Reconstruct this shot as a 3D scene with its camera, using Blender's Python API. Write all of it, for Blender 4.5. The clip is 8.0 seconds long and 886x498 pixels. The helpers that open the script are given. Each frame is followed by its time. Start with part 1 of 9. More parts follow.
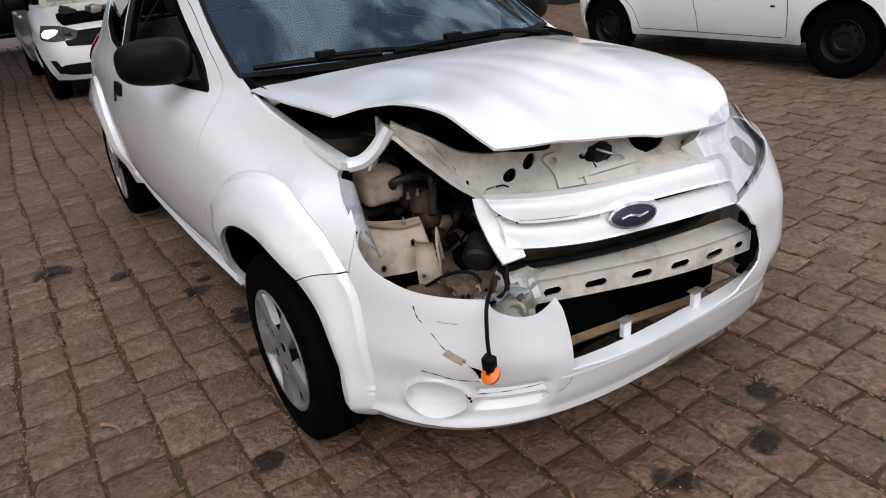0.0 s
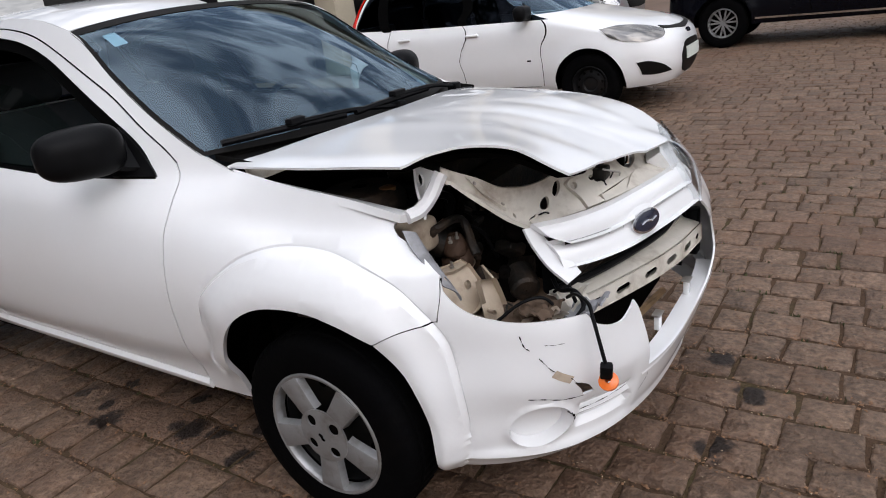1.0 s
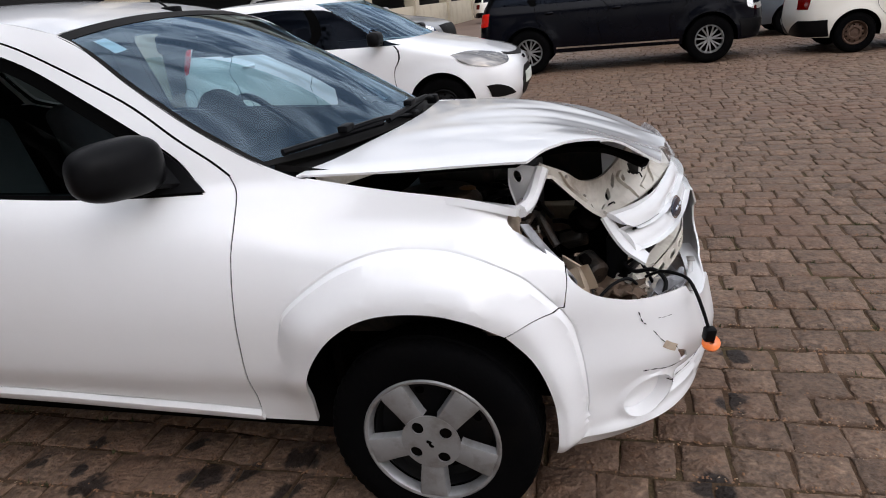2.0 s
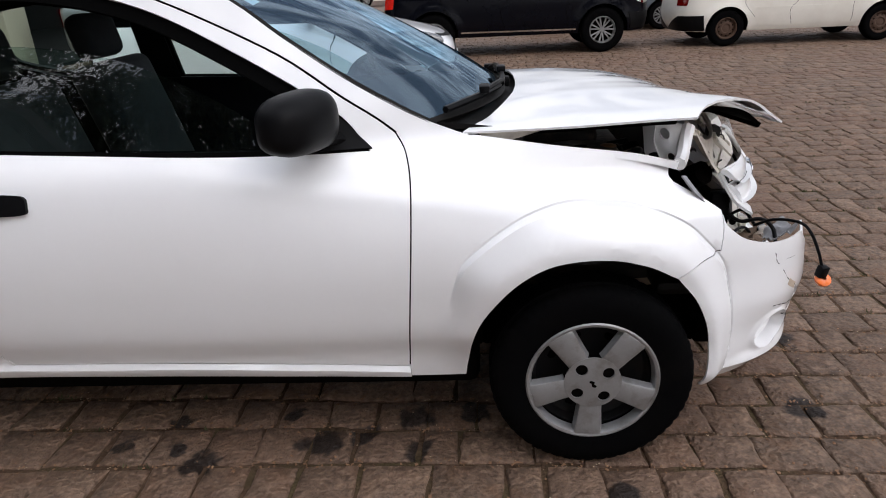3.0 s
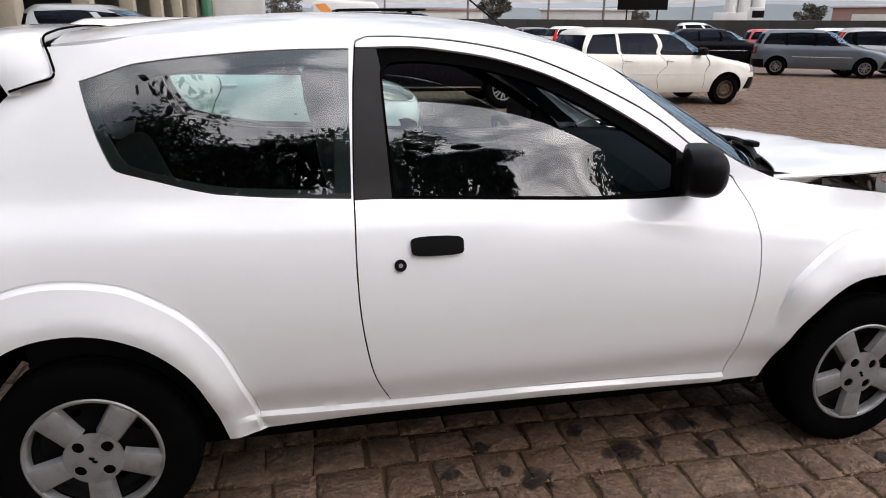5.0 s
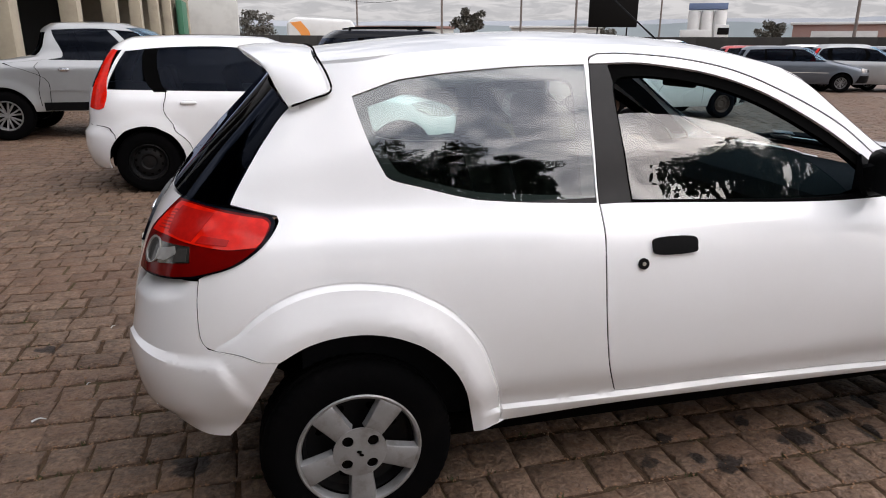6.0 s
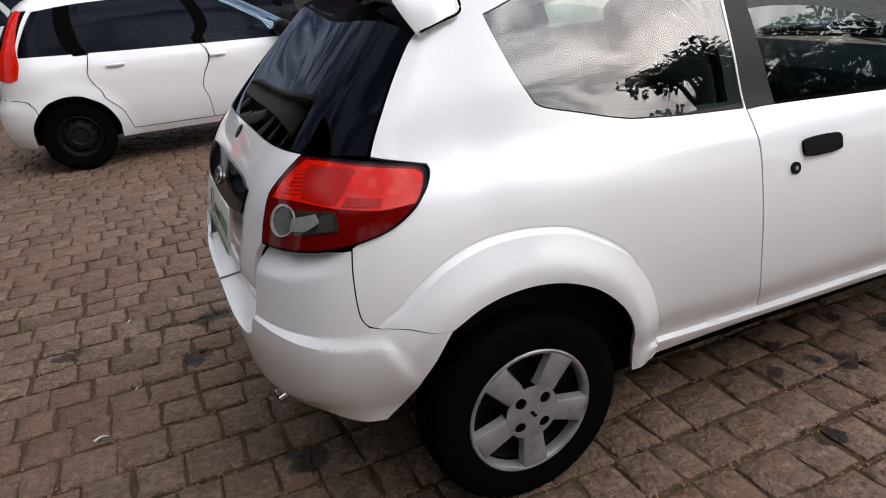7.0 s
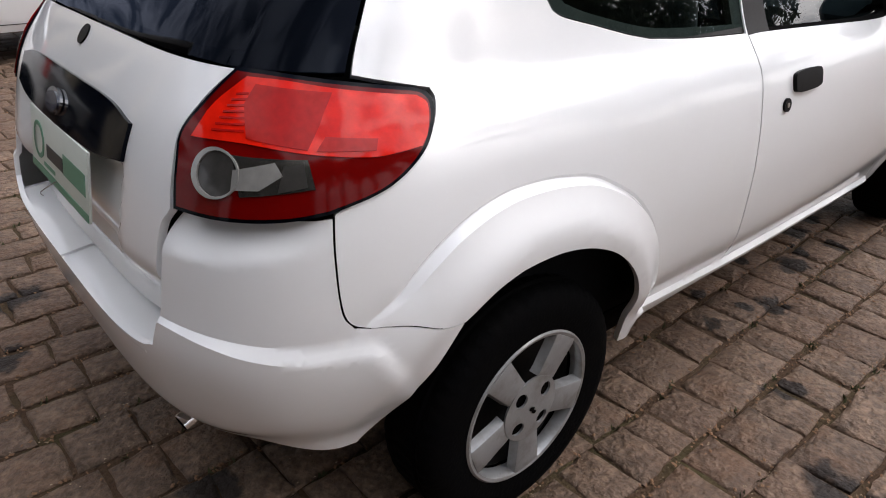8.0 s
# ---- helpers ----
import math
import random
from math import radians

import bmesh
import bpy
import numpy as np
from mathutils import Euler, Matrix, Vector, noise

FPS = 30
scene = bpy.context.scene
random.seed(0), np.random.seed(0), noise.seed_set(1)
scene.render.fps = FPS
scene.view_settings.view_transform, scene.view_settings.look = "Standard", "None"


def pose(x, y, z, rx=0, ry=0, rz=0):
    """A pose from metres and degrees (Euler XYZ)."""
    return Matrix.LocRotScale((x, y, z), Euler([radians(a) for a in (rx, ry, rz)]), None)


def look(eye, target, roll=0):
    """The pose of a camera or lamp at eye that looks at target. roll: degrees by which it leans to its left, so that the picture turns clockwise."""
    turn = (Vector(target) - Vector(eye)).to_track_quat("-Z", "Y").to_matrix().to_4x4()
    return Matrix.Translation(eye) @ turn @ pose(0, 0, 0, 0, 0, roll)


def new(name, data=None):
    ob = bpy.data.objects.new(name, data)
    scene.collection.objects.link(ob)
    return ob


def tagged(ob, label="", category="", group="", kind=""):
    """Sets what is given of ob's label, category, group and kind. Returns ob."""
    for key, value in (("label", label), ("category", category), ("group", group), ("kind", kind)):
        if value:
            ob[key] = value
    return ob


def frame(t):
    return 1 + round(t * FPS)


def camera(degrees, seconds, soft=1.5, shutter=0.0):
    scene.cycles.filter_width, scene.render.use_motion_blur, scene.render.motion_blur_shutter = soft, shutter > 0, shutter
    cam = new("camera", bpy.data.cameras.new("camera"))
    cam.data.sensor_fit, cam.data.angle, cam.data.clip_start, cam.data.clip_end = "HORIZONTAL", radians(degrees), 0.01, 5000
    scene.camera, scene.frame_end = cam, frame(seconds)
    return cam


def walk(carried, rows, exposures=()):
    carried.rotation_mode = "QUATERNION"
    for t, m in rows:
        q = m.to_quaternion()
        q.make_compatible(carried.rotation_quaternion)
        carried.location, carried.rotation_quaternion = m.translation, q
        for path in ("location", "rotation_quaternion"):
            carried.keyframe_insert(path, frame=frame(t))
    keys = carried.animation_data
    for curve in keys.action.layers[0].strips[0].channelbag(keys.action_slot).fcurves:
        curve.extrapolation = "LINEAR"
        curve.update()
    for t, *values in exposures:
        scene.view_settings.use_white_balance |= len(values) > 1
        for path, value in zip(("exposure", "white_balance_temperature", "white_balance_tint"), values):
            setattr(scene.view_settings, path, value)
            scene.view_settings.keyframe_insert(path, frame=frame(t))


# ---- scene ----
# ---- camera ----
cam = camera(66.8, 8.0, soft=1.0)
PATH = [
    (0, (2.859, -1.24, 1.299), (1.322, -0.269, 0.465), -4.9),
    (0.5, (2.66, -1.557, 1.313), (1.282, -0.306, 0.58), -5.6),
    (1, (2.363, -1.787, 1.313), (1.306, -0.245, 0.601), -7.4),
    (1.2, (2.221, -1.852, 1.324), (1.331, -0.235, 0.555), -6.9),
    (2.3, (1.465, -2.232, 1.338), (1.153, -0.377, 0.657), -6.9),
    (2.5, (1.299, -2.276, 1.349), (1.131, -0.433, 0.592), -7.1),
    (3, (0.928, -2.35, 1.328), (0.819, -0.502, 0.571), -2.8),
    (3.5, (0.549, -2.447, 1.389), (0.569, -0.626, 0.561), -2.9),
    (4, (0.157, -2.449, 1.386), (0.21, -0.601, 0.622), -5.4),
    (4.2, (-0.002, -2.436, 1.404), (0.091, -0.59, 0.641), -2.1),
    (5.3, (-0.852, -2.523, 1.411), (-0.407, -0.669, 0.808), -0.5),
    (5.5, (-1.002, -2.499, 1.43), (-0.557, -0.652, 0.806), -0.7),
    (6, (-1.43, -2.466, 1.405), (-0.939, -0.617, 0.822), 0.3),
    (6.5, (-1.747, -2.351, 1.389), (-1.192, -0.53, 0.774), -0.9),
    (7, (-1.974, -2.055, 1.363), (-1.26, -0.348, 0.605), -4.8),
    (7.5, (-2.097, -1.737, 1.282), (-0.999, -0.338, 0.366), -0.9),
    (8, (-2.099, -1.472, 1.235), (-0.924, -0.151, 0.299), 1.4),
]
walk(cam, [(t, look(eye, target, roll)) for t, eye, target, roll in PATH],
     exposures=[(0, -0.05, 6650, 13), (3, 0.03, 6680, 14), (4, 0.08, 6680, 14), (5.5, 0.16, 6900, 15), (7, 0.12, 6800, 14), (8, 0.26, 6800, 14)])

# ---- sky, cloud and sun ----
world = bpy.data.worlds.new("sky")
scene.world = world
world.use_nodes = True
wn, wl = world.node_tree.nodes, world.node_tree.links
wn.clear()
SUN_EL, SUN_AZ = 31.0, -48.0      # height of the veiled sun and its bearing from +x
w_out = wn.new("ShaderNodeOutputWorld")
w_bg = wn.new("ShaderNodeBackground")
w_sky = wn.new("ShaderNodeTexSky")
w_sky.sky_type = 'NISHITA'
w_sky.sun_disc = False
w_sky.sun_elevation = radians(SUN_EL)
w_sky.sun_rotation = radians(90 - SUN_AZ)
w_sky.dust_density = 3.0
# broken cloud layer: grey and white banks over the sky, thinner towards blue gaps
w_tc = wn.new("ShaderNodeTexCoord")
w_sep = wn.new("ShaderNodeSeparateXYZ")
wl.new(w_tc.outputs["Generated"], w_sep.inputs[0])
w_alt = wn.new("ShaderNodeMapRange")
w_alt.inputs["To Min"].default_value, w_alt.inputs["To Max"].default_value = 0.16, 1.16
wl.new(w_sep.outputs["Z"], w_alt.inputs["Value"])
w_deck = wn.new("ShaderNodeCombineXYZ")      # the cloud deck is flat, so banks close up towards the horizon
for k in "XY":
    w_q = wn.new("ShaderNodeMath")
    w_q.operation = 'DIVIDE'
    wl.new(w_sep.outputs[k], w_q.inputs[0])
    wl.new(w_alt.outputs[0], w_q.inputs[1])
    wl.new(w_q.outputs[0], w_deck.inputs[k])
w_n = wn.new("ShaderNodeTexNoise")
w_n.inputs["Scale"].default_value, w_n.inputs["Detail"].default_value, w_n.inputs["Roughness"].default_value, w_n.inputs["Distortion"].default_value = 4.2, 8, 0.54, 0.8
wl.new(w_deck.outputs[0], w_n.inputs["Vector"])
w_tone = wn.new("ShaderNodeValToRGB")
w_tone.color_ramp.elements[0].position, w_tone.color_ramp.elements[0].color = 0.43, (1.15, 1.4, 1.8, 1)
w_tone.color_ramp.elements[1].position, w_tone.color_ramp.elements[1].color = 0.58, (5.2, 5.4, 5.7, 1)
wl.new(w_n.outputs["Fac"], w_tone.inputs[0])
w_mix = wn.new("ShaderNodeMix")
w_mix.data_type = 'RGBA'
w_mix.inputs["Factor"].default_value = 0.95
wl.new(w_sky.outputs[0], w_mix.inputs[6])
wl.new(w_tone.outputs[0], w_mix.inputs[7])
w_bg.inputs["Strength"].default_value = 0.130
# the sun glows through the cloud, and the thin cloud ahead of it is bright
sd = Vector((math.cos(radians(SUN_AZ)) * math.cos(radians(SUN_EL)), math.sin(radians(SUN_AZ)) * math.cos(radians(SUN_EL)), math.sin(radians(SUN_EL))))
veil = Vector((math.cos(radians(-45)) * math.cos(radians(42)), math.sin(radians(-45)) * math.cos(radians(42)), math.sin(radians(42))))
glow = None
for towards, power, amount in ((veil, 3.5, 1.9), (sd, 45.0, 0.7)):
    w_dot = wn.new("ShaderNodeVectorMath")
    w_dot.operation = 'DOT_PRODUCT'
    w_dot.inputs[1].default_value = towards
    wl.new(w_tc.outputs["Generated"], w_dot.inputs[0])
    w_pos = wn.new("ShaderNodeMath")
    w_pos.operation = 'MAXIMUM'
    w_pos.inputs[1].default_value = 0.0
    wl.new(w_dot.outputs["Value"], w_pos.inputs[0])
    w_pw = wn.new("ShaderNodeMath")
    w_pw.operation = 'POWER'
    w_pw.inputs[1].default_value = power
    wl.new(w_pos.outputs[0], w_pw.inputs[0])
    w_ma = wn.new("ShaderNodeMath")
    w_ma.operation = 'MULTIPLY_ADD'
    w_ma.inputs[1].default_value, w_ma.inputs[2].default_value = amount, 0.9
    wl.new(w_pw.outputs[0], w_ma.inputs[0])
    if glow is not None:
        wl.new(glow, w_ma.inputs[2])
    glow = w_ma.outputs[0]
# an overcast sky is brighter overhead than at the horizon
w_zen = wn.new("ShaderNodeMapRange")
w_zen.inputs["To Min"].default_value, w_zen.inputs["To Max"].default_value = 0.95, 3.0
wl.new(w_sep.outputs["Z"], w_zen.inputs["Value"])
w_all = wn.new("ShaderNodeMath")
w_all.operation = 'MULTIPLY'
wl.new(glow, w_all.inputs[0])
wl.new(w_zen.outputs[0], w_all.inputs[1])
w_sc = wn.new("ShaderNodeVectorMath")
w_sc.operation = 'SCALE'
w_low = wn.new("ShaderNodeMapRange")      # pale haze along the horizon
w_low.inputs["From Max"].default_value = 0.22
w_low.inputs["To Min"].default_value, w_low.inputs["To Max"].default_value = 0.9, 0.0
wl.new(w_sep.outputs["Z"], w_low.inputs["Value"])
w_haze = wn.new("ShaderNodeMix")
w_haze.data_type = 'RGBA'
wl.new(w_low.outputs[0], w_haze.inputs["Factor"])
wl.new(w_mix.outputs[2], w_haze.inputs[6])
w_haze.inputs[7].default_value = (4.7, 4.85, 5.0, 1)
wl.new(w_haze.outputs[2], w_sc.inputs[0])
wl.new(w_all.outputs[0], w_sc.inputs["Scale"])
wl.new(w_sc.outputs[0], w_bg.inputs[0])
wl.new(w_bg.outputs[0], w_out.inputs[0])
sun_data = bpy.data.lights.new("sun", 'SUN')
sun_data.energy, sun_data.angle, sun_data.color = 0.50, radians(115), (1.0, 0.96, 0.94)
sun = new("sun", sun_data)
sun.matrix_world = look(sd * 60, (0, 0, 0))

# ---- materials ----
def mat(name, colour, rough=0.5, metal=0.0, coat=0.0, spots=None, spot_amount=0.3, spot_scale=6.0, bump=0.0, bump_scale=80.0,
        vary=0.0, spec=0.5, grain=0.0, grain_scale=120.0):
    """Principled surface with two scales of variation: broad spots or stains, and fine grain with relief."""
    m = bpy.data.materials.new(name)
    m.use_nodes = True
    nt = m.node_tree
    n, l = nt.nodes, nt.links
    p = n["Principled BSDF"]
    p.inputs["Roughness"].default_value = rough
    p.inputs["Metallic"].default_value = metal
    p.inputs["Specular IOR Level"].default_value = spec
    if coat:
        p.inputs["Coat Weight"].default_value = coat
        p.inputs["Coat Roughness"].default_value = 0.04
    tc = n.new("ShaderNodeTexCoord")
    col = n.new("ShaderNodeRGB")
    col.outputs[0].default_value = (*colour, 1)
    out = col.outputs[0]
    if spots:
        t = n.new("ShaderNodeTexNoise")
        t.inputs["Scale"].default_value, t.inputs["Detail"].default_value, t.inputs["Roughness"].default_value = spot_scale, 6, 0.62
        l.new(tc.outputs["Object"], t.inputs["Vector"])
        r = n.new("ShaderNodeMapRange")
        r.inputs["From Min"].default_value, r.inputs["From Max"].default_value = 0.48, 0.75
        r.inputs["To Max"].default_value = spot_amount
        l.new(t.outputs["Fac"], r.inputs["Value"])
        mx = n.new("ShaderNodeMix")
        mx.data_type = 'RGBA'
        l.new(r.outputs[0], mx.inputs["Factor"])
        l.new(out, mx.inputs[6])
        mx.inputs[7].default_value = (*spots, 1)
        out = mx.outputs[2]
    if grain:
        t = n.new("ShaderNodeTexNoise")
        t.inputs["Scale"].default_value, t.inputs["Detail"].default_value = grain_scale, 4
        l.new(tc.outputs["Object"], t.inputs["Vector"])
        r = n.new("ShaderNodeMapRange")
        r.inputs["To Min"].default_value, r.inputs["To Max"].default_value = 1 - grain, 1 + grain
        l.new(t.outputs["Fac"], r.inputs["Value"])
        hs = n.new("ShaderNodeHueSaturation")
        l.new(r.outputs[0], hs.inputs["Value"])
        l.new(out, hs.inputs["Color"])
        out = hs.outputs[0]
    if vary:
        oi = n.new("ShaderNodeObjectInfo")
        r = n.new("ShaderNodeMapRange")
        r.inputs["To Min"].default_value, r.inputs["To Max"].default_value = 1 - vary, 1 + vary
        l.new(oi.outputs["Random"], r.inputs["Value"])
        hs = n.new("ShaderNodeHueSaturation")
        l.new(r.outputs[0], hs.inputs["Value"])
        l.new(out, hs.inputs["Color"])
        out = hs.outputs[0]
    l.new(out, p.inputs["Base Color"])
    if bump:
        t = n.new("ShaderNodeTexNoise")
        t.inputs["Scale"].default_value, t.inputs["Detail"].default_value = bump_scale, 5
        l.new(tc.outputs["Object"], t.inputs["Vector"])
        b = n.new("ShaderNodeBump")
        b.inputs["Strength"].default_value, b.inputs["Distance"].default_value = bump, 0.01
        l.new(t.outputs["Fac"], b.inputs["Height"])
        l.new(b.outputs[0], p.inputs["Normal"])
    return m


def glass(name, tint, mirror=0.05, rough=0.0, sheen=(1.0, 1.0, 1.0)):
    """A thin pane: clear tinted passage with a mirror coat that grows towards grazing angles."""
    m = bpy.data.materials.new(name)
    m.use_nodes = True
    n, l = m.node_tree.nodes, m.node_tree.links
    n.clear()
    o = n.new("ShaderNodeOutputMaterial")
    lw = n.new("ShaderNodeLayerWeight")
    lw.inputs["Blend"].default_value = 0.5
    pw = n.new("ShaderNodeMath")
    pw.operation = 'POWER'
    pw.inputs[1].default_value = 4.6
    l.new(lw.outputs["Facing"], pw.inputs[0])
    f = n.new("ShaderNodeMapRange")
    f.inputs["To Min"].default_value = mirror
    l.new(pw.outputs[0], f.inputs["Value"])
    tr = n.new("ShaderNodeBsdfTransparent")
    tr.inputs[0].default_value = (*tint, 1)
    g = n.new("ShaderNodeBsdfGlossy")
    g.inputs["Roughness"].default_value = rough
    g.inputs["Color"].default_value = (*sheen, 1)
    mx = n.new("ShaderNodeMixShader")
    l.new(f.outputs[0], mx.inputs[0])
    l.new(tr.outputs[0], mx.inputs[1])
    l.new(g.outputs[0], mx.inputs[2])
    l.new(mx.outputs[0], o.inputs[0])
    return m


PAINT = mat("white_paint", (0.80, 0.80, 0.80), 0.3, coat=1.0, spots=(0.66, 0.63, 0.59), spot_amount=0.14, spot_scale=2.2, grain=0.015, grain_scale=9)
PAINT_DIRTY = mat("dirty_white_metal", (0.62, 0.58, 0.51), 0.42, spots=(0.20, 0.14, 0.09), spot_amount=0.85, spot_scale=10, grain=0.14, grain_scale=30, bump=0.1, bump_scale=40)
PRIMER = mat("bare_primed_metal", (0.46, 0.375, 0.285), 0.5, spots=(0.14, 0.08, 0.05), spot_amount=0.8, spot_scale=11, grain=0.1, grain_scale=40, bump=0.15, bump_scale=50)
PLASTIC = mat("black_plastic", (0.0045, 0.0045, 0.005), 0.40, spots=(0.012, 0.012, 0.012), spot_amount=0.3, spot_scale=12, bump=0.06, bump_scale=400, spec=0.07)
TRIM = mat("dark_trim", (0.008, 0.0075, 0.007), 0.5, spots=(0.018, 0.016, 0.015), spot_amount=0.35, spot_scale=9, bump=0.05, bump_scale=300, spec=0.05)
GLOSS_BLACK = mat("gloss_black", (0.002, 0.003, 0.006), 0.08, spec=0.08)
RUBBER = mat("tyre_rubber", (0.0024, 0.0024, 0.0026), 0.7, spots=(0.007, 0.006, 0.005), spot_amount=0.35, spot_scale=7, bump=0.25, bump_scale=120, spec=0.015)
SILVER = mat("silver_wheel_cover", (0.29, 0.29, 0.29), 0.36, metal=0.5, spots=(0.12, 0.10, 0.08), spot_amount=0.75, spot_scale=14, grain=0.08, grain_scale=60, bump=0.05, bump_scale=90)
STEEL_DARK = mat("black_steel_rim", (0.006, 0.006, 0.0065), 0.5, metal=0.0, spec=0.15, spots=(0.03, 0.02, 0.014), spot_amount=0.4, spot_scale=10)
CHROME = mat("chrome", (0.75, 0.75, 0.76), 0.08, metal=1.0)
STEEL = mat("worn_steel", (0.45, 0.43, 0.40), 0.35, metal=0.9, spots=(0.2, 0.12, 0.07), spot_amount=0.5, spot_scale=14)
ENGINE = mat("greasy_engine_metal", (0.010, 0.0085, 0.007), 0.55, metal=0.0, spec=0.3, spots=(0.09, 0.055, 0.035), spot_amount=0.6, spot_scale=14, bump=0.3, bump_scale=60)
RUST = mat("rusty_brown_metal", (0.06, 0.03, 0.016), 0.75, spots=(0.07, 0.035, 0.02), spot_amount=0.8, spot_scale=14, bump=0.3, bump_scale=70)
TAN = mat("tan_weathered_strip", (0.30, 0.19, 0.10), 0.7, spots=(0.10, 0.06, 0.035), spot_amount=0.8, spot_scale=12, bump=0.2)
RADIATOR = mat("radiator_core", (0.060, 0.042, 0.028), 0.7, metal=0.0, spots=(0.14, 0.10, 0.065), spot_amount=0.6, spot_scale=8)
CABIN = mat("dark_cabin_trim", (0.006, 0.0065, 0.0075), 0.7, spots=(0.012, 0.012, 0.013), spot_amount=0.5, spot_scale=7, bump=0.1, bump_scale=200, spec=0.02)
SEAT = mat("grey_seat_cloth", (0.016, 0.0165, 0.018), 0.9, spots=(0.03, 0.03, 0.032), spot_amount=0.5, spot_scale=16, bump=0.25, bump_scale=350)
GRIMY = mat("grimy_brown_shield", (0.105, 0.070, 0.048), 0.75, spots=(0.030, 0.022, 0.016), spot_amount=0.8, spot_scale=14, grain=0.3, grain_scale=60, bump=0.3, bump_scale=60, spec=0.2)
LAMP_SHELL = mat("scratched_grey_plastic", (0.26, 0.26, 0.27), 0.3, spots=(0.09, 0.08, 0.08), spot_amount=0.8, spot_scale=18, grain=0.2, grain_scale=60)
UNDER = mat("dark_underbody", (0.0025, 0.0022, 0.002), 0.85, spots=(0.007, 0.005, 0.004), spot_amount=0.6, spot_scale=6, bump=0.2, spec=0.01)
ORANGE = mat("orange_lamp_plastic", (0.85, 0.17, 0.02), 0.3, coat=0.4, grain=0.1, grain_scale=60)
GLASS = glass("clear_car_glass", (0.62, 0.77, 0.74), 0.095)
GLASS_WS = glass("windshield_glass", (0.52, 0.74, 0.84), 0.10, 0.03, (0.62, 0.82, 1.0))
GLASS_DARK = glass("tinted_glass", (0.05, 0.06, 0.075), 0.02, 0.0, (0.26, 0.30, 0.40))
LENS = glass("clear_lamp_lens", (0.92, 0.94, 0.95), 0.12, 0.02)
RED_LENS = mat("red_lamp_plastic", (0.68, 0.012, 0.004), 0.06, spec=0.25, spots=(0.40, 0.006, 0.003), spot_amount=0.8, spot_scale=9, grain=0.35, grain_scale=40)
RED_MID = mat("middle_red_lamp_plastic", (0.36, 0.006, 0.004), 0.2, spec=0.25, grain=0.3, grain_scale=90)
RED_DARK = mat("dark_red_lamp_plastic", (0.12, 0.0015, 0.0012), 0.10, spec=0.2, grain=0.2, grain_scale=30)
LAMP_GREY = mat("clear_lamp_reflector", (0.20, 0.19, 0.17), 0.16, metal=0.9, coat=0.3, grain=0.3, grain_scale=70)
LAMP_DARK = mat("dim_lamp_reflector", (0.055, 0.052, 0.048), 0.18, metal=0.3, coat=0.4, grain=0.4, grain_scale=50)
LAMP_MID = mat("dull_lamp_reflector", (0.33, 0.32, 0.30), 0.25, metal=0.4, coat=0.4, grain=0.25, grain_scale=60)
LAMP_BRIGHT = mat("bright_lamp_reflector", (0.88, 0.88, 0.88), 0.3, metal=0.0, coat=0.8, grain=0.2, grain_scale=30)
BLUE_BADGE = mat("dark_oval_badge", (0.012, 0.016, 0.035), 0.2, coat=0.5)
PLATE = mat("pale_plate", (0.62, 0.66, 0.60), 0.4, spots=(0.45, 0.5, 0.44), spot_amount=0.4, spot_scale=9)
PLATE_GREEN = mat("green_plate_print", (0.10, 0.26, 0.17), 0.45, grain=0.1)
PLATE_INK = mat("dark_plate_print", (0.02, 0.03, 0.03), 0.45, grain=0.1)
PAPER = mat("white_sticker", (0.55, 0.56, 0.55), 0.6, grain=0.05)
SEAL = mat("black_rubber_seal", (0.002, 0.002, 0.002), 0.6, grain=0.2, grain_scale=40, spec=0.01)
PILLAR = mat("dark_pillar_film", (0.016, 0.0145, 0.014), 0.42, spots=(0.026, 0.023, 0.021), spot_amount=0.4, spot_scale=9, bump=0.04, bump_scale=300, spec=0.2)
BRASS = mat("tarnished_brass", (0.22, 0.11, 0.045), 0.4, metal=0.4, spots=(0.12, 0.07, 0.03), spot_amount=0.6, spot_scale=20)

# ---- mesh tools ----
from mathutils import geometry


def link_mesh(name, verts, faces, material, parent=None, label="", sharp=32.0):
    me = bpy.data.meshes.new(name)
    me.from_pydata([tuple(map(float, v)) for v in verts], [], [tuple(map(int, f)) for f in faces])
    me.update()
    me.shade_smooth()
    me.set_sharp_from_angle(angle=radians(sharp))
    me.materials.append(material)
    ob = new(name, me)
    if parent is not None:
        ob.parent = parent
    if label:
        tagged(ob, label)
    return ob


def part(name, bm, material, parent=None, label="", sharp=32.0):
    """One bmesh as one mesh object under a thing or a part."""
    bmesh.ops.recalc_face_normals(bm, faces=bm.faces)
    me = bpy.data.meshes.new(name)
    bm.to_mesh(me)
    bm.free()
    me.shade_smooth()
    me.set_sharp_from_angle(angle=radians(sharp))
    me.materials.append(material)
    ob = new(name, me)
    if parent is not None:
        ob.parent = parent
    if label:
        tagged(ob, label)
    return ob


def thing(name, label, category, m=None, group="", kind=""):
    ob = new(name)
    ob.empty_display_size = 0.1
    if m is not None:
        ob.matrix_basis = m
    return tagged(ob, label, category, group, kind)


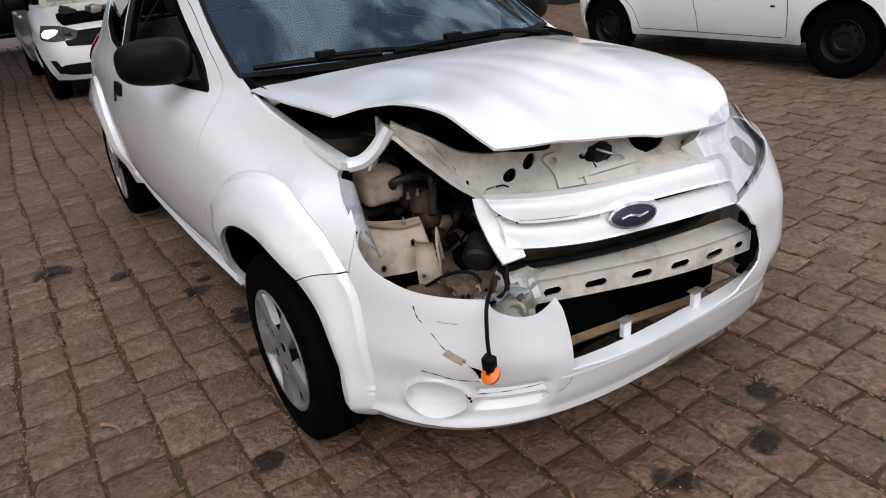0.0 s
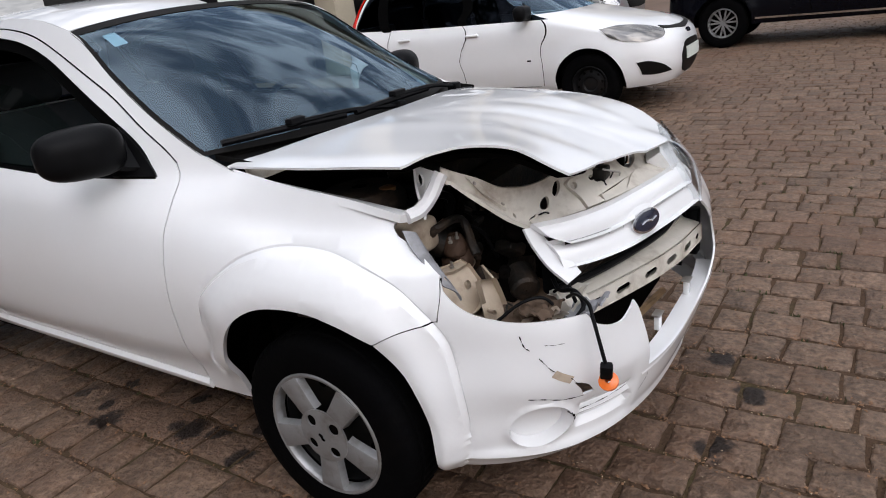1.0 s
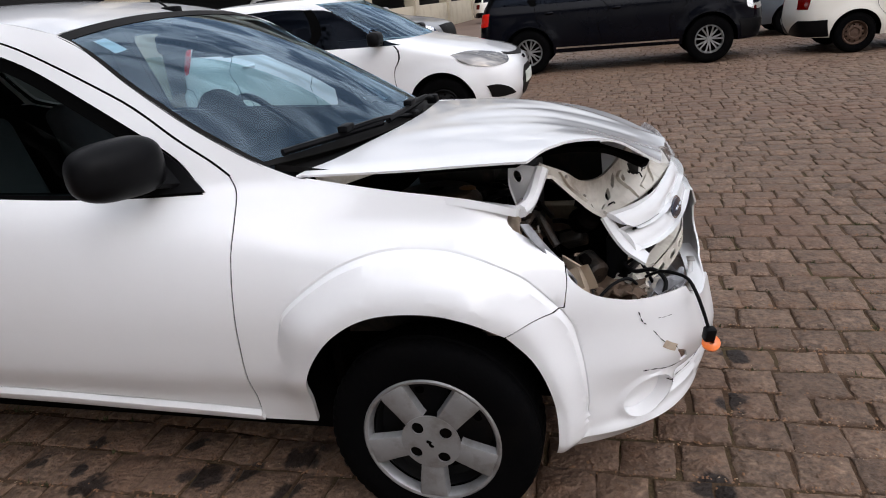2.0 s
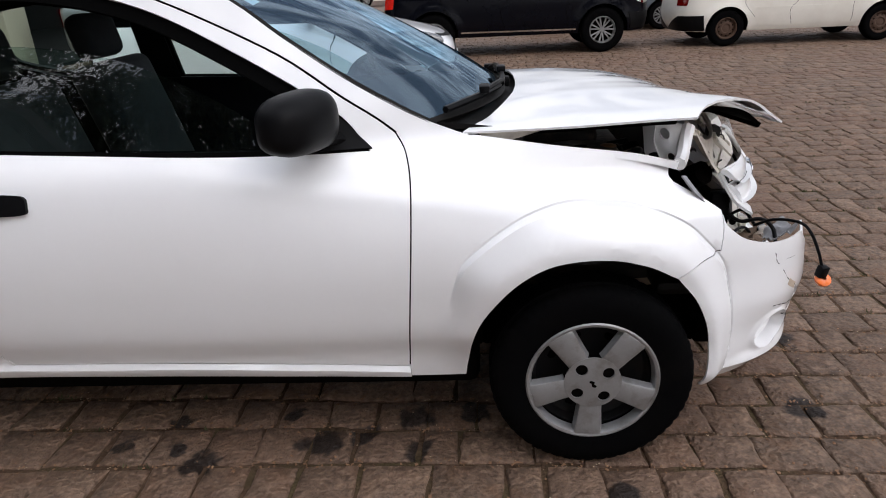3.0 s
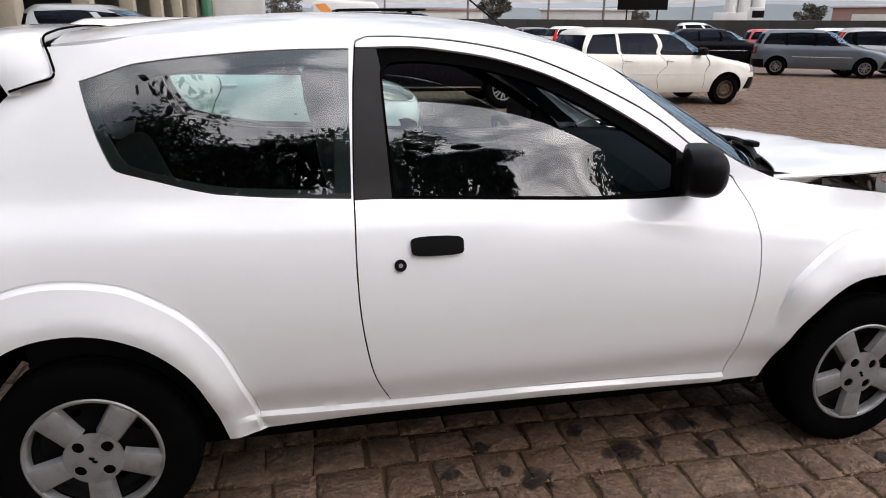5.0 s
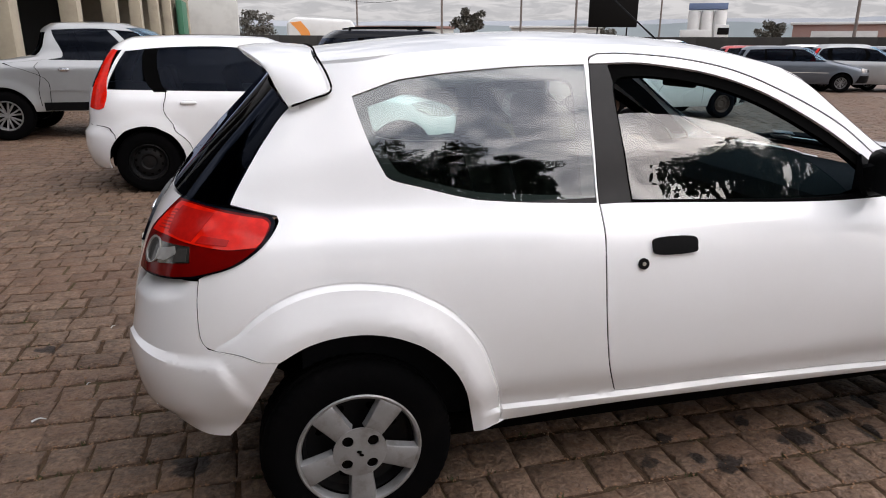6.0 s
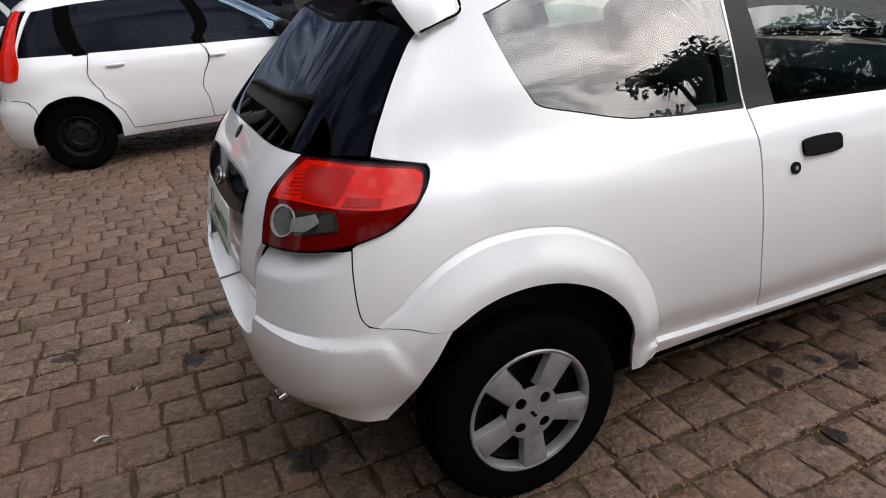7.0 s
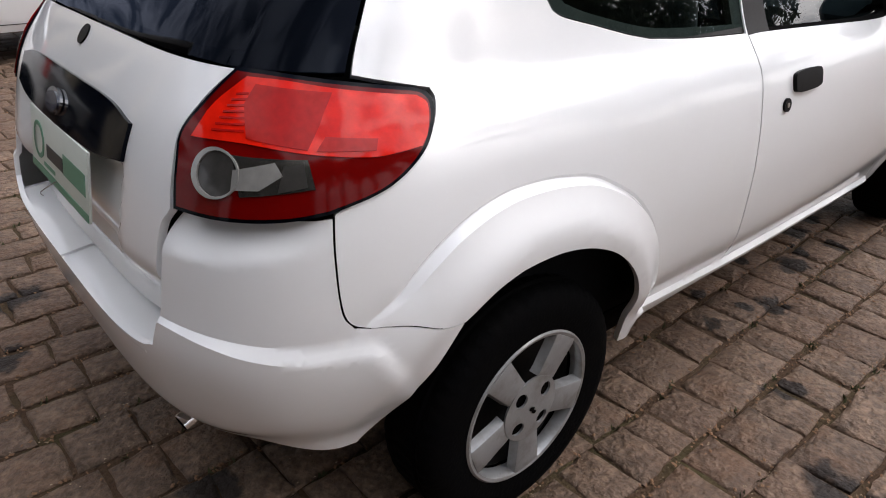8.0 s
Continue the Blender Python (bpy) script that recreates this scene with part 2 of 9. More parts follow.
def box_bm(x0, x1, y0, y1, z0, z1, bevel=0.0, seg=2, m=None, bm=None):
    bm = bm or bmesh.new()
    r = bmesh.ops.create_cube(bm, size=1, matrix=Matrix.Translation(((x0 + x1) / 2, (y0 + y1) / 2, (z0 + z1) / 2)) @ Matrix.Diagonal((x1 - x0, y1 - y0, z1 - z0, 1)))
    vs = r["verts"]
    if bevel:
        es = list({e for v in vs for e in v.link_edges})
        rb = bmesh.ops.bevel(bm, geom=es, offset=bevel, segments=seg, profile=0.5, affect='EDGES')
        vs = list({v for f in rb["faces"] for v in f.verts} | {v for v in vs if v.is_valid})
    if m is not None:
        bmesh.ops.transform(bm, matrix=m, verts=[v for v in vs if v.is_valid])
    return bm


def lathe(profile, seg=48, axis='Y', centre=(0, 0, 0), a0=0.0, a1=360.0, wobble=None):
    """Verts and faces of a profile of (radius, along) turned about an axis."""
    full = abs(a1 - a0) >= 359.9
    n = seg if full else seg + 1
    verts, faces = [], []
    for i in range(n):
        a = radians(a0 + (a1 - a0) * i / seg)
        for k, (r, h) in enumerate(profile):
            if wobble:
                r = wobble(r, h, i, k)
            p = {'Y': (r * math.cos(a), h, r * math.sin(a)), 'Z': (r * math.cos(a), r * math.sin(a), h), 'X': (h, r * math.cos(a), r * math.sin(a))}[axis]
            verts.append((p[0] + centre[0], p[1] + centre[1], p[2] + centre[2]))
    k = len(profile)
    for i in range(seg):
        j = (i + 1) % n
        for q in range(k - 1):
            faces.append((i * k + q, i * k + q + 1, j * k + q + 1, j * k + q))
    return verts, faces


def spline(points, per=8):
    """Catmull-Rom through points of any dimension."""
    p = np.asarray(points, float)
    if len(p) < 3:
        return p
    q = np.vstack([2 * p[0] - p[1], p, 2 * p[-1] - p[-2]])
    out = []
    for i in range(1, len(q) - 2):
        t = np.linspace(0, 1, per, endpoint=False)[:, None]
        out.append(0.5 * (2 * q[i] + (q[i + 1] - q[i - 1]) * t + (2 * q[i - 1] - 5 * q[i] + 4 * q[i + 1] - q[i + 2]) * t ** 2
                          + (3 * q[i] - q[i - 1] - 3 * q[i + 1] + q[i + 2]) * t ** 3))
    return np.vstack(out + [p[-1:]])


def tube(points, radius, seg=8, per=6, taper=None):
    """Verts and faces of a round bar along a smooth line."""
    line = spline(points, per)
    tang = np.gradient(line, axis=0)
    verts, faces = [], []
    ref = Vector((0.13, 0.27, 0.95))
    for i, (p, t) in enumerate(zip(line, tang)):
        t = Vector(t).normalized()
        s = t.cross(ref).normalized()
        up = s.cross(t)
        r = radius * (1 if taper is None else 1 + (taper - 1) * i / (len(line) - 1))
        for k in range(seg):
            a = 2 * math.pi * k / seg
            verts.append(tuple(Vector(p) + s * (r * math.cos(a)) + up * (r * math.sin(a))))
    n = len(line)
    for i in range(n - 1):
        for k in range(seg):
            faces.append((i * seg + k, i * seg + (k + 1) % seg, (i + 1) * seg + (k + 1) % seg, (i + 1) * seg + k))
    faces.append(tuple(range(seg - 1, -1, -1)))
    faces.append(tuple((n - 1) * seg + k for k in range(seg)))
    return verts, faces


def loop_of(segments, step=0.03):
    """A closed outline from smooth segments that meet at corners."""
    pts = []
    for s in segments:
        q = spline(s, 6) if len(s) > 2 else np.asarray(s, float)
        pts.extend(q[:-1] if len(q) > 1 else q)
    pts.append(np.asarray(segments[-1][-1], float))
    if np.hypot(*(pts[0] - pts[-1])) < 1e-5:
        pts.pop()
    out = []
    for a, b in zip(pts, pts[1:] + pts[:1]):
        k = max(1, int(math.ceil(np.hypot(*(b - a)) / step)))
        for i in range(k):
            q = a + (b - a) * i / k
            if not out or np.hypot(*(q - out[-1])) > 0.0015:
                out.append(q)
    if np.hypot(*(out[0] - out[-1])) < 0.0015:
        out.pop()
    return np.array(out)


def inside(p, loop):
    x, y = p[:, 0][:, None], p[:, 1][:, None]
    a, b = loop, np.roll(loop, -1, 0)
    up = (a[:, 1] > y) != (b[:, 1] > y)
    dy = np.where(np.abs(b[:, 1] - a[:, 1]) < 1e-12, 1e-12, b[:, 1] - a[:, 1])
    return (np.sum(up & (x < (b[:, 0] - a[:, 0]) * (y - a[:, 1]) / dy + a[:, 0]), 1) % 2) == 1


def circle(cx, cy, rx, ry=None, n=16, turn=0.0):
    ry = rx if ry is None else ry
    c, s = math.cos(radians(turn)), math.sin(radians(turn))
    return [(cx + rx * math.cos(a) * c - ry * math.sin(a) * s, cy + rx * math.cos(a) * s + ry * math.sin(a) * c)
            for a in (2 * math.pi * i / n for i in range(n))]


def sheet(name, fn, outline, material, parent, label="", holes=(), step=0.028, depth=0.016, flip=False, mirror=False, lift=0.0, sharp=32.0, ridges=()):
    """A curved sheet: an outline with holes in (u, v), laid on the surface fn(u, v), with turned-in edges."""
    loops = [loop_of(outline, step)] + [np.array(h) if not isinstance(h[0], list) else loop_of(h, step) for h in holes]
    lo, hi = loops[0].min(0), loops[0].max(0)
    gu, gv = np.meshgrid(np.arange(lo[0], hi[0], step), np.arange(lo[1], hi[1], step * 0.87), indexing='ij')
    gu = gu + (np.arange(gu.shape[1]) % 2)[None, :] * step / 2
    g = np.stack([gu.ravel(), gv.ravel()], 1)
    keep = inside(g, loops[0])
    for h in loops[1:]:
        keep &= ~inside(g, h)
    g = g[keep]
    rim = np.vstack(loops)
    if len(g):
        d = np.min(np.hypot(g[:, None, 0] - rim[None, :, 0], g[:, None, 1] - rim[None, :, 1]), 1)
        g = g[d > step * 0.5]
    chains = []
    for line in ridges:
        line = np.asarray(line, float)
        ok = inside(line, loops[0])
        for h in loops[1:]:
            ok &= ~inside(line, h)
        ok &= np.min(np.hypot(line[:, None, 0] - rim[None, :, 0], line[:, None, 1] - rim[None, :, 1]), 1) > step * 0.25
        if ok.any():
            chains.append((line, ok))
            if len(g):
                kept = line[ok]
                g = g[np.min(np.hypot(g[:, None, 0] - kept[None, :, 0], g[:, None, 1] - kept[None, :, 1]), 1) > step * 0.3]
    pts, edges, at = np.vstack([rim, g]), [], 0
    for lp in loops:
        k = len(lp)
        edges += [(at + i, at + (i + 1) % k) for i in range(k)]
        at += k
    for line, ok in chains:
        b = len(pts)
        idx = np.cumsum(ok) - 1 + b
        edges += [(int(idx[i]), int(idx[i + 1])) for i in range(len(line) - 1) if ok[i] and ok[i + 1]]
        pts = np.vstack([pts, line[ok]])
    v2, e2, f2, *_ = geometry.delaunay_2d_cdt([Vector(p) for p in pts], edges, [], 0, 1e-6)
    uv = np.array([(v.x, v.y) for v in v2])
    tri = np.array([f for f in f2 if len(f) == 3])
    c = uv[tri].mean(1)
    ok = inside(c, loops[0])
    for h in loops[1:]:
        ok &= ~inside(c, h)
    tri = tri[ok]
    e = 1e-3
    pos = fn(uv[:, 0], uv[:, 1])
    nrm = np.cross(fn(uv[:, 0] + e, uv[:, 1]) - fn(uv[:, 0] - e, uv[:, 1]), fn(uv[:, 0], uv[:, 1] + e) - fn(uv[:, 0], uv[:, 1] - e))
    nrm /= np.maximum(np.linalg.norm(nrm, axis=1, keepdims=True), 1e-12)
    a, b = uv[tri[:, 1]] - uv[tri[:, 0]], uv[tri[:, 2]] - uv[tri[:, 0]]
    ccw = a[:, 0] * b[:, 1] - a[:, 1] * b[:, 0] > 0
    tri = np.where(ccw[:, None], tri, tri[:, ::-1])
    if flip:
        nrm, tri = -nrm, tri[:, ::-1]
    pos = pos + nrm * lift
    faces = [tuple(t) for t in tri]
    if depth:
        count = {}
        for t in faces:
            for i in range(3):
                count[(t[i], t[(i + 1) % 3])] = 1
        border = [(i, j) for (i, j) in count if (j, i) not in count]
        ids = sorted({i for ij in border for i in ij})
        back = {i: len(pos) + k for k, i in enumerate(ids)}
        pos = np.vstack([pos, pos[ids] - nrm[ids] * depth])
        faces += [(j, i, back[i], back[j]) for i, j in border]
    if mirror:
        pos = pos * (1, -1, 1)
        faces = [f[::-1] for f in faces]
    used = sorted({i for f in faces for i in f})
    remap = {i: k for k, i in enumerate(used)}
    return link_mesh(name, pos[used], [tuple(remap[i] for i in f) for f in faces], material, parent, label, sharp)


def plate_spline(ctrl):
    """A smooth height over (x, y) through scattered (x, y, z)."""
    c = np.asarray(ctrl, float)
    def phi(r2):
        return np.where(r2 < 1e-12, 0, r2 * np.log(np.maximum(r2, 1e-12)))
    r2 = ((c[:, None, :2] - c[None, :, :2]) ** 2).sum(-1)
    k = len(c)
    a = np.zeros((k + 3, k + 3))
    a[:k, :k] = phi(r2) + np.eye(k) * 1e-3
    a[:k, k], a[:k, k + 1:], a[k, :k], a[k + 1:, :k] = 1, c[:, :2], 1, c[:, :2].T
    w = np.linalg.solve(a, np.r_[c[:, 2], 0, 0, 0])
    def height(x, y):
        x, y = np.asarray(x, float), np.asarray(y, float)
        r = (x[..., None] - c[:, 0]) ** 2 + (y[..., None] - c[:, 1]) ** 2
        return phi(r) @ w[:k] + w[k] + w[k + 1] * x + w[k + 2] * y
    return height

# ---- body surface of the hatchback: u is the way round the plan, z the height ----
def pchip(x, xs, ys):
    """Smooth interpolation through a few stations."""
    xs, ys = np.asarray(xs, float), np.asarray(ys, float)
    h, d = np.diff(xs), np.diff(ys) / np.diff(xs)
    m = np.zeros_like(ys)
    m[0], m[-1] = d[0], d[-1]
    prod = d[:-1] * d[1:]
    w1, w2 = 2 * h[1:] + h[:-1], h[1:] + 2 * h[:-1]
    safe = np.where(prod > 0, prod, 1)
    m[1:-1] = np.where(prod > 0, (w1 + w2) * safe / np.where(prod > 0, w1 * d[1:] + w2 * d[:-1], 1), 0)
    x = np.clip(np.asarray(x, float), xs[0], xs[-1])
    i = np.clip(np.searchsorted(xs, x) - 1, 0, len(xs) - 2)
    t = (x - xs[i]) / h[i]
    return ((1 + 2 * t) * (1 - t) ** 2 * ys[i] + t * (1 - t) ** 2 * h[i] * m[i]
            + t * t * (3 - 2 * t) * ys[i + 1] + t * t * (t - 1) * h[i] * m[i + 1])


def smooth(a, b, x):
    t = np.clip((np.asarray(x, float) - a) / (b - a), 0, 1)
    return t * t * (3 - 2 * t)


HUB_F, HUB_R, HUB_Z = 1.226, -1.226, 0.28
XFC, XRC, LEN_F, LEN_R = 1.25, -1.05, 1.05, 1.05


def half_width(x, z):
    drop = pchip(x, (-2, 0.1, 0.67, 1.46, 2.0), (0, 0, 0.07, 0.19, 0.24)) * smooth(0.5, 0.85, z)
    b = pchip(z + drop, (0.15, 0.24, 0.30, 0.36, 0.41, 0.45, 0.54, 0.64, 0.72, 0.80, 0.87, 0.915, 0.96, 1.10, 1.25, 1.35, 1.39, 1.43),
              (0.66, 0.725, 0.743, 0.760, 0.784, 0.799, 0.812, 0.818, 0.814, 0.803, 0.786, 0.760, 0.726, 0.665, 0.592, 0.538, 0.505, 0.44))
    w = b - 0.028 * np.clip(np.abs(np.asarray(x, float)), 0, 1.3) ** 2 * (1 + 0.25 * smooth(0.2, 0.6, np.abs(x))) - 0.035 * smooth(0.3, 0.8, x) * smooth(0.86, 0.94, z) * (1 - smooth(0.85, 1.2, x))
    w = w - 0.050 * smooth(1.30, 1.58, x) * smooth(0.35, 0.60, z) + 0.050 * smooth(1.3, 1.5, x) * (1 - smooth(0.25, 0.45, z))
    return w


# crease of each wheel arch flare, and its inner lip
CREASE_F = ((0.845, 0.50), (0.862, 0.58), (0.890, 0.642), (0.970, 0.705), (1.045, 0.746), (1.116, 0.766), (1.186, 0.772), (1.257, 0.768), (1.329, 0.756), (1.395, 0.733), (1.456, 0.699), (1.509, 0.640), (1.537, 0.592), (1.559, 0.504), (1.572, 0.417), (1.58, 0.34))
EDGE_F = ((-30, -10, 22, 41, 57, 71, 87, 106, 121, 136, 152, 171, 200), (0.32, 0.316, 0.306, 0.33, 0.355, 0.365, 0.368, 0.377, 0.376, 0.365, 0.354, 0.341, 0.34))
EDGE_R = ((-30, -1, 13, 29, 41, 55, 69, 80, 90, 101, 111, 123, 138, 151, 162, 200), (0.356, 0.354, 0.343, 0.352, 0.362, 0.369, 0.376, 0.378, 0.371, 0.357, 0.332, 0.300, 0.262, 0.248, 0.238, 0.23))
CREASE_R = ((-1.57, 0.36), (-1.53, 0.50), (-1.475, 0.60), (-1.421, 0.655), (-1.392, 0.697), (-1.342, 0.744), (-1.288, 0.768), (-1.230, 0.777), (-1.168, 0.775), (-1.103, 0.763), (-1.036, 0.732), (-0.960, 0.684), (-0.879, 0.591), (-0.819, 0.451), (-0.790, 0.344), (-0.783, 0.28))
FLARES = []
for hx, pts, fade, lip in ((HUB_F, CREASE_F, (128, 150), EDGE_F), (HUB_R, CREASE_R, (108, 135), EDGE_R)):
    ang = [math.degrees(math.atan2(b - HUB_Z, a - hx)) for a, b in pts]
    rad = [math.hypot(b - HUB_Z, a - hx) for a, b in pts]
    order = np.argsort(ang)
    FLARES.append((hx, np.array(ang)[order], np.array(rad)[order], fade, lip))


def flare(u, z):
    """How far the wheel arch flares stand out at (u, z)."""
    u, z = np.asarray(u, float), np.asarray(z, float)
    out = 0.0
    for hx, ang, rad, fade, lip in FLARES:
        th = np.degrees(np.arctan2(z - HUB_Z, u - hx))
        th = np.where(th < -90, th + 360, th)
        rc = pchip(th, ang, rad)
        r = np.hypot(u - hx, z - HUB_Z)
        re = pchip(th, *lip)
        q = (r - re) / np.maximum(rc - re, 0.03)
        edge = 1 - smooth(fade[0], fade[1], th)
        out = out + (0.014 * (1 - smooth(0.955, 1.03, q)) * edge + 0.026 * (1 - smooth(0.25, 1.0, q)) * (1 - 0.75 * smooth(122, 150, th) * (hx < 0)) - 0.005 * (1 - smooth(-0.10, 0.25, q)) - 0.005 * np.exp(-((q - 1.05) / 0.035) ** 2) * edge) * smooth(-24, -5, np.where(th > 180, 360 - th, th) if hx > 0 else np.minimum(th, 180 - th)) * (1 - smooth(150, 186, th) * (hx > 0))
    return out


def flare_lines():
    lines = []
    for hx, ang, rad, fade, lip in FLARES:
        for q in (1.10, 1.05, 1.03, 0.99, 0.955, 0.25):
            th = np.arange(max(ang[0], -5), min(ang[-1], 160), 1.6)
            re = pchip(th, *lip)
            rr = re + (pchip(th, ang, rad) - re) * q
            lines.append(np.stack([hx + rr * np.cos(np.radians(th)), HUB_Z + rr * np.sin(np.radians(th))], 1))
    return lines


def nose_x(z):
    return pchip(z, (0.15, 0.20, 0.26, 0.33, 0.45, 0.56, 0.66, 0.80, 0.95), (1.82, 1.875, 1.925, 1.955, 1.975, 1.970, 1.93, 1.86, 1.72))


def tail_x(z):
    return pchip(z, (0.15, 0.22, 0.30, 0.42, 0.55, 0.68, 0.80, 0.90, 0.97, 1.10, 1.22, 1.32, 1.42),
                 (-1.74, -1.79, -1.83, -1.86, -1.87, -1.85, -1.82, -1.78, -1.735, -1.62, -1.50, -1.40, -1.30))


def body(u, z, flares=True, nf=2.9):
    """Point of the right-hand body surface (y < 0), in car axes."""
    u, z = np.asarray(u, float), np.asarray(z, float)
    nr = 4.6
    pf = np.clip((u - XFC) / LEN_F, 0, 1.3) * math.pi / 2
    pr = np.clip((XRC - u) / LEN_R, 0, 1.3) * math.pi / 2
    rf = (np.abs(np.cos(pf)) ** nf + np.abs(np.sin(pf)) ** nf) ** (-1 / nf)
    rr = (np.abs(np.cos(pr)) ** nr + np.abs(np.sin(pr)) ** nr) ** (-1 / nr)
    xf, xr = nose_x(z), tail_x(z)
    x = np.where(u > XFC, XFC + (xf - XFC) * rf * np.sin(pf), np.where(u < XRC, XRC + (xr - XRC) * rr * np.sin(pr), u))
    w = half_width(x, z) + (flare(u, z) if flares else 0)
    y = -w * np.where(u > XFC, rf * np.cos(pf), np.where(u < XRC, rr * np.cos(pr), 1.0))
    return np.stack(np.broadcast_arrays(x, y, z), -1)

def body_far(u, z):
    """The unhurt far corner, which is squarer than the one pushed in."""
    return body(u, z, True, 3.6)

# ---- the crashed white hatchback ----
car = thing("crashed_hatchback", "white three-door hatchback with its front end torn open", "car")
SEAM = 0.0042

# outlines in (u, z), clockwise or not, as smooth runs that meet at corners
door_front = [(0.722, 0.312), (0.740, 0.52), (0.753, 0.69), (0.757, 0.83), (0.745, 0.905), (0.718, 0.955)]
door_top = [(0.718, 0.955), (0.668, 0.993), (0.578, 1.052), (0.43, 1.155), (0.22, 1.258), (0.04, 1.327), (-0.138, 1.363), (-0.314, 1.378), (-0.425, 1.378)]
door_rear = [(-0.458, 1.352), (-0.470, 1.25), (-0.481, 1.10), (-0.488, 0.957), (-0.4925, 0.82), (-0.488, 0.68), (-0.474, 0.565), (-0.450, 0.455), (-0.404, 0.352)]
door_bottom = [(-0.404, 0.352), (0.0, 0.352), (0.44, 0.334), (0.722, 0.312)]
frame_inner = [(0.655, 0.918), (0.585, 1.004), (0.466, 1.085), (0.307, 1.178), (0.123, 1.268), (-0.055, 1.322), (-0.232, 1.349), (-0.32, 1.355), (-0.44, 1.352)]
belt = [(-0.488, 0.957), (-0.386, 0.957), (-0.027, 0.943), (0.459, 0.922), (0.655, 0.918)]


def pane_at(u, z):
    """Straight glass: the slope of the upper flank carried on down below the belt."""
    z = np.asarray(z, float)
    zc = np.maximum(z, 1.04)
    p = body(u, zc, False)
    g = (body(u, zc + 0.04, False) - p) / 0.04
    return p + g * (z - zc)[..., None]


def hatch_side(mirror):
    """Door, fender, side panel, rear quarter glass of one flank."""
    on = dict(mirror=mirror)
    # door skin: from the belt down, with the thin painted frame round the window
    door = sheet("door", body, [door_front, door_top, [(-0.425, 1.378), (-0.452, 1.366), (-0.458, 1.352)], [(-0.458, 1.352), (-0.44, 1.352)], frame_inner[::-1],
                               belt[::-1], door_rear[3:], door_bottom], PAINT, car, "white door with a black window frame", **on)
    glass_hole = [[(-0.377, 0.968), (-0.388, 1.236), (-0.384, 1.295)], [(-0.384, 1.295), (-0.352, 1.316), (-0.232, 1.316), (-0.055, 1.288), (0.11, 1.236), (0.29, 1.147), (0.44, 1.060), (0.545, 0.985)],
                  [(0.545, 0.985), (0.53, 0.94)], [(0.53, 0.94), (0.4, 0.939), (-0.027, 0.955), (-0.377, 0.968)]]
    sheet("window_frame", body, [belt, frame_inner, [(-0.44, 1.352), (-0.458, 1.352)], door_rear[:4]], SEAL, door, "black rubber window frame", holes=[glass_hole], lift=-0.010, **on)
    sheet("pillar_cover", body, [door_rear[:4], [(-0.488, 0.957), (-0.386, 0.957)], [(-0.386, 0.957), (-0.396, 1.236), (-0.392, 1.30)], [(-0.392, 1.30), (-0.40, 1.352)], [(-0.40, 1.352), (-0.458, 1.352)]], PILLAR, door, "dark film over the middle pillar", lift=-0.003, depth=0.010, **on)
    # pane wound a hand's width down
    pane = [[(-0.392, 0.945), (-0.398, 1.195)], [(-0.398, 1.195), (-0.375, 1.213), (-0.27, 1.214), (-0.10, 1.195), (0.08, 1.150), (0.25, 1.075), (0.37, 1.005), (0.45, 0.945)],
            [(0.45, 0.945), (0.0, 0.94), (-0.392, 0.945)]]
    g = sheet("window_pane", pane_at, pane, GLASS, door, "clear side window wound partly down", lift=-0.022, depth=0.0035, **on)
    g.visible_shadow = False
    # quarter glass with its black printed border
    q_out = [[(-1.262, 1.262), (-1.115, 1.294), (-0.978, 1.315), (-0.82, 1.331), (-0.66, 1.342), (-0.474, 1.346)], [(-0.474, 1.346), (-0.484, 1.20), (-0.494, 0.964)],
             [(-0.494, 0.964), (-0.70, 0.973), (-0.85, 0.985)], [(-0.85, 0.985), (-0.917, 0.999), (-1.005, 1.022), (-1.085, 1.042), (-1.112, 1.055)], [(-1.112, 1.055), (-1.127, 1.078), (-1.199, 1.179), (-1.262, 1.262)]]
    q_in = [[(-1.195, 1.242), (-1.10, 1.262), (-0.98, 1.283), (-0.82, 1.299), (-0.66, 1.309), (-0.555, 1.310)], [(-0.555, 1.310), (-0.53, 1.295), (-0.525, 1.27)], [(-0.525, 1.27), (-0.54, 0.985)],
            [(-0.54, 0.985), (-0.70, 0.992), (-0.85, 1.004), (-1.00, 1.038), (-1.075, 1.062)], [(-1.075, 1.062), (-1.10, 1.09), (-1.165, 1.18), (-1.195, 1.242)]]
    sheet("quarter_window_border", body, q_out, PILLAR, car, "dark border of the rear side window", holes=[q_in], lift=-0.004, **on)
    g = sheet("quarter_window", pane_at, q_out, GLASS, car, "clear fixed rear side window", lift=-0.0015, depth=0.003, **on)
    g.visible_shadow = False
    # side panel with sill, rear quarter, roof rail and windscreen pillar
    grow = lambda pts, du, dz: [(u + du, z + dz) for u, z in pts]
    door_hole = [grow(door_front, SEAM, 0), grow(door_top, SEAM, SEAM), [(-0.425, 1.382), (-0.456, 1.370), (-0.462, 1.352)], grow(door_rear, -SEAM, 0), grow(door_bottom, 0, -SEAM)]
    s = SEAM
    arch_r = [(-0.872, 0.272), (-0.892, 0.36), (-0.918, 0.45), (-0.955, 0.52), (-1.015, 0.582), (-1.091, 0.631), (-1.161, 0.652), (-1.228, 0.651), (-1.293, 0.631), (-1.345, 0.590)]
    seam_r = [(-1.345, 0.590), (-1.378, 0.597), (-1.41, 0.611), (-1.44, 0.617), (-1.467, 0.624), (-1.485, 0.655), (-1.496, 0.745), (-1.500, 0.812)]
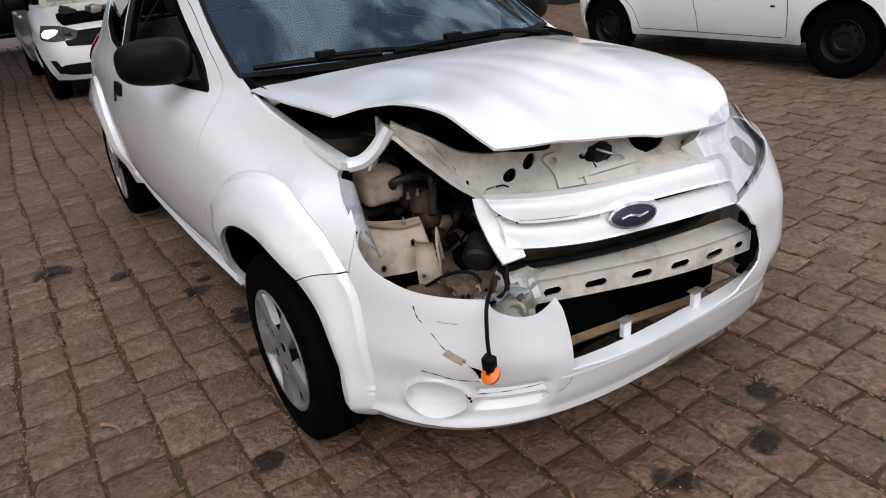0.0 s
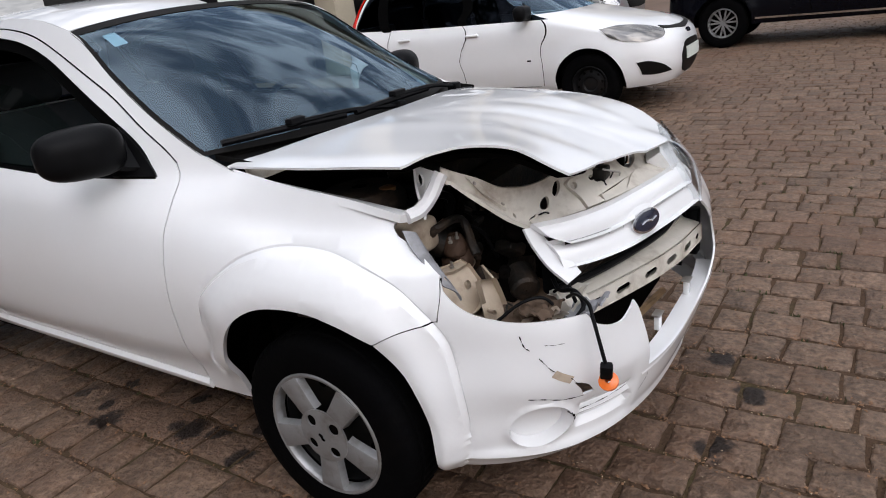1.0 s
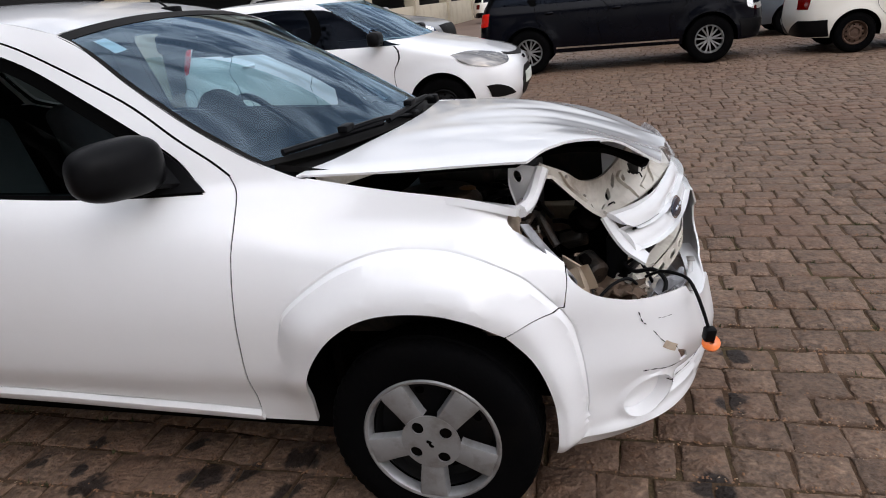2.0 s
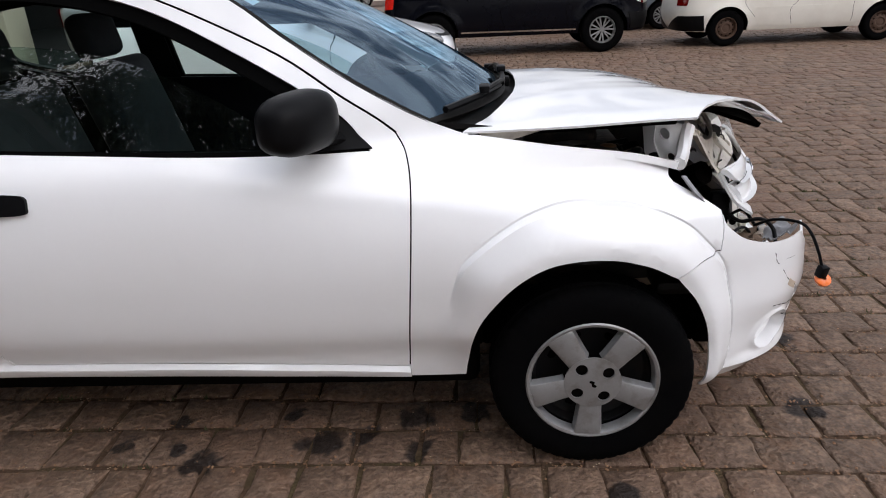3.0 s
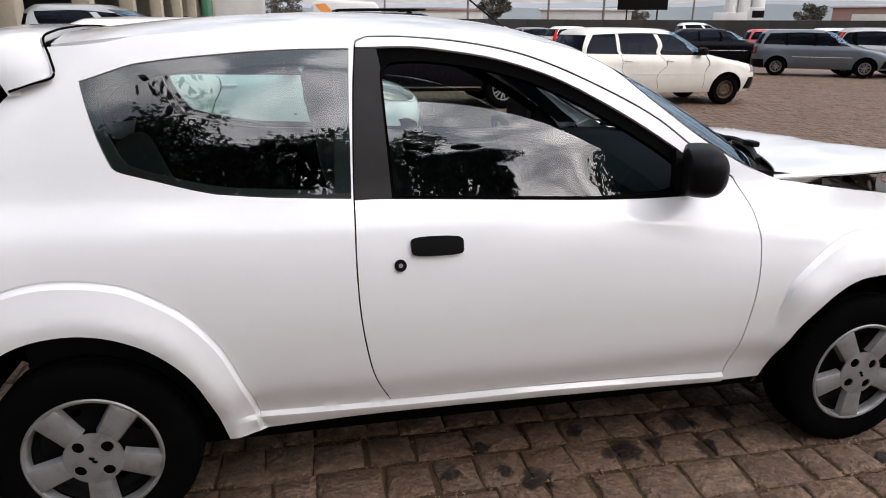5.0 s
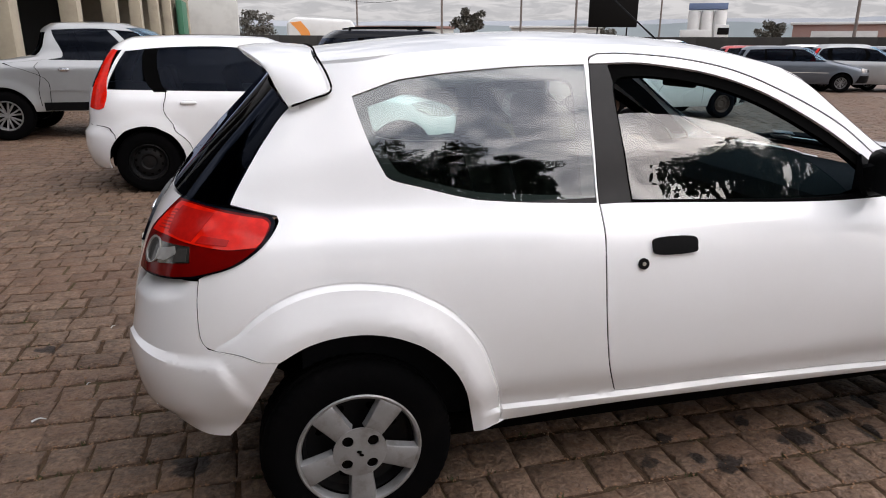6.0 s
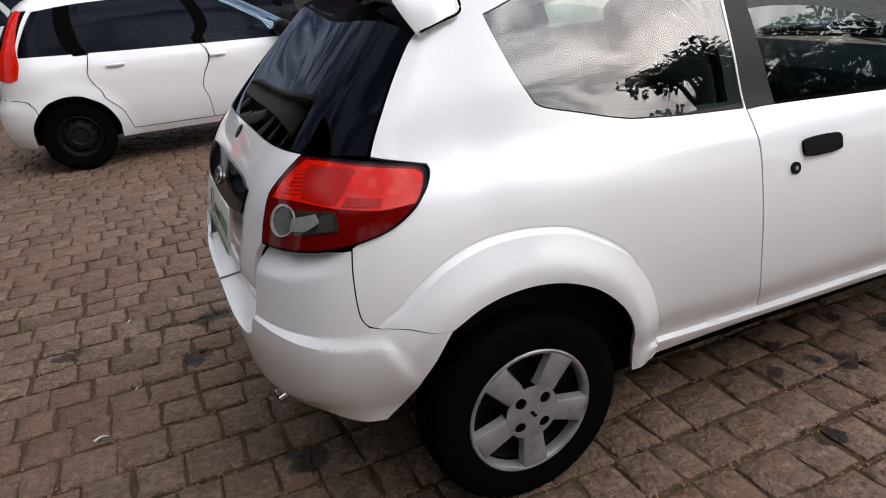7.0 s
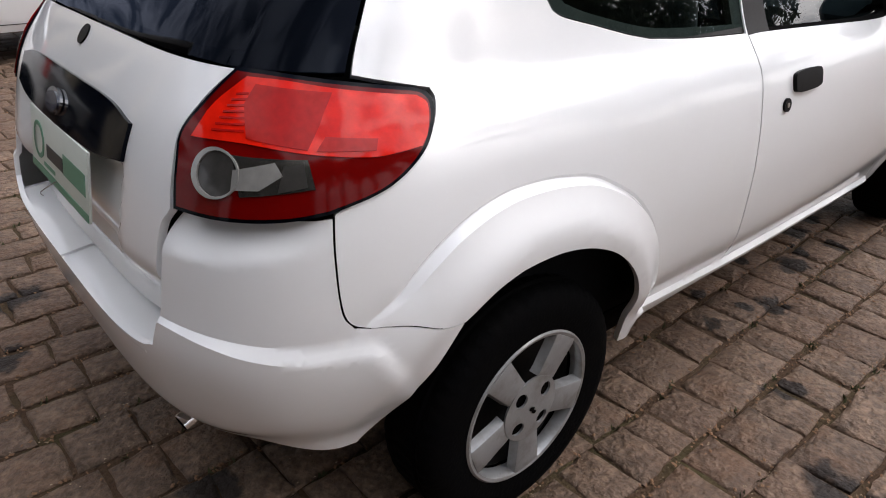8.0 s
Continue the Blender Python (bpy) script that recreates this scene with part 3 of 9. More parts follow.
    lamp_e = [(-1.500, 0.815), (-1.44, 0.843), (-1.40, 0.882), (-1.379, 0.912), (-1.369, 0.945), (-1.376, 0.962)]
    outer = [[(0.722 + s, 0.272), (0.722 + s, 0.312)], grow(door_front, s, 0), [(0.722, 0.955), (0.775, 0.985), (0.81, 0.976)],
             [(0.81, 0.976), (0.74, 1.010), (0.61, 1.084), (0.44, 1.200), (0.30, 1.300), (0.22, 1.338)],
             [(0.22, 1.338), (0.0, 1.385), (-0.25, 1.405), (-0.5, 1.408), (-0.75, 1.400), (-1.0, 1.382), (-1.2, 1.362), (-1.352, 1.353), (-1.52, 1.347)],
             [(-1.52, 1.347), (-1.465, 1.318), (-1.40, 1.287), (-1.387, 1.277)], [(-1.387, 1.277), (-1.42, 1.262), (-1.476, 1.236)], [(-1.476, 1.236), (-1.487, 1.205), (-1.490, 1.14), (-1.487, 1.04), (-1.484, 0.990)],
             [(-1.484, 0.990), (-1.376, 0.962)], lamp_e[::-1], seam_r[::-1], arch_r[::-1],
             [(-0.872, 0.272), (-0.79, 0.279), (-0.372, 0.303), (0.0, 0.300), (0.4, 0.288), (0.722 + s, 0.272)]]
    def panel_at(u, z):
        p = body(u, z)
        top = pchip(u, (-0.9, -0.404, 0.0, 0.44, 0.722), (0.345, 0.347, 0.347, 0.329, 0.308))
        p[..., 1] -= 0.013 * (1 - smooth(0, 1, (z - top + 0.013) / 0.013)) * smooth(-0.86, -0.78, u) * (1 - 0.9 * smooth(0.0, 0.03, top - 0.022 - z))
        return p
    su = np.linspace(-0.84, 0.72, 70)
    top = pchip(su, (-0.9, -0.404, 0.0, 0.44, 0.722), (0.345, 0.347, 0.347, 0.329, 0.308))
    sill_lines = [np.stack([su, top - d], 1) for d in (0.0005, 0.013, 0.022)]
    sheet("side_panel", panel_at, [outer[1]] + outer[2:], PAINT, car, "white side panel with rear quarter, pillar and sill", holes=[door_hole, round_pane(q_out)], ridges=flare_lines() + sill_lines, **on)
    # front fender, crumpled at its front corner
    def fender_at(u, z):
        p = body(u, z)
        dent = smooth(1.38, 1.5, u) * smooth(0.70, 0.84, z) * (0 if mirror else 1)
        p[..., 1] += dent * (0.018 + 0.008 * np.sin(55 * z + 20 * u))
        return p
    arch_f = [(1.417, 0.580), (1.345, 0.625), (1.245, 0.648), (1.12, 0.642), (1.03, 0.601), (0.962, 0.532), (0.912, 0.444), (0.889, 0.33), (0.880, 0.268)]
    sheet("fender", fender_at, [[(0.726, 0.272), (0.726, 0.312)], grow(door_front, 0.004, 0)[:5] + [(0.722, 0.956)], [(0.722, 0.956), (0.775, 0.985), (0.81, 0.976)],
                            [(0.81, 0.976), (0.895, 0.944), (0.97, 0.928), (1.13, 0.906), (1.31, 0.879), (1.40, 0.863), (1.462, 0.842)],
                            [(1.462, 0.842), (1.446, 0.815), (1.455, 0.795)] if not mirror else [(1.462, 0.842), (1.53, 0.83)],
                            [(1.455, 0.795), (1.49, 0.772), (1.53, 0.747), (1.562, 0.722)] if not mirror else [(1.53, 0.83), (1.58, 0.78), (1.562, 0.722)],
                            [(1.562, 0.722), (1.557, 0.675), (1.540, 0.622)], [(1.540, 0.622), (1.469, 0.606), (1.417, 0.580)], arch_f, [(0.880, 0.268), (0.726, 0.272)]],
          PAINT, car, "white front fender with a flared wheel arch" + ("" if mirror else " and a crumpled corner"), ridges=flare_lines(), **on)
    # liner of both wheel arches
    for hx in (HUB_F, HUB_R):
        pr = [(0.378, -0.675), (0.378, -0.46), (0.02, -0.46)]
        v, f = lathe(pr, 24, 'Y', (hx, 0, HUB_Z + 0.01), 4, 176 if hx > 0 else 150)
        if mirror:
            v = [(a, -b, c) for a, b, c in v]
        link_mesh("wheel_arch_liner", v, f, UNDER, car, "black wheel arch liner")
    return door


def round_pane(q):
    return [[(u - 0.003, z + 0.003) if z > 1.15 else (u - 0.003, z - 0.003) for u, z in run] for run in q]


door_r = hatch_side(False)
door_l = hatch_side(True)


def roof_at(x, y):
    ze = pchip(x, (-1.36, -1.2, -1.0, -0.75, -0.5, -0.25, 0.0, 0.22, 0.32), (1.345, 1.362, 1.382, 1.400, 1.408, 1.405, 1.385, 1.338, 1.30))
    zc = pchip(x, (-1.36, -1.2, -1.0, -0.75, -0.5, -0.25, 0.0, 0.22, 0.32), (1.385, 1.402, 1.425, 1.444, 1.452, 1.447, 1.425, 1.372, 1.335))
    ye = half_width(x, ze) * (1 - 0.10 * smooth(-1.08, -1.30, x))
    return np.stack([x, y * ye, ze + (zc - ze) * (1 - np.abs(y) ** 2.6)], -1)


sheet("roof", roof_at, [[(-1.268, -1), (0.22, -1)], [(0.22, -1), (0.225, 0), (0.22, 1)], [(0.22, 1), (-1.268, 1)], [(-1.268, 1), (-1.268, -1)]], PAINT, car, "white roof panel", step=0.05, depth=0.01)

# windscreen between the pillars, with a dark printed edge
ws_foot = lambda s: np.stack([1.02 - 0.20 * np.abs(s) ** 2.2, s * 0.655, 0.975 + 0 * s], -1)
WS_EDGE = ((0.0, 0.14, 0.36, 0.66, 0.89, 1.0), (0.812, 0.742, 0.612, 0.442, 0.302, 0.222), (0.972, 1.006, 1.080, 1.196, 1.296, 1.334))


def windscreen_at(s, t):
    """s runs from pillar to pillar, t from the cowl to the roof; the sides follow the pillars."""
    s, t = np.asarray(s, float), np.asarray(t, float)
    e = body(pchip(t, WS_EDGE[0], WS_EDGE[1]), pchip(t, WS_EDGE[0], WS_EDGE[2]))
    cx = 1.02 + (0.235 - 1.02) * t + 0.10 * t * (1 - t)
    cz = 0.975 + (1.372 - 0.975) * t + 0.09 * t * (1 - t)
    k = np.abs(s) ** 2.3
    return np.stack([cx + (e[..., 0] - cx) * k, -s * e[..., 1], cz + (e[..., 2] - cz) * k], -1)


sq = lambda a, b, c, d: [[(a, c), (b, c)], [(b, c), (b, d)], [(b, d), (a, d)], [(a, d), (a, c)]]
w = sheet("windscreen", windscreen_at, sq(-0.992, 0.992, 0.0, 1.0), GLASS_WS, car, "tinted windscreen reflecting cloud", step=0.05, depth=0.004)
w.visible_shadow = False
sheet("windscreen_border", windscreen_at, sq(-1.0, 1.0, -0.01, 1.01), TRIM, car, "black windscreen border", holes=[sq(-0.976, 0.976, 0.035, 0.955)], step=0.05, lift=0.0015, depth=0.004)
cowl = lambda s, t: np.stack([ws_foot(np.asarray(s))[..., 0] - 0.03 + 0.16 * t, np.asarray(s) * 0.64, 0.955 - 0.02 * t + 0 * s], -1)
sheet("cowl", cowl, sq(-0.92, 0.92, 0, 1), TRIM, car, "black cowl below the windscreen", step=0.06)

# bonnet, pushed back and buckled
bonnet_z = plate_spline([(0.892, -0.61, 0.952), (1.0, -0.40, 0.972), (1.05, 0.0, 0.984), (1.03, 0.35, 0.974), (0.985, 0.606, 0.943), (1.2, -0.62, 0.962), (1.494, -0.63, 0.976),
                         (1.522, -0.52, 0.982), (1.564, -0.528, 0.985), (1.692, -0.462, 0.968), (1.740, -0.442, 0.936), (1.788, -0.415, 0.902), (1.804, -0.26, 0.880), (1.824, 0.0, 0.838), (1.838, 0.23, 0.820), (1.825, 0.318, 0.812), (1.536, 0.574, 0.893),
                         (1.25, 0.605, 0.925), (1.2, -0.3, 0.984), (1.2, 0.0, 0.990), (1.2, 0.3, 0.976), (1.45, -0.3, 0.982), (1.45, 0.0, 0.972), (1.45, 0.3, 0.950), (1.65, -0.3, 0.948), (1.65, 0.0, 0.912), (1.65, 0.3, 0.885)])


def bonnet_at(x, y):
    x, y = np.asarray(x, float), np.asarray(y, float)
    z = bonnet_z(x, y)
    for y0, k in ((-0.30, 0.09), (0.30, -0.09)):
        z = z + 0.0026 * np.exp(-((y - y0 - k * (x - 1.2)) / 0.05) ** 2) * smooth(1.02, 1.2, x)
    z = z - 0.0026 * np.exp(-((y - 0.10 - 0.55 * (x - 1.45)) / 0.05) ** 2) * smooth(1.2, 1.45, x) * (1 - smooth(1.72, 1.82, x))
    z = z - 0.0020 * np.exp(-((y + 0.12 - 0.35 * (x - 1.35)) / 0.04) ** 2) * smooth(1.15, 1.35, x) * (1 - smooth(1.7, 1.8, x))
    z = z + 0.001 * np.sin(19 * x + 7 * y) * smooth(1.3, 1.6, x)
    z = z - 0.010 * smooth(-0.56, -0.64, y) - 0.012 * smooth(0.52, 0.62, y)
    return np.stack([x, y, z], -1)


hood = sheet("bonnet", bonnet_at, [[(0.892, -0.612), (0.965, -0.50), (1.04, -0.25), (1.062, 0.0), (1.05, 0.25), (1.0, 0.52), (0.985, 0.606)], [(0.985, 0.606), (1.25, 0.608), (1.536, 0.576)],
                                   [(1.536, 0.576), (1.68, 0.50), (1.79, 0.38), (1.825, 0.318)], [(1.825, 0.318), (1.840, 0.23), (1.828, 0.05)], [(1.828, 0.05), (1.812, 0.0), (1.806, -0.10)], [(1.806, -0.10), (1.806, -0.20), (1.793, -0.418)],
                                   [(1.793, -0.418), (1.745, -0.442), (1.692, -0.466)], [(1.692, -0.466), (1.630, -0.500), (1.564, -0.530)], [(1.564, -0.530), (1.52, -0.575), (1.485, -0.632)],
                                   [(1.485, -0.632), (1.2, -0.625), (0.892, -0.612)]], PAINT, car, "white bonnet, buckled and lifted at its front", depth=0.006, step=0.022, sharp=28)
# its inner frame, seen from below at the torn corner
inner_at = lambda x, y: bonnet_at(x, y) - np.array([0, 0, 0.030])
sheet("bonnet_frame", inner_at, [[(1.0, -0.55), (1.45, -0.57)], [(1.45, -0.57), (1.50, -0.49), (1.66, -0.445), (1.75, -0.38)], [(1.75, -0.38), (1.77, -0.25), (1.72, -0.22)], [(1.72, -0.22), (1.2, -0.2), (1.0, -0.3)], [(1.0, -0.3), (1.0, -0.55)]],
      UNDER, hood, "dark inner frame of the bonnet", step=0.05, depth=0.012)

# front bumper: the right-hand half hangs torn, a thin lower strip runs across
bumper_r = [[(1.4195, 0.5775), (1.469, 0.6035), (1.542, 0.6190)], [(1.542, 0.6190), (1.559, 0.675), (1.564, 0.712)],
            [(1.564, 0.712), (1.570, 0.683), (1.608, 0.643), (1.664, 0.620), (1.704, 0.611), (1.756, 0.606), (1.832, 0.602)], [(1.832, 0.602), (1.844, 0.576), (1.88, 0.556), (1.92, 0.550), (1.944, 0.563), (1.964, 0.582)],
            [(1.964, 0.582), (1.976, 0.55), (1.986, 0.50), (1.992, 0.45), (1.994, 0.395)], [(1.994, 0.395), (2.10, 0.388), (2.30, 0.380)], [(2.30, 0.380), (2.30, 0.232)],
            [(2.30, 0.232), (2.0, 0.230), (1.75, 0.224), (1.60, 0.218), (1.537, 0.222)], [(1.537, 0.222), (1.528, 0.289), (1.508, 0.399), (1.474, 0.497), (1.4195, 0.5775)]]


def bumper_at(u, z, skin=body):
    p = skin(u, z)
    # lower lip, lamp bowl and the slot beside it
    p[..., 0] += 0.010 * np.exp(-((z - 0.262) / 0.014) ** 2) * smooth(1.6, 1.8, u)
    p[..., 1] -= 0.008 * np.exp(-((z - 0.262) / 0.014) ** 2) * smooth(1.52, 1.6, u) * (1 - smooth(1.8, 2.0, u))
    bowl = np.hypot((u - 1.730) / 0.064, (z - 0.338) / 0.055)
    ring = np.exp(-((bowl - 1.02) / 0.09) ** 2)
    k = (1 - smooth(0.86, 1.0, bowl)) * 0.030 - ring * 0.006
    slot = smooth(0, 0.015, u - 1.800) * (1 - smooth(1.938, 1.950, u)) * (np.exp(-((z - 0.366) / 0.010) ** 2) * 0.012 + np.exp(-((z - 0.326) / 0.014) ** 2) * 0.022)
    hollow = smooth(1.58, 1.66, u) * (1 - smooth(1.94, 1.965, u)) * smooth(0.262, 0.30, z) * (1 - smooth(0.375, 0.455, z)) * 0.008
    q = k + slot + hollow
    sag = 0.012 * np.sin(9 * u) * smooth(1.85, 1.95, u) * smooth(0.42, 0.55, z)
    shift = np.stack([-q * 0.75 + sag, q * 0.65 + 0 * u, 0 * u], -1)
    return p + shift


tear = [[(1.790, 0.446), (1.806, 0.440)], [(1.806, 0.440), (1.822, 0.428), (1.836, 0.404)], [(1.836, 0.404), (1.812, 0.402)], [(1.812, 0.402), (1.806, 0.420), (1.790, 0.446)]]
bumper = sheet("front_bumper", bumper_at, bumper_r, PAINT, car, "white front bumper, cracked and torn open at the lamp", holes=[tear], step=0.010, depth=0.006, ridges=flare_lines() + [np.array(circle(1.730, 0.338, 0.064 * k, 0.055 * k, 60)) for k in (0.86, 0.93, 1.0, 1.06)])
bumper_l = [[(2.30, 0.380), (2.12, 0.392), (2.08, 0.415), (2.015, 0.455)], [(2.015, 0.455), (2.005, 0.50), (2.02, 0.555)], [(2.02, 0.555), (2.045, 0.575), (2.055, 0.60), (2.085, 0.635)],
            [(2.085, 0.635), (1.95, 0.669), (1.88, 0.695), (1.79, 0.737)], [(1.79, 0.737), (1.70, 0.745), (1.565, 0.722)], [(1.565, 0.722), (1.543, 0.614)], [(1.543, 0.614), (1.422, 0.574)], [(1.422, 0.574), (1.474, 0.497), (1.508, 0.399), (1.537, 0.222)], [(1.537, 0.222), (1.75, 0.224), (2.30, 0.232)], [(2.30, 0.232), (2.30, 0.380)]]
sheet("front_bumper_end", lambda u, z: bumper_at(u, z, body_far), bumper_l, PAINT, car, "white bumper end with a broken edge", step=0.02, depth=0.006, mirror=True)
strip_back = lambda u, t, skin=body: skin(u, 0.384 + 0 * u) * (1, 1, 0) + np.stack([-t * 0.055, 0 * u, 0.384 - 0.004 * t + 0 * u], -1)
for mir in (False, True):
    sheet("bumper_ledge", (lambda u, t: strip_back(u, t, body_far)) if mir else strip_back, sq(1.97, 2.30, 0, 1), PAINT, car, "flat white ledge of the bumper", step=0.03, depth=0.006, mirror=mir)
for y, x in ((-0.130, 1.905), (0.11, 1.925)):
    post = part("clip_post", box_bm(x - 0.008, x + 0.008, y - 0.013, y + 0.013, 0.38, 0.425, 0.003), PAINT, bumper)
    part("clip", box_bm(x - 0.012, x + 0.013, y - 0.022, y + 0.020, 0.4255, 0.4295, 0.0015, m=None), STEEL, post, "bent metal clip")


def on_sheet(fn, pts, width, lift, ragged=True):
    """A thin ribbon lying on a surface: verts and faces."""
    line = spline(pts, 5)
    verts, faces = [], []
    for i, (a, b) in enumerate(line):
        d = line[min(i + 1, len(line) - 1)] - line[max(i - 1, 0)]
        d = d / max(np.hypot(*d), 1e-9)
        wv = width * (0.55 + 0.45 * math.sin(i * 1.7)) if ragged else width
        for s in (-1, 1):
            u, v = a - d[1] * wv * s, b + d[0] * wv * s
            p = fn(np.array(u), np.array(v))
            n = np.cross(fn(np.array(u + 1e-3), np.array(v)) - p, fn(np.array(u), np.array(v + 1e-3)) - p)
            verts.append(p + n / np.linalg.norm(n) * lift)
    for i in range(len(line) - 1):
        faces.append((2 * i, 2 * i + 1, 2 * i + 3, 2 * i + 2))
    return verts, faces


for pts, wd in (([(1.691, 0.582), (1.696, 0.556), (1.706, 0.544)], 0.0016), ([(1.722, 0.523), (1.748, 0.487), (1.776, 0.468), (1.795, 0.445)], 0.0012), ([(1.700, 0.421), (1.732, 0.415), (1.768, 0.404), (1.812, 0.401)], 0.0018),
                ([(1.786, 0.362), (1.796, 0.350), (1.800, 0.336)], 0.0030), ([(1.735, 0.552), (1.752, 0.549), (1.775, 0.548)], 0.0008), ([(1.995, 0.372), (1.990, 0.355), (1.970, 0.335)], 0.0012), ([(1.810, 0.356), (1.87, 0.358), (1.940, 0.362)], 0.0008)):
    v, f = on_sheet(bumper_at, pts, wd, 0.0012)
    link_mesh("crack", v, f, UNDER, bumper, "dark crack in the paint")
v, f = on_sheet(bumper_at, [(1.750, 0.480), (1.765, 0.468), (1.785, 0.455)], 0.009, 0.0013, ragged=False)
link_mesh("bare_patch", v, f, PRIMER, bumper, "brown patch where paint has flaked")

# black gaps behind the shut lines
def shut_line(name, fn, pts, parent, mirror, half=0.0045, lift=-0.0035):
    v, f = on_sheet(fn, pts, half, lift, False)
    if mirror:
        v = [np.asarray(p) * (1, -1, 1) for p in v]
    link_mesh(name, v, f, SEAL, parent, "dark shut line")


mid = lambda pts, du, dz=0.0: [(u + du, z + dz) for u, z in pts]
for mirror, door in ((False, door_r), (True, door_l)):
    shut_line("shut_line", body, mid(door_front, SEAM / 2), door, mirror)
    shut_line("shut_line", body, mid(door_rear, -SEAM / 2), door, mirror)
    shut_line("shut_line", body, mid(door_top, SEAM / 2, SEAM / 2), door, mirror, 0.005)
    shut_line("shut_line", body, [(-1.346, 0.5888), (-1.3785, 0.5958), (-1.4105, 0.6098), (-1.44, 0.6158), (-1.469, 0.622), (-1.4862, 0.655), (-1.4972, 0.745), (-1.5012, 0.809)], car, mirror, 0.004)
    shut_line("shut_line", body, [(1.4183, 0.5788), (1.469, 0.6048), (1.541, 0.6205), (1.558, 0.675), (1.563, 0.717)], car, mirror, 0.0035)

# turn signal bulb holder that dangles on its cable
lamp_unit = thing("hanging_indicator_bulb", "orange indicator bulb holder hanging from a black cable", "car lamp")
lamp_unit.parent = None
v, f = lathe([(0.004, -0.006), (0.020, -0.004), (0.0225, 0.0), (0.0225, 0.007), (0.017, 0.011), (0.007, 0.013)], 20, 'Z', (0, 0, 0))
cup = link_mesh("bulb_cup", v, f, ORANGE, lamp_unit, "orange plastic cup")
cup.matrix_basis = pose(1.912, -0.548, 0.462, 38, -14, 20)
part("plug", box_bm(-0.014, 0.014, -0.012, 0.012, 0.0, 0.036, 0.005), PLASTIC, lamp_unit, "black connector").matrix_basis = pose(1.905, -0.546, 0.472, 10, 4, 20)
v, f = tube([(1.905, -0.546, 0.505), (1.893, -0.540, 0.545), (1.872, -0.522, 0.598), (1.850, -0.492, 0.620), (1.80, -0.44, 0.612), (1.76, -0.40, 0.58)], 0.0045)
link_mesh("cable", v, f, PLASTIC, lamp_unit, "black cable")

# rear bumper
bumper_b = [[(-1.347, 0.5875), (-1.379, 0.5945), (-1.411, 0.6085), (-1.44, 0.6145), (-1.471, 0.620)], [(-1.471, 0.620), (-1.4875, 0.655), (-1.4985, 0.745), (-1.5025, 0.806)], [(-1.5025, 0.806), (-1.55, 0.800), (-1.62, 0.795), (-1.684, 0.795)],
            [(-1.684, 0.795), (-1.703, 0.755), (-1.705, 0.70)], [(-1.705, 0.70), (-1.706, 0.62), (-1.716, 0.563)], [(-1.716, 0.563), (-1.76, 0.545), (-1.90, 0.535), (-2.10, 0.532)], [(-2.10, 0.532), (-2.10, 0.36)],
            [(-2.10, 0.36), (-1.80, 0.362), (-1.62, 0.350), (-1.54, 0.333), (-1.50, 0.322), (-1.462, 0.318)], [(-1.462, 0.318), (-1.428, 0.37), (-1.401, 0.44), (-1.371, 0.52), (-1.347, 0.5875)]]


RIB_U, RIB_T, RIB_L = (-2.0, -1.70, -1.625, -1.592, -1.547, -1.490, -1.452, -1.42), (0.617, 0.619, 0.615, 0.611, 0.605, 0.600, 0.604, 0.606), (0.611, 0.613, 0.604, 0.595, 0.582, 0.570, 0.572, 0.572)
rib_u = np.linspace(-1.75, -1.450, 40)
RIB_TOP = np.stack([rib_u, pchip(rib_u, RIB_U, RIB_T)], 1)
rib_u = np.linspace(-1.75, -1.434, 42)
RIB_LOW = np.stack([rib_u, pchip(rib_u, RIB_U, RIB_L)], 1)
RIB_END = np.array([(-1.449, 0.6015), (-1.444, 0.594), (-1.439, 0.584), (-1.434, 0.573), (-1.431, 0.562)])
rib_u = np.linspace(-1.70, -1.49, 24)
CHEEK_LO = np.stack([rib_u, 0.729 + 0.95 * np.clip(rib_u + 1.68, 0, 1) ** 1.9], 1)
CHEEK_HI = CHEEK_LO + (0, 0.010)


def rear_bumper_at(u, z):
    p = body(u, z)
    zt, zl = pchip(u, RIB_U, RIB_T), pchip(u, RIB_U, RIB_L)
    end = 1 - smooth(-1.458, -1.436, u + 0.35 * (z - 0.58))
    rib = 0.013 * (0.55 + 0.45 * smooth(-1.70, -1.52, u)) * np.clip((zt - z) / (zt - zl), 0, 1) * end * (1 - 0.9 * smooth(0.57, 0.38, z))
    # upper cheek leans in above a soft crease
    zc = 0.734 + 0.95 * np.clip(u + 1.68, 0, 1) ** 1.9
    lean = np.clip(z - zc, 0, 1) * 0.42 * (1 - smooth(-1.56, -1.50, u))
    # facet between the rib and the wheel
    facet = 0.003 * smooth(-0.02, 0.05, u + 1.445 + 0.37 * (0.56 - z)) * (1 - smooth(0.50, 0.57, z)) * (1 - smooth(-1.44, -1.38, u))
    d = p.copy()
    d[..., 0] = np.where(u < -1.45, -1, 0) * smooth(-1.45, -1.62, u)
    d[..., 1] = -1 * (1 - smooth(-1.62, -1.8, u))
    d[..., 2] = 0
    under = smooth(0.42, 0.33, z) * 0.020 * (0.3 + 0.7 * smooth(-1.50, -1.60, u))
    return p + d * (rib + facet - lean - under)[..., None]


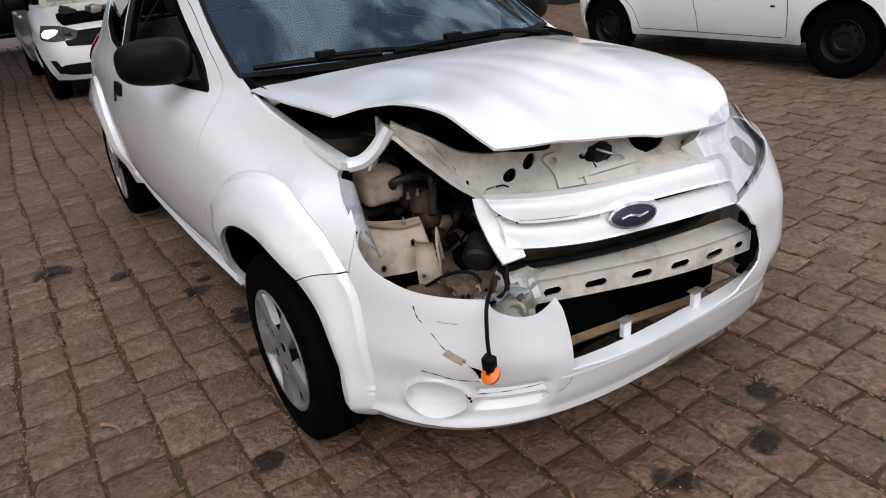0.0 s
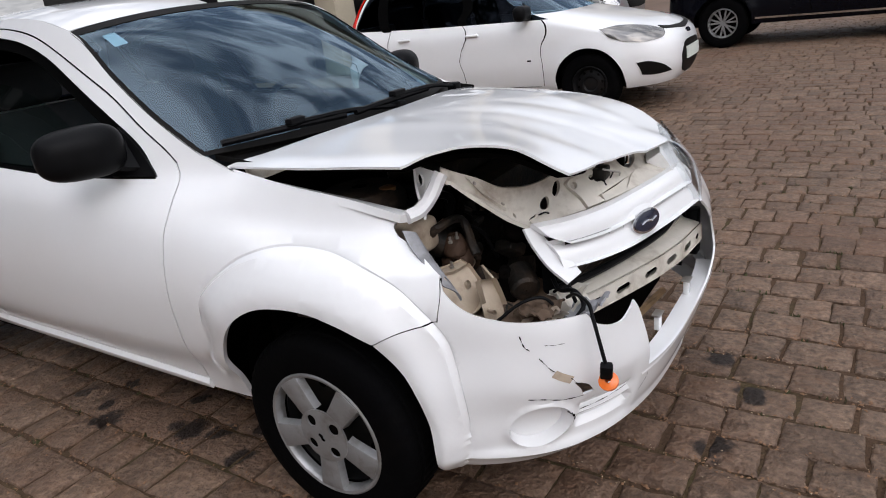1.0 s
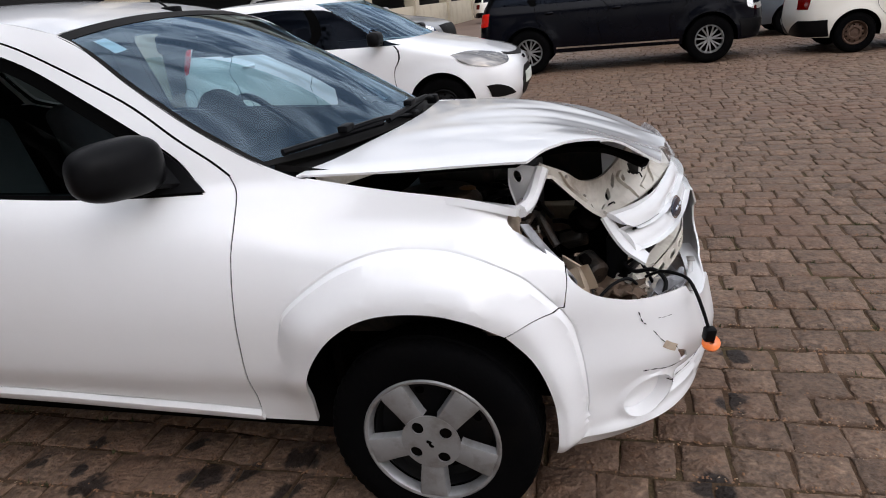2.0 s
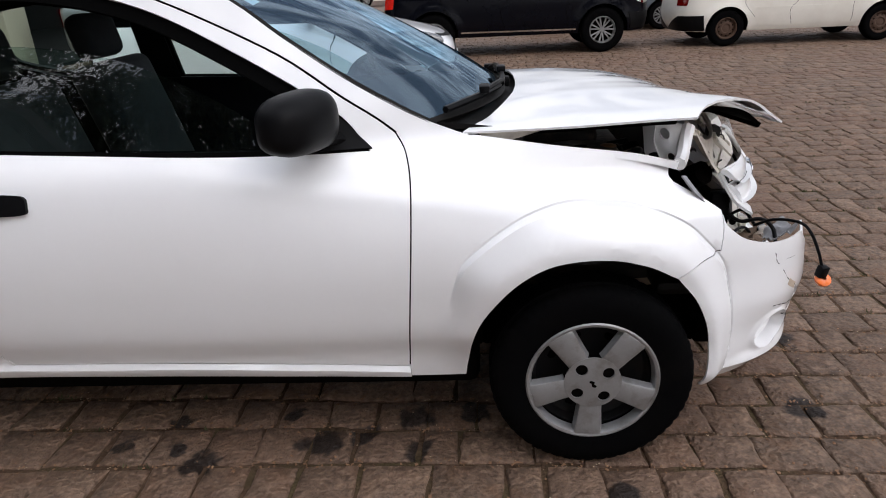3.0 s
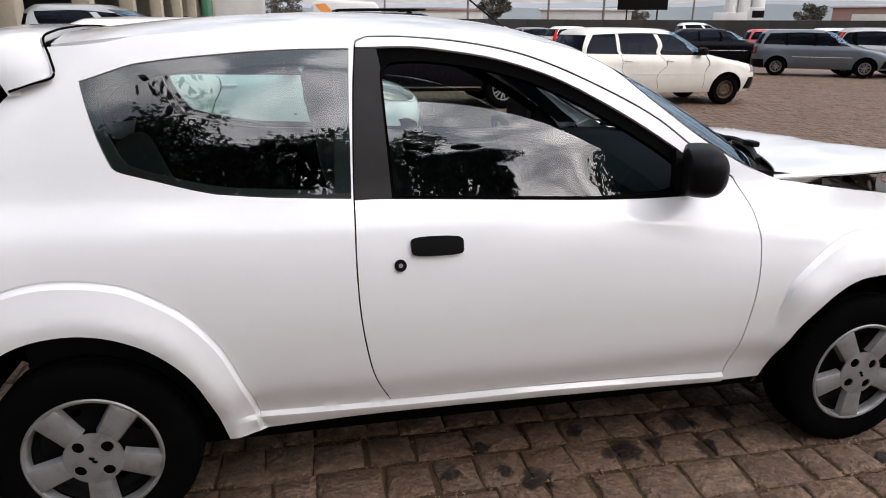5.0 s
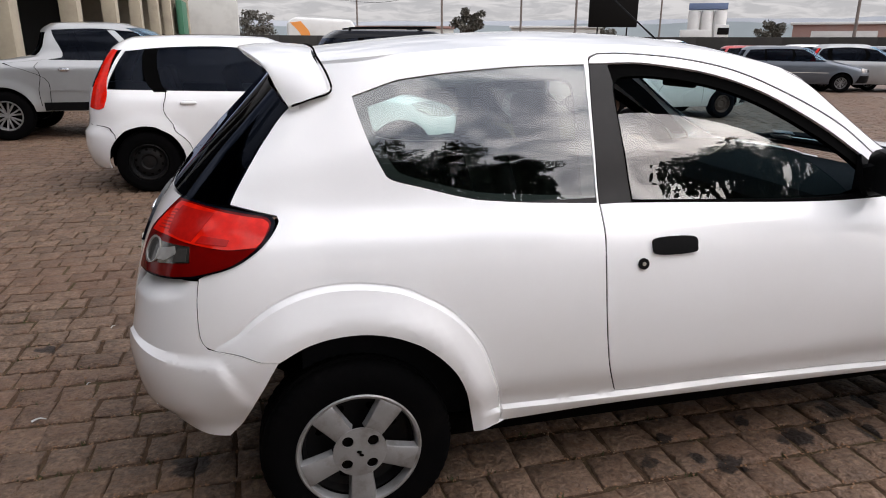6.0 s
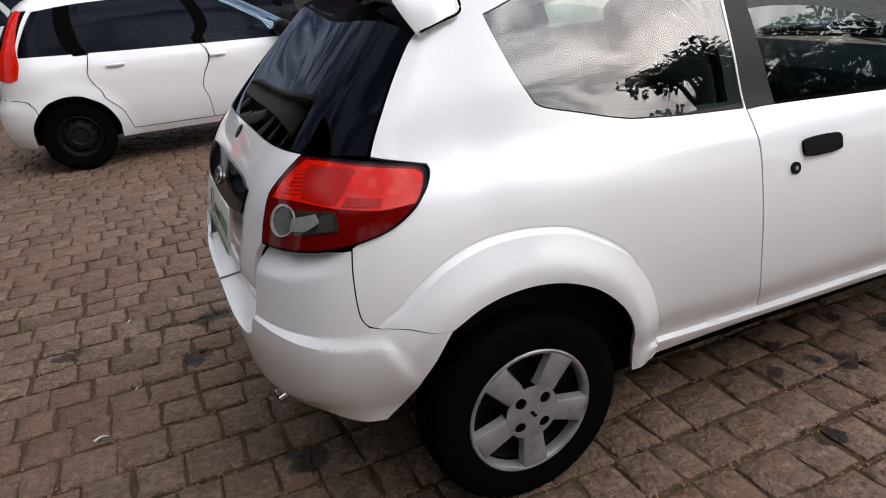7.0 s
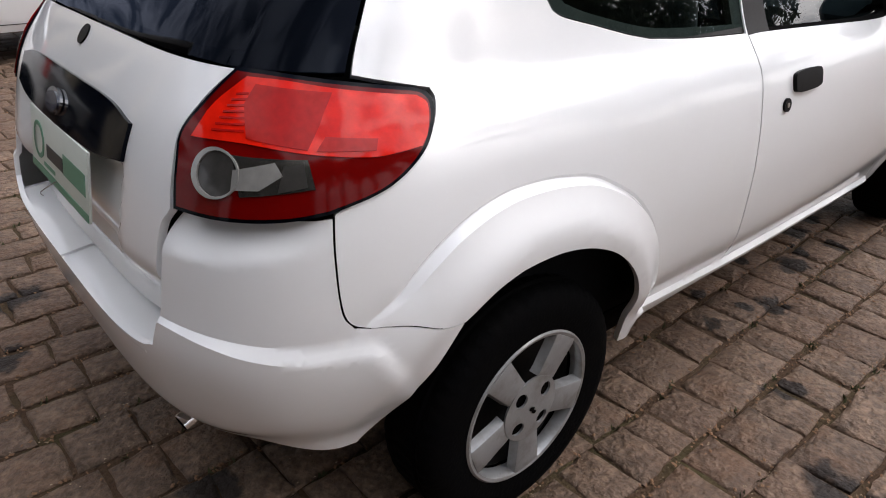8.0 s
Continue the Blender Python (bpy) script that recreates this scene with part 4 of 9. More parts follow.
for mir in (False, True):
    sheet("rear_bumper", rear_bumper_at, bumper_b, PAINT, car, "white rear bumper with a moulded rib", step=0.012, depth=0.012, mirror=mir, ridges=[RIB_TOP, RIB_LOW, RIB_END, CHEEK_LO, CHEEK_HI])
    ledge_at = lambda u, t: np.stack([rear_bumper_at(u, 0.532 + 0 * u)[..., 0] + 0.088 * t - 0.001, rear_bumper_at(u, 0.532 + 0 * u)[..., 1] * (1 - 0.03 * t), 0.532 + 0.010 * t + 0 * u], -1)
    sheet("bumper_shelf", ledge_at, sq(-2.10, -1.735, 0, 1), PAINT, car, "white top ledge of the rear bumper", step=0.04, mirror=mir, flip=True, depth=0.006)

# tailgate: lower skin and glass
gate_lo = [[(-1.633, 0.996), (-1.665, 0.955), (-1.696, 0.905), (-1.699, 0.85), (-1.695, 0.80)], [(-1.695, 0.80), (-1.713, 0.755), (-1.716, 0.62), (-1.728, 0.570)], [(-1.728, 0.570), (-1.90, 0.545), (-2.10, 0.542)],
           [(-2.10, 0.542), (-2.10, 1.000)], [(-2.10, 1.000), (-1.9, 1.000), (-1.633, 0.996)]]
gate_glass = [[(-1.493, 0.994), (-1.494, 1.04), (-1.497, 1.14), (-1.494, 1.20), (-1.482, 1.236)], [(-1.482, 1.236), (-1.62, 1.285), (-1.85, 1.318), (-2.10, 1.325)], [(-2.10, 1.325), (-2.10, 1.003)], [(-2.10, 1.003), (-1.75, 1.003), (-1.633, 0.999), (-1.493, 0.994)]]
gate_border = [[(-1.63, 1.02), (-1.65, 1.13), (-1.70, 1.21), (-1.76, 1.235)], [(-1.76, 1.235), (-1.9, 1.245), (-2.10, 1.25)], [(-2.10, 1.25), (-2.10, 1.02)], [(-2.10, 1.02), (-1.63, 1.02)]]


def gate_at(u, z):
    p = body(u, z)
    # a shallow bowl round the number plate
    y = np.abs(p[..., 1])
    p[..., 0] += 0.062 * (1 - smooth(0.585, 0.70, z)) * smooth(0.60, 0.48, y)
    p[..., 0] += 0.032 * (1 - smooth(0.30, 0.35, y)) * smooth(0.62, 0.66, z) * (1 - smooth(0.80, 0.84, z))
    return p


gate_parts = []
for mir in (False, True):
    gate_parts.append(sheet("tailgate", gate_at, gate_lo, PAINT, car, "white tailgate", step=0.024, mirror=mir))
    sheet("tailgate_glass_border", body, gate_glass, GLOSS_BLACK, car, "black border of the rear window", holes=[gate_border], lift=-0.004, mirror=mir)
    g = sheet("tailgate_glass", body, gate_glass, GLASS_DARK, car, "dark tinted rear window", lift=0.0, depth=0.003, mirror=mir)
    g.visible_shadow = False
gate = gate_parts[0]
handle_at = lambda y, z: np.stack([tail_x(z) - 0.014 + 0.10 * np.asarray(y) ** 2, y, z + 0 * y], -1)
sheet("tailgate_handle_bar", handle_at, [[(-0.345, 0.895), (-0.345, 0.835)], [(-0.345, 0.835), (-0.2, 0.820), (0.2, 0.820), (0.345, 0.835)], [(0.345, 0.835), (0.345, 0.895)], [(0.345, 0.895), (0.2, 0.915), (-0.2, 0.915), (-0.345, 0.895)]], GLOSS_BLACK, gate, "glossy dark bar above the number plate", step=0.04, depth=0.03, flip=True)
sheet("gate_badge", lambda y, z: handle_at(y, z) - np.array([0.008, 0, 0]), [circle(0, 0.862, 0.048, 0.024, 24) + circle(0, 0.862, 0.048, 0.024, 24)[:1]], CHROME, gate, "oval chrome-rimmed badge", step=0.02, depth=0.006, flip=True)
sheet("gate_badge_centre", lambda y, z: handle_at(y, z) - np.array([0.0105, 0, 0]), [circle(0, 0.862, 0.040, 0.018, 24) + circle(0, 0.862, 0.040, 0.018, 24)[:1]], BLUE_BADGE, gate, "dark badge centre", step=0.02, depth=0.002, flip=True)
sheet("gate_lock", lambda y, z: np.stack([tail_x(z) - 0.004 + 0.10 * np.asarray(y) ** 2, y, z + 0 * y], -1), [circle(0.018, 0.977, 0.021, 0.017, 18) + circle(0.018, 0.977, 0.021, 0.017, 18)[:1]], PLASTIC, gate, "black lock cap", step=0.012, depth=0.004, flip=True)
# show plate, tilted, held with wire
plate = thing("dealer_plate", "pale plate with green and dark print wired to the tailgate", "number plate", pose(-1.838, -0.022, 0.752, 0, 10, 0))
part("plate", box_bm(-0.003, 0.003, -0.20, 0.20, -0.068, 0.068, 0.002), PLATE, plate)
for y0, y1, z0, z1, mm in ((-0.185, -0.045, -0.020, 0.022, PLATE_GREEN), (-0.040, 0.075, -0.018, 0.010, PLATE_INK), (-0.20, 0.20, -0.066, -0.050, PLATE_GREEN), (0.02, 0.10, -0.042, -0.034, PLATE_GREEN)):
    part("print_bar", box_bm(-0.0042, -0.0032, y0, y1, z0, z1), mm, plate)
v, f = lathe([(0.030, -0.0045), (0.040, -0.0045), (0.040, -0.003), (0.030, -0.003)], 24, 'X', (0, 0.135, 0.005))
link_mesh("print_ring", v, f, PLATE_GREEN, plate)
v, f = tube([(-0.004, 0.01, -0.05), (-0.02, 0.02, -0.065), (-0.025, 0.05, -0.085), (-0.016, 0.07, -0.10)], 0.0012, 5)
link_mesh("wire", v, f, STEEL, plate, "twisted wire")

# spoiler over the rear window: wraps from the roof down to the flanks and ends in a thin arched lip
def spoiler_mesh():
    front = [(-1.250, 0.531, 1.277), (-1.258, 0.512, 1.320), (-1.282, 0.462, 1.370), (-1.279, 0.36, 1.388), (-1.277, 0.252, 1.396), (-1.277, 0.12, 1.401), (-1.278, 0.0, 1.402)]
    rear = [(-1.357, 0.537, 1.241), (-1.386, 0.517, 1.290), (-1.412, 0.486, 1.343), (-1.446, 0.42, 1.372), (-1.476, 0.30, 1.388), (-1.490, 0.15, 1.396), (-1.495, 0.0, 1.398)]
    full = lambda p: spline([(x, -y, z) for x, y, z in p] + [(x, y, z) for x, y, z in p[-2::-1]], 5)
    fr, re = full(front), full(rear)
    n = len(fr)
    side = np.clip(1 - (re[:, 2] - 1.241) / 0.13, 0, 1)[:, None]
    out = np.stack([0 * re[:, 0], np.sign(re[:, 1]), 0 * re[:, 0]], 1) * side * 0.010 + np.stack([0 * re[:, 0], 0 * re[:, 0], 1 + 0 * re[:, 0]], 1) * (1 - side) * 0.008
    ins = np.stack([0.085 + 0 * re[:, 0], -0.03 * np.sign(re[:, 1]) * side[:, 0], -0.062 * (1 - side[:, 0]) + 0 * re[:, 0]], 1)
    rows = [fr - (0, 0, 0.02), fr] + [fr + (re - fr) * t + out * 4 * t * (1 - t) for t in (0.15, 0.35, 0.55, 0.75, 0.9)] + [re + (0, 0, -0.001), re + (-0.002, 0, -0.006), re + (0.002, 0, -0.013), re + ins * 0.5 + (0, 0, -0.012), re + ins + (0, 0, -0.012)]
    verts = np.vstack(rows)
    faces = [(r * n + i, r * n + i + 1, (r + 1) * n + i + 1, (r + 1) * n + i) for r in range(len(rows) - 1) for i in range(n - 1)]
    return verts, faces


v, f = spoiler_mesh()
wing = link_mesh("spoiler", v, f, PAINT, car, "white roof spoiler", sharp=40)
seal = [(-1.352, 0.541, 1.240), (-1.30, 0.540, 1.258), (-1.244, 0.534, 1.277), (-1.249, 0.516, 1.322), (-1.273, 0.466, 1.372), (-1.272, 0.36, 1.390), (-1.271, 0.252, 1.397), (-1.271, 0.12, 1.402), (-1.272, 0.0, 1.403)]
v, f = tube([(x, -y, z) for x, y, z in seal] + [(x, y, z) for x, y, z in seal[-2::-1]], 0.0032, 6)
link_mesh("spoiler_seal", v, f, UNDER, wing, "black rubber seal")

# tail lamps
TL = [[(-1.628, 0.998), (-1.574, 0.994), (-1.490, 0.981), (-1.40, 0.964)], [(-1.40, 0.964), (-1.384, 0.957), (-1.375, 0.940), (-1.384, 0.904), (-1.405, 0.873), (-1.444, 0.839), (-1.505, 0.814)], [(-1.505, 0.814), (-1.55, 0.806), (-1.62, 0.802), (-1.686, 0.803)],
      [(-1.686, 0.803), (-1.691, 0.858), (-1.690, 0.908), (-1.66, 0.953), (-1.628, 0.998)]]
shrink = lambda loop, k: [[(-1.54 + (u + 1.54) * k, 0.895 + (z - 0.895) * (k - 0.02)) for u, z in run] for run in loop]
poly = lambda *p: [[p[i], p[(i + 1) % len(p)]] for i in range(len(p))]
for mir in (False, True):
    on = dict(step=0.014, mirror=mir)
    lamp = sheet("tail_lamp", body, TL, GLOSS_BLACK, car, "red tail lamp with a black rim and a clear reversing lens", depth=0.03, lift=0.004, **on)
    sheet("dark_lens", body, shrink(TL, 0.955), RED_DARK, lamp, "dark red lower lens", depth=0.004, lift=0.0075, **on)
    sheet("red_lens", body, [[(-1.608, 0.985), (-1.56, 0.982), (-1.49, 0.969), (-1.40, 0.952)], [(-1.40, 0.952), (-1.386, 0.938), (-1.392, 0.905), (-1.402, 0.888)], [(-1.402, 0.888), (-1.431, 0.885), (-1.465, 0.884), (-1.534, 0.894), (-1.60, 0.905), (-1.668, 0.905)], [(-1.668, 0.905), (-1.645, 0.945), (-1.608, 0.985)]], RED_LENS, lamp, "bright red lens", depth=0.003, lift=0.0095, **on)
    sheet("lens_facet", body, poly((-1.594, 0.976), (-1.505, 0.966), (-1.518, 0.927), (-1.531, 0.898), (-1.597, 0.911), (-1.603, 0.951)), RED_MID, lamp, "darker ribbed facet", depth=0.001, lift=0.0105, **on)
    for z in np.arange(0.916, 0.968, 0.0075):
        sheet("lens_rib", body, poly((-1.640 + (z - 0.916) * 0.55, z), (-1.600, z + 0.002), (-1.600, z + 0.0045), (-1.640 + (z - 0.916) * 0.55, z + 0.0025)), RED_MID, lamp, depth=0.001, lift=0.0106, **on)
    sheet("lens_step", body, poly((-1.512, 0.913), (-1.455, 0.905), (-1.458, 0.891), (-1.522, 0.896)), RED_MID, lamp, "stepped lower facet", depth=0.002, lift=0.0112, **on)
    sheet("reverse_lens", body, poly((-1.613, 0.890), (-1.531, 0.887), (-1.522, 0.850), (-1.600, 0.838)), LAMP_GREY, lamp, "clear reversing lens", depth=0.003, lift=0.0095, **on)
    # bright and dark reflections of the reflector, put into two facet colours
    sheet("bright_facet", body, poly((-1.610, 0.846), (-1.580, 0.848), (-1.556, 0.868), (-1.565, 0.884), (-1.610, 0.872)), LAMP_MID, lamp, "reflector facet with a bright reflection in its colour", depth=0.001, lift=0.0106, **on)
    sheet("dark_facet", body, poly((-1.560, 0.846), (-1.530, 0.853), (-1.535, 0.882), (-1.556, 0.880)), LAMP_DARK, lamp, "reflector facet with a dark reflection in its colour", depth=0.001, lift=0.0106, **on)
    sheet("reverse_bowl", body, [circle(-1.631, 0.864, 0.029, 0.033, 28) + circle(-1.631, 0.864, 0.029, 0.033, 28)[:1]], LAMP_MID, lamp, "round bright bowl rim", holes=[circle(-1.6285, 0.864, 0.0245, 0.029, 26)], depth=0.006, lift=0.012, **on)
    sheet("bowl_glass", body, [circle(-1.6285, 0.864, 0.0243, 0.0288, 26) + circle(-1.6285, 0.864, 0.0243, 0.0288, 26)[:1]], LAMP_DARK, lamp, "grey bowl", depth=0.001, lift=0.009, **on)

# left head lamp, still in place
HL = [[(2.085, 0.81), (1.98, 0.842), (1.88, 0.848)], [(1.88, 0.848), (1.80, 0.81), (1.79, 0.745)], [(1.79, 0.745), (1.88, 0.702), (1.95, 0.676), (2.075, 0.642)], [(2.075, 0.642), (2.095, 0.68), (2.088, 0.75), (2.085, 0.81)]]
hl = sheet("head_lamp", body_far, HL, LAMP_BRIGHT, car, "clear head lamp with a chrome bowl", step=0.02, depth=0.05, lift=-0.03, mirror=True)
sheet("head_lamp_lens", body_far, HL, LENS, hl, "clear lens", step=0.025, depth=0.02, mirror=True)
sheet("lamp_bowl", body_far, [circle(1.93, 0.735, 0.030, 0.042, 28) + circle(1.93, 0.735, 0.030, 0.042, 28)[:1]], LAMP_MID, hl, "round dull bowl", step=0.014, depth=0.02, lift=-0.020, mirror=True)

# exhaust tip
v, f = lathe([(0.017, 0.13), (0.021, 0.13), (0.021, 0.0), (0.018, 0.0), (0.018, 0.10)], 20, 'X')
ex = link_mesh("exhaust_tip", v, f, CHROME, car, "shiny exhaust tip")
ex.matrix_basis = pose(-1.815, -0.40, 0.312, 0, -16, 8)

# door furniture on the near side, and the same on the far side
def furniture(mirror, door):
    k = -1 if mirror else 1
    hx, hz = -0.275, 0.838
    bezel = sheet("door_handle", body, [[(hx - 0.072, hz), (hx - 0.068, hz + 0.020), (hx - 0.03, hz + 0.026), (hx + 0.04, hz + 0.025), (hx + 0.070, hz + 0.018), (hx + 0.074, hz - 0.004), (hx + 0.066, hz - 0.022), (hx, hz - 0.026), (hx - 0.062, hz - 0.022), (hx - 0.072, hz)]], PLASTIC, door, "black flap door handle", step=0.01, depth=0.012, lift=0.010, mirror=mirror)
    sheet("door_lock", body, [circle(-0.377, 0.790, 0.0165, None, 20) + circle(-0.377, 0.790, 0.0165, None, 20)[:1]], PLASTIC, door, "round black key lock", step=0.01, depth=0.006, lift=0.006, mirror=mirror)
    sheet("key_slot", body, [circle(-0.377, 0.790, 0.006, None, 12) + circle(-0.377, 0.790, 0.006, None, 12)[:1]], STEEL, door, "steel key slot", step=0.005, depth=0.003, lift=0.0075, mirror=mirror)
    # mirror
    mir = part("wing_mirror", mirror_bm(), PLASTIC, car, "black plastic wing mirror")
    mir.matrix_basis = Matrix.Diagonal((1, k, 1, 1))
    v, f = lathe([(0.0, 0.0), (0.098, 0.0), (0.103, 0.003)], 28, 'X')
    v = [(x, y * 1.0, z * 0.60) for x, y, z in v]
    gl = link_mesh("mirror_glass", v, f, CHROME, mir, "mirror glass")
    gl.matrix_basis = pose(0.511 - 0.0385 * math.cos(0.42), -0.784 + 0.0385 * math.sin(0.42), 1.017, 0, 0, -24)
    sail = sheet("mirror_foot", body, [[(0.66, 0.922), (0.575, 1.005), (0.50, 1.058)], [(0.50, 1.058), (0.49, 0.99), (0.50, 0.924)], [(0.50, 0.924), (0.66, 0.922)]], PLASTIC, door, "black triangular mirror foot", step=0.02, depth=0.02, lift=0.008, mirror=mirror)


def mirror_bm():
    bm = bmesh.new()
    bmesh.ops.create_uvsphere(bm, u_segments=40, v_segments=24, radius=1)
    yaw = Matrix.Rotation(-0.42, 4, 'Z')
    for vtx in bm.verts:
        x, y, z = vtx.co
        e = 3.0
        r = (abs(x) ** e + abs(y) ** e + abs(z) ** e) ** (-1 / e)
        x, y, z = x * r, y * r, z * r
        x = max(x, -0.62)
        taper = 1 - 0.20 * max(x, 0) ** 2
        q = yaw @ Vector((0.070 * x, 0.117 * y * taper, 0.073 * z * taper * (1 + 0.06 * y)))
        vtx.co = (0.511 + q.x, -0.784 + q.y, 1.017 + q.z)
    # neck that grows out of the housing to the triangular foot
    neck = []
    for t in np.linspace(0, 1, 5):
        y = -0.765 + 0.125 * t
        x0, x1 = 0.488 + 0.012 * t, 0.556 + 0.070 * t ** 1.5
        z0, z1 = 0.962 - 0.034 * t, 1.060 - 0.040 * t
        ring = [(x0, z0 + 0.012), (x0 + 0.012, z0), (x1 - 0.012, z0), (x1, z0 + 0.012), (x1 - 0.022 - 0.035 * t, z1 - 0.030), (x0 + 0.038, z1), (x0 + 0.012, z1), (x0, z1 - 0.014)]
        neck.append([bm.verts.new((x, y + 0.05 * (x - x0) * (1 - t), z)) for x, z in ring])
    for p, q in zip(neck, neck[1:]):
        for i in range(8):
            bm.faces.new((p[i], p[(i + 1) % 8], q[(i + 1) % 8], q[i]))
    bm.faces.new(neck[0])
    bm.faces.new(neck[-1][::-1])
    return bm


furniture(False, door_r)
furniture(True, door_l)

# wipers
for pts_arm, pts_blade in (([(1.025, 0.02, 0.980), (1.005, -0.20, 1.010), (0.955, -0.39, 1.014)], [(0.848, -0.578, 0.998), (0.943, -0.404, 1.004), (1.002, -0.226, 1.001)]),
                           ([(0.985, 0.44, 0.972), (1.008, 0.26, 1.004), (1.018, 0.03, 1.014)], [(1.010, -0.187, 1.001), (1.018, 0.008, 1.005), (1.005, 0.226, 1.001)])):
    wiper = part("wiper", box_bm(pts_arm[0][0] - 0.02, pts_arm[0][0] + 0.02, pts_arm[0][1] - 0.02, pts_arm[0][1] + 0.02, pts_arm[0][2] - 0.02, pts_arm[0][2] + 0.014, 0.006), PLASTIC, car, "black windscreen wiper")
    v, f = tube(pts_arm, 0.008, 6)
    link_mesh("wiper_arm", v, f, PLASTIC, wiper)
    v, f = tube(pts_blade, 0.010, 6)
    link_mesh("wiper_blade", v, f, PLASTIC, wiper)
    c = pts_arm[-1]
    part("wiper_clip", box_bm(c[0] - 0.016, c[0] + 0.014, c[1] - 0.03, c[1] + 0.03, c[2] - 0.004, c[2] + 0.016, 0.005), PLASTIC, wiper)
v, f = tube([(0.18, 0.05, 1.385), (0.02, 0.05, 1.50), (-0.22, 0.05, 1.68)], 0.0045, 6, taper=0.4)
link_mesh("aerial", v, f, PLASTIC, car, "black roof aerial")
part("aerial_foot", box_bm(0.15, 0.215, 0.03, 0.07, 1.365, 1.395, 0.008), PLASTIC, car)
# stickers on the windscreen
for s0, s1, t0, t1 in ((-0.86, -0.78, 0.83, 0.93), (0.30, 0.46, 0.045, 0.08)):
    sheet("sticker", windscreen_at, sq(s0, s1, t0, t1), PAPER, car, "white paper sticker", step=0.03, lift=-0.012, depth=0.0005)

# ---- wheels ----
def tyre_mesh(radius, rim, width, tread=True):
    w = width / 2
    prof = [(rim, -w * 0.72), (rim + 0.012, -w * 0.94), (rim + (radius - rim) * 0.5, -w * 1.04), (radius - 0.022, -w * 0.95), (radius - 0.008, -w * 0.83), (radius - 0.001, -w * 0.60), (radius, -w * 0.40),
            (radius, -w * 0.36), (radius, -w * 0.05), (radius, w * 0.05), (radius, w * 0.36), (radius, w * 0.40), (radius - 0.001, w * 0.60), (radius - 0.008, w * 0.83), (radius - 0.022, w * 0.95), (radius - 0.06, w), (rim, w * 0.72)]
    def wob(r, h, i, k):
        if not tread:
            return r
        if k in (4, 5, 12, 13) and i % 4 == 0:
            return r - 0.0035
        if k in (6, 11):
            return r - 0.006
        if k in (8, 9) and i % 4 == 2:
            return r - 0.004
        return r
    return lathe(prof, 208, 'Y', wobble=wob)


def covered_wheel(parent, m, name="wheel"):
    """Tyre, dark steel rim and a five-spoke silver cover; the outer side faces -y."""
    v, f = tyre_mesh(0.280, 0.170, 0.165)
    tyre = link_mesh(name, v, f, RUBBER, parent, "worn black tyre with a scuffed silver cover", sharp=40)
    tyre.matrix_basis = m
    v, f = lathe([(0.172, 0.06), (0.172, -0.035), (0.160, -0.045), (0.150, -0.02), (0.10, -0.005), (0.03, -0.02), (0.001, -0.02)], 40, 'Y')
    link_mesh("steel_rim", v, f, STEEL_DARK, tyre, "dark steel rim")
    for k in range(8):
        a = radians(45 * k + 22)
        v, f = lathe([(0.001, 0), (0.013, 0), (0.013, 0.01)], 12, 'Y', (0.118 * math.cos(a), -0.013, 0.118 * math.sin(a)))
        link_mesh("rim_hole", v, f, UNDER, tyre)
    v, f = lathe([(0.181, -0.055), (0.184, -0.068), (0.182, -0.078), (0.178, -0.081), (0.171, -0.079), (0.166, -0.070), (0.164, -0.050)], 64, 'Y')
    cover = link_mesh("wheel_cover", v, f, SILVER, tyre, "silver plastic wheel cover")
    # spokes as one crown with its hub
    bm = bmesh.new()
    for k in range(5):
        a = radians(270 + 72 * k)
        c, s = math.cos(a), math.sin(a)
        rows = []
        for r, hw, y in ((0.0715, 0.029, -0.0795), (0.085, 0.0295, -0.081), (0.105, 0.031, -0.081), (0.140, 0.0345, -0.082), (0.162, 0.0365, -0.082), (0.1695, 0.037, -0.080), (0.1715, 0.037, -0.070)):
            rows.append([bm.verts.new((r * c - q * s, yy, r * s + q * c)) for q, yy in ((-hw - 0.006, y + 0.022), (-hw, y + 0.002), (-hw + 0.004, y), (hw - 0.004, y), (hw, y + 0.002), (hw + 0.006, y + 0.022))])
        for p, q in zip(rows, rows[1:]):
            for i in range(5):
                bm.faces.new((p[i], p[i + 1], q[i + 1], q[i]))
    part("spokes", bm, SILVER, tyre, "five broad silver spokes")
    hub = lambda u, w: np.stack([u, -0.0868 + 0.9 * (np.asarray(u) ** 2 + np.asarray(w) ** 2), w], -1)
    holes = [circle(0.052 * math.cos(radians(a)), 0.052 * math.sin(radians(a)), 0.0165, None, 20) for a in (40, 130, 220, 310)]
    sheet("hub", hub, [circle(0, 0, 0.078, None, 40) + circle(0, 0, 0.078, None, 40)[:1]], SILVER, tyre, "round hub with four bolt holes", holes=holes, step=0.012, depth=0.005)
    # near-black disc put close behind the bolt holes as their shade
    v, f = lathe([(0.0005, 0), (0.072, 0)], 24, 'Y', (0, -0.076, 0))
    link_mesh("hub_back", v, f, UNDER, tyre)
    sheet("hub_badge", lambda u, w: hub(u, w) - np.array([0, 0.002, 0]), [[(-0.011, 0.004), (-0.008, 0.010), (0.004, 0.006), (0.002, 0.0), (0.010, -0.006), (0.006, -0.011), (-0.002, -0.008), (-0.004, -0.001), (-0.011, 0.004)]], UNDER, tyre, "worn dark badge", step=0.01, depth=0.001)
    return tyre


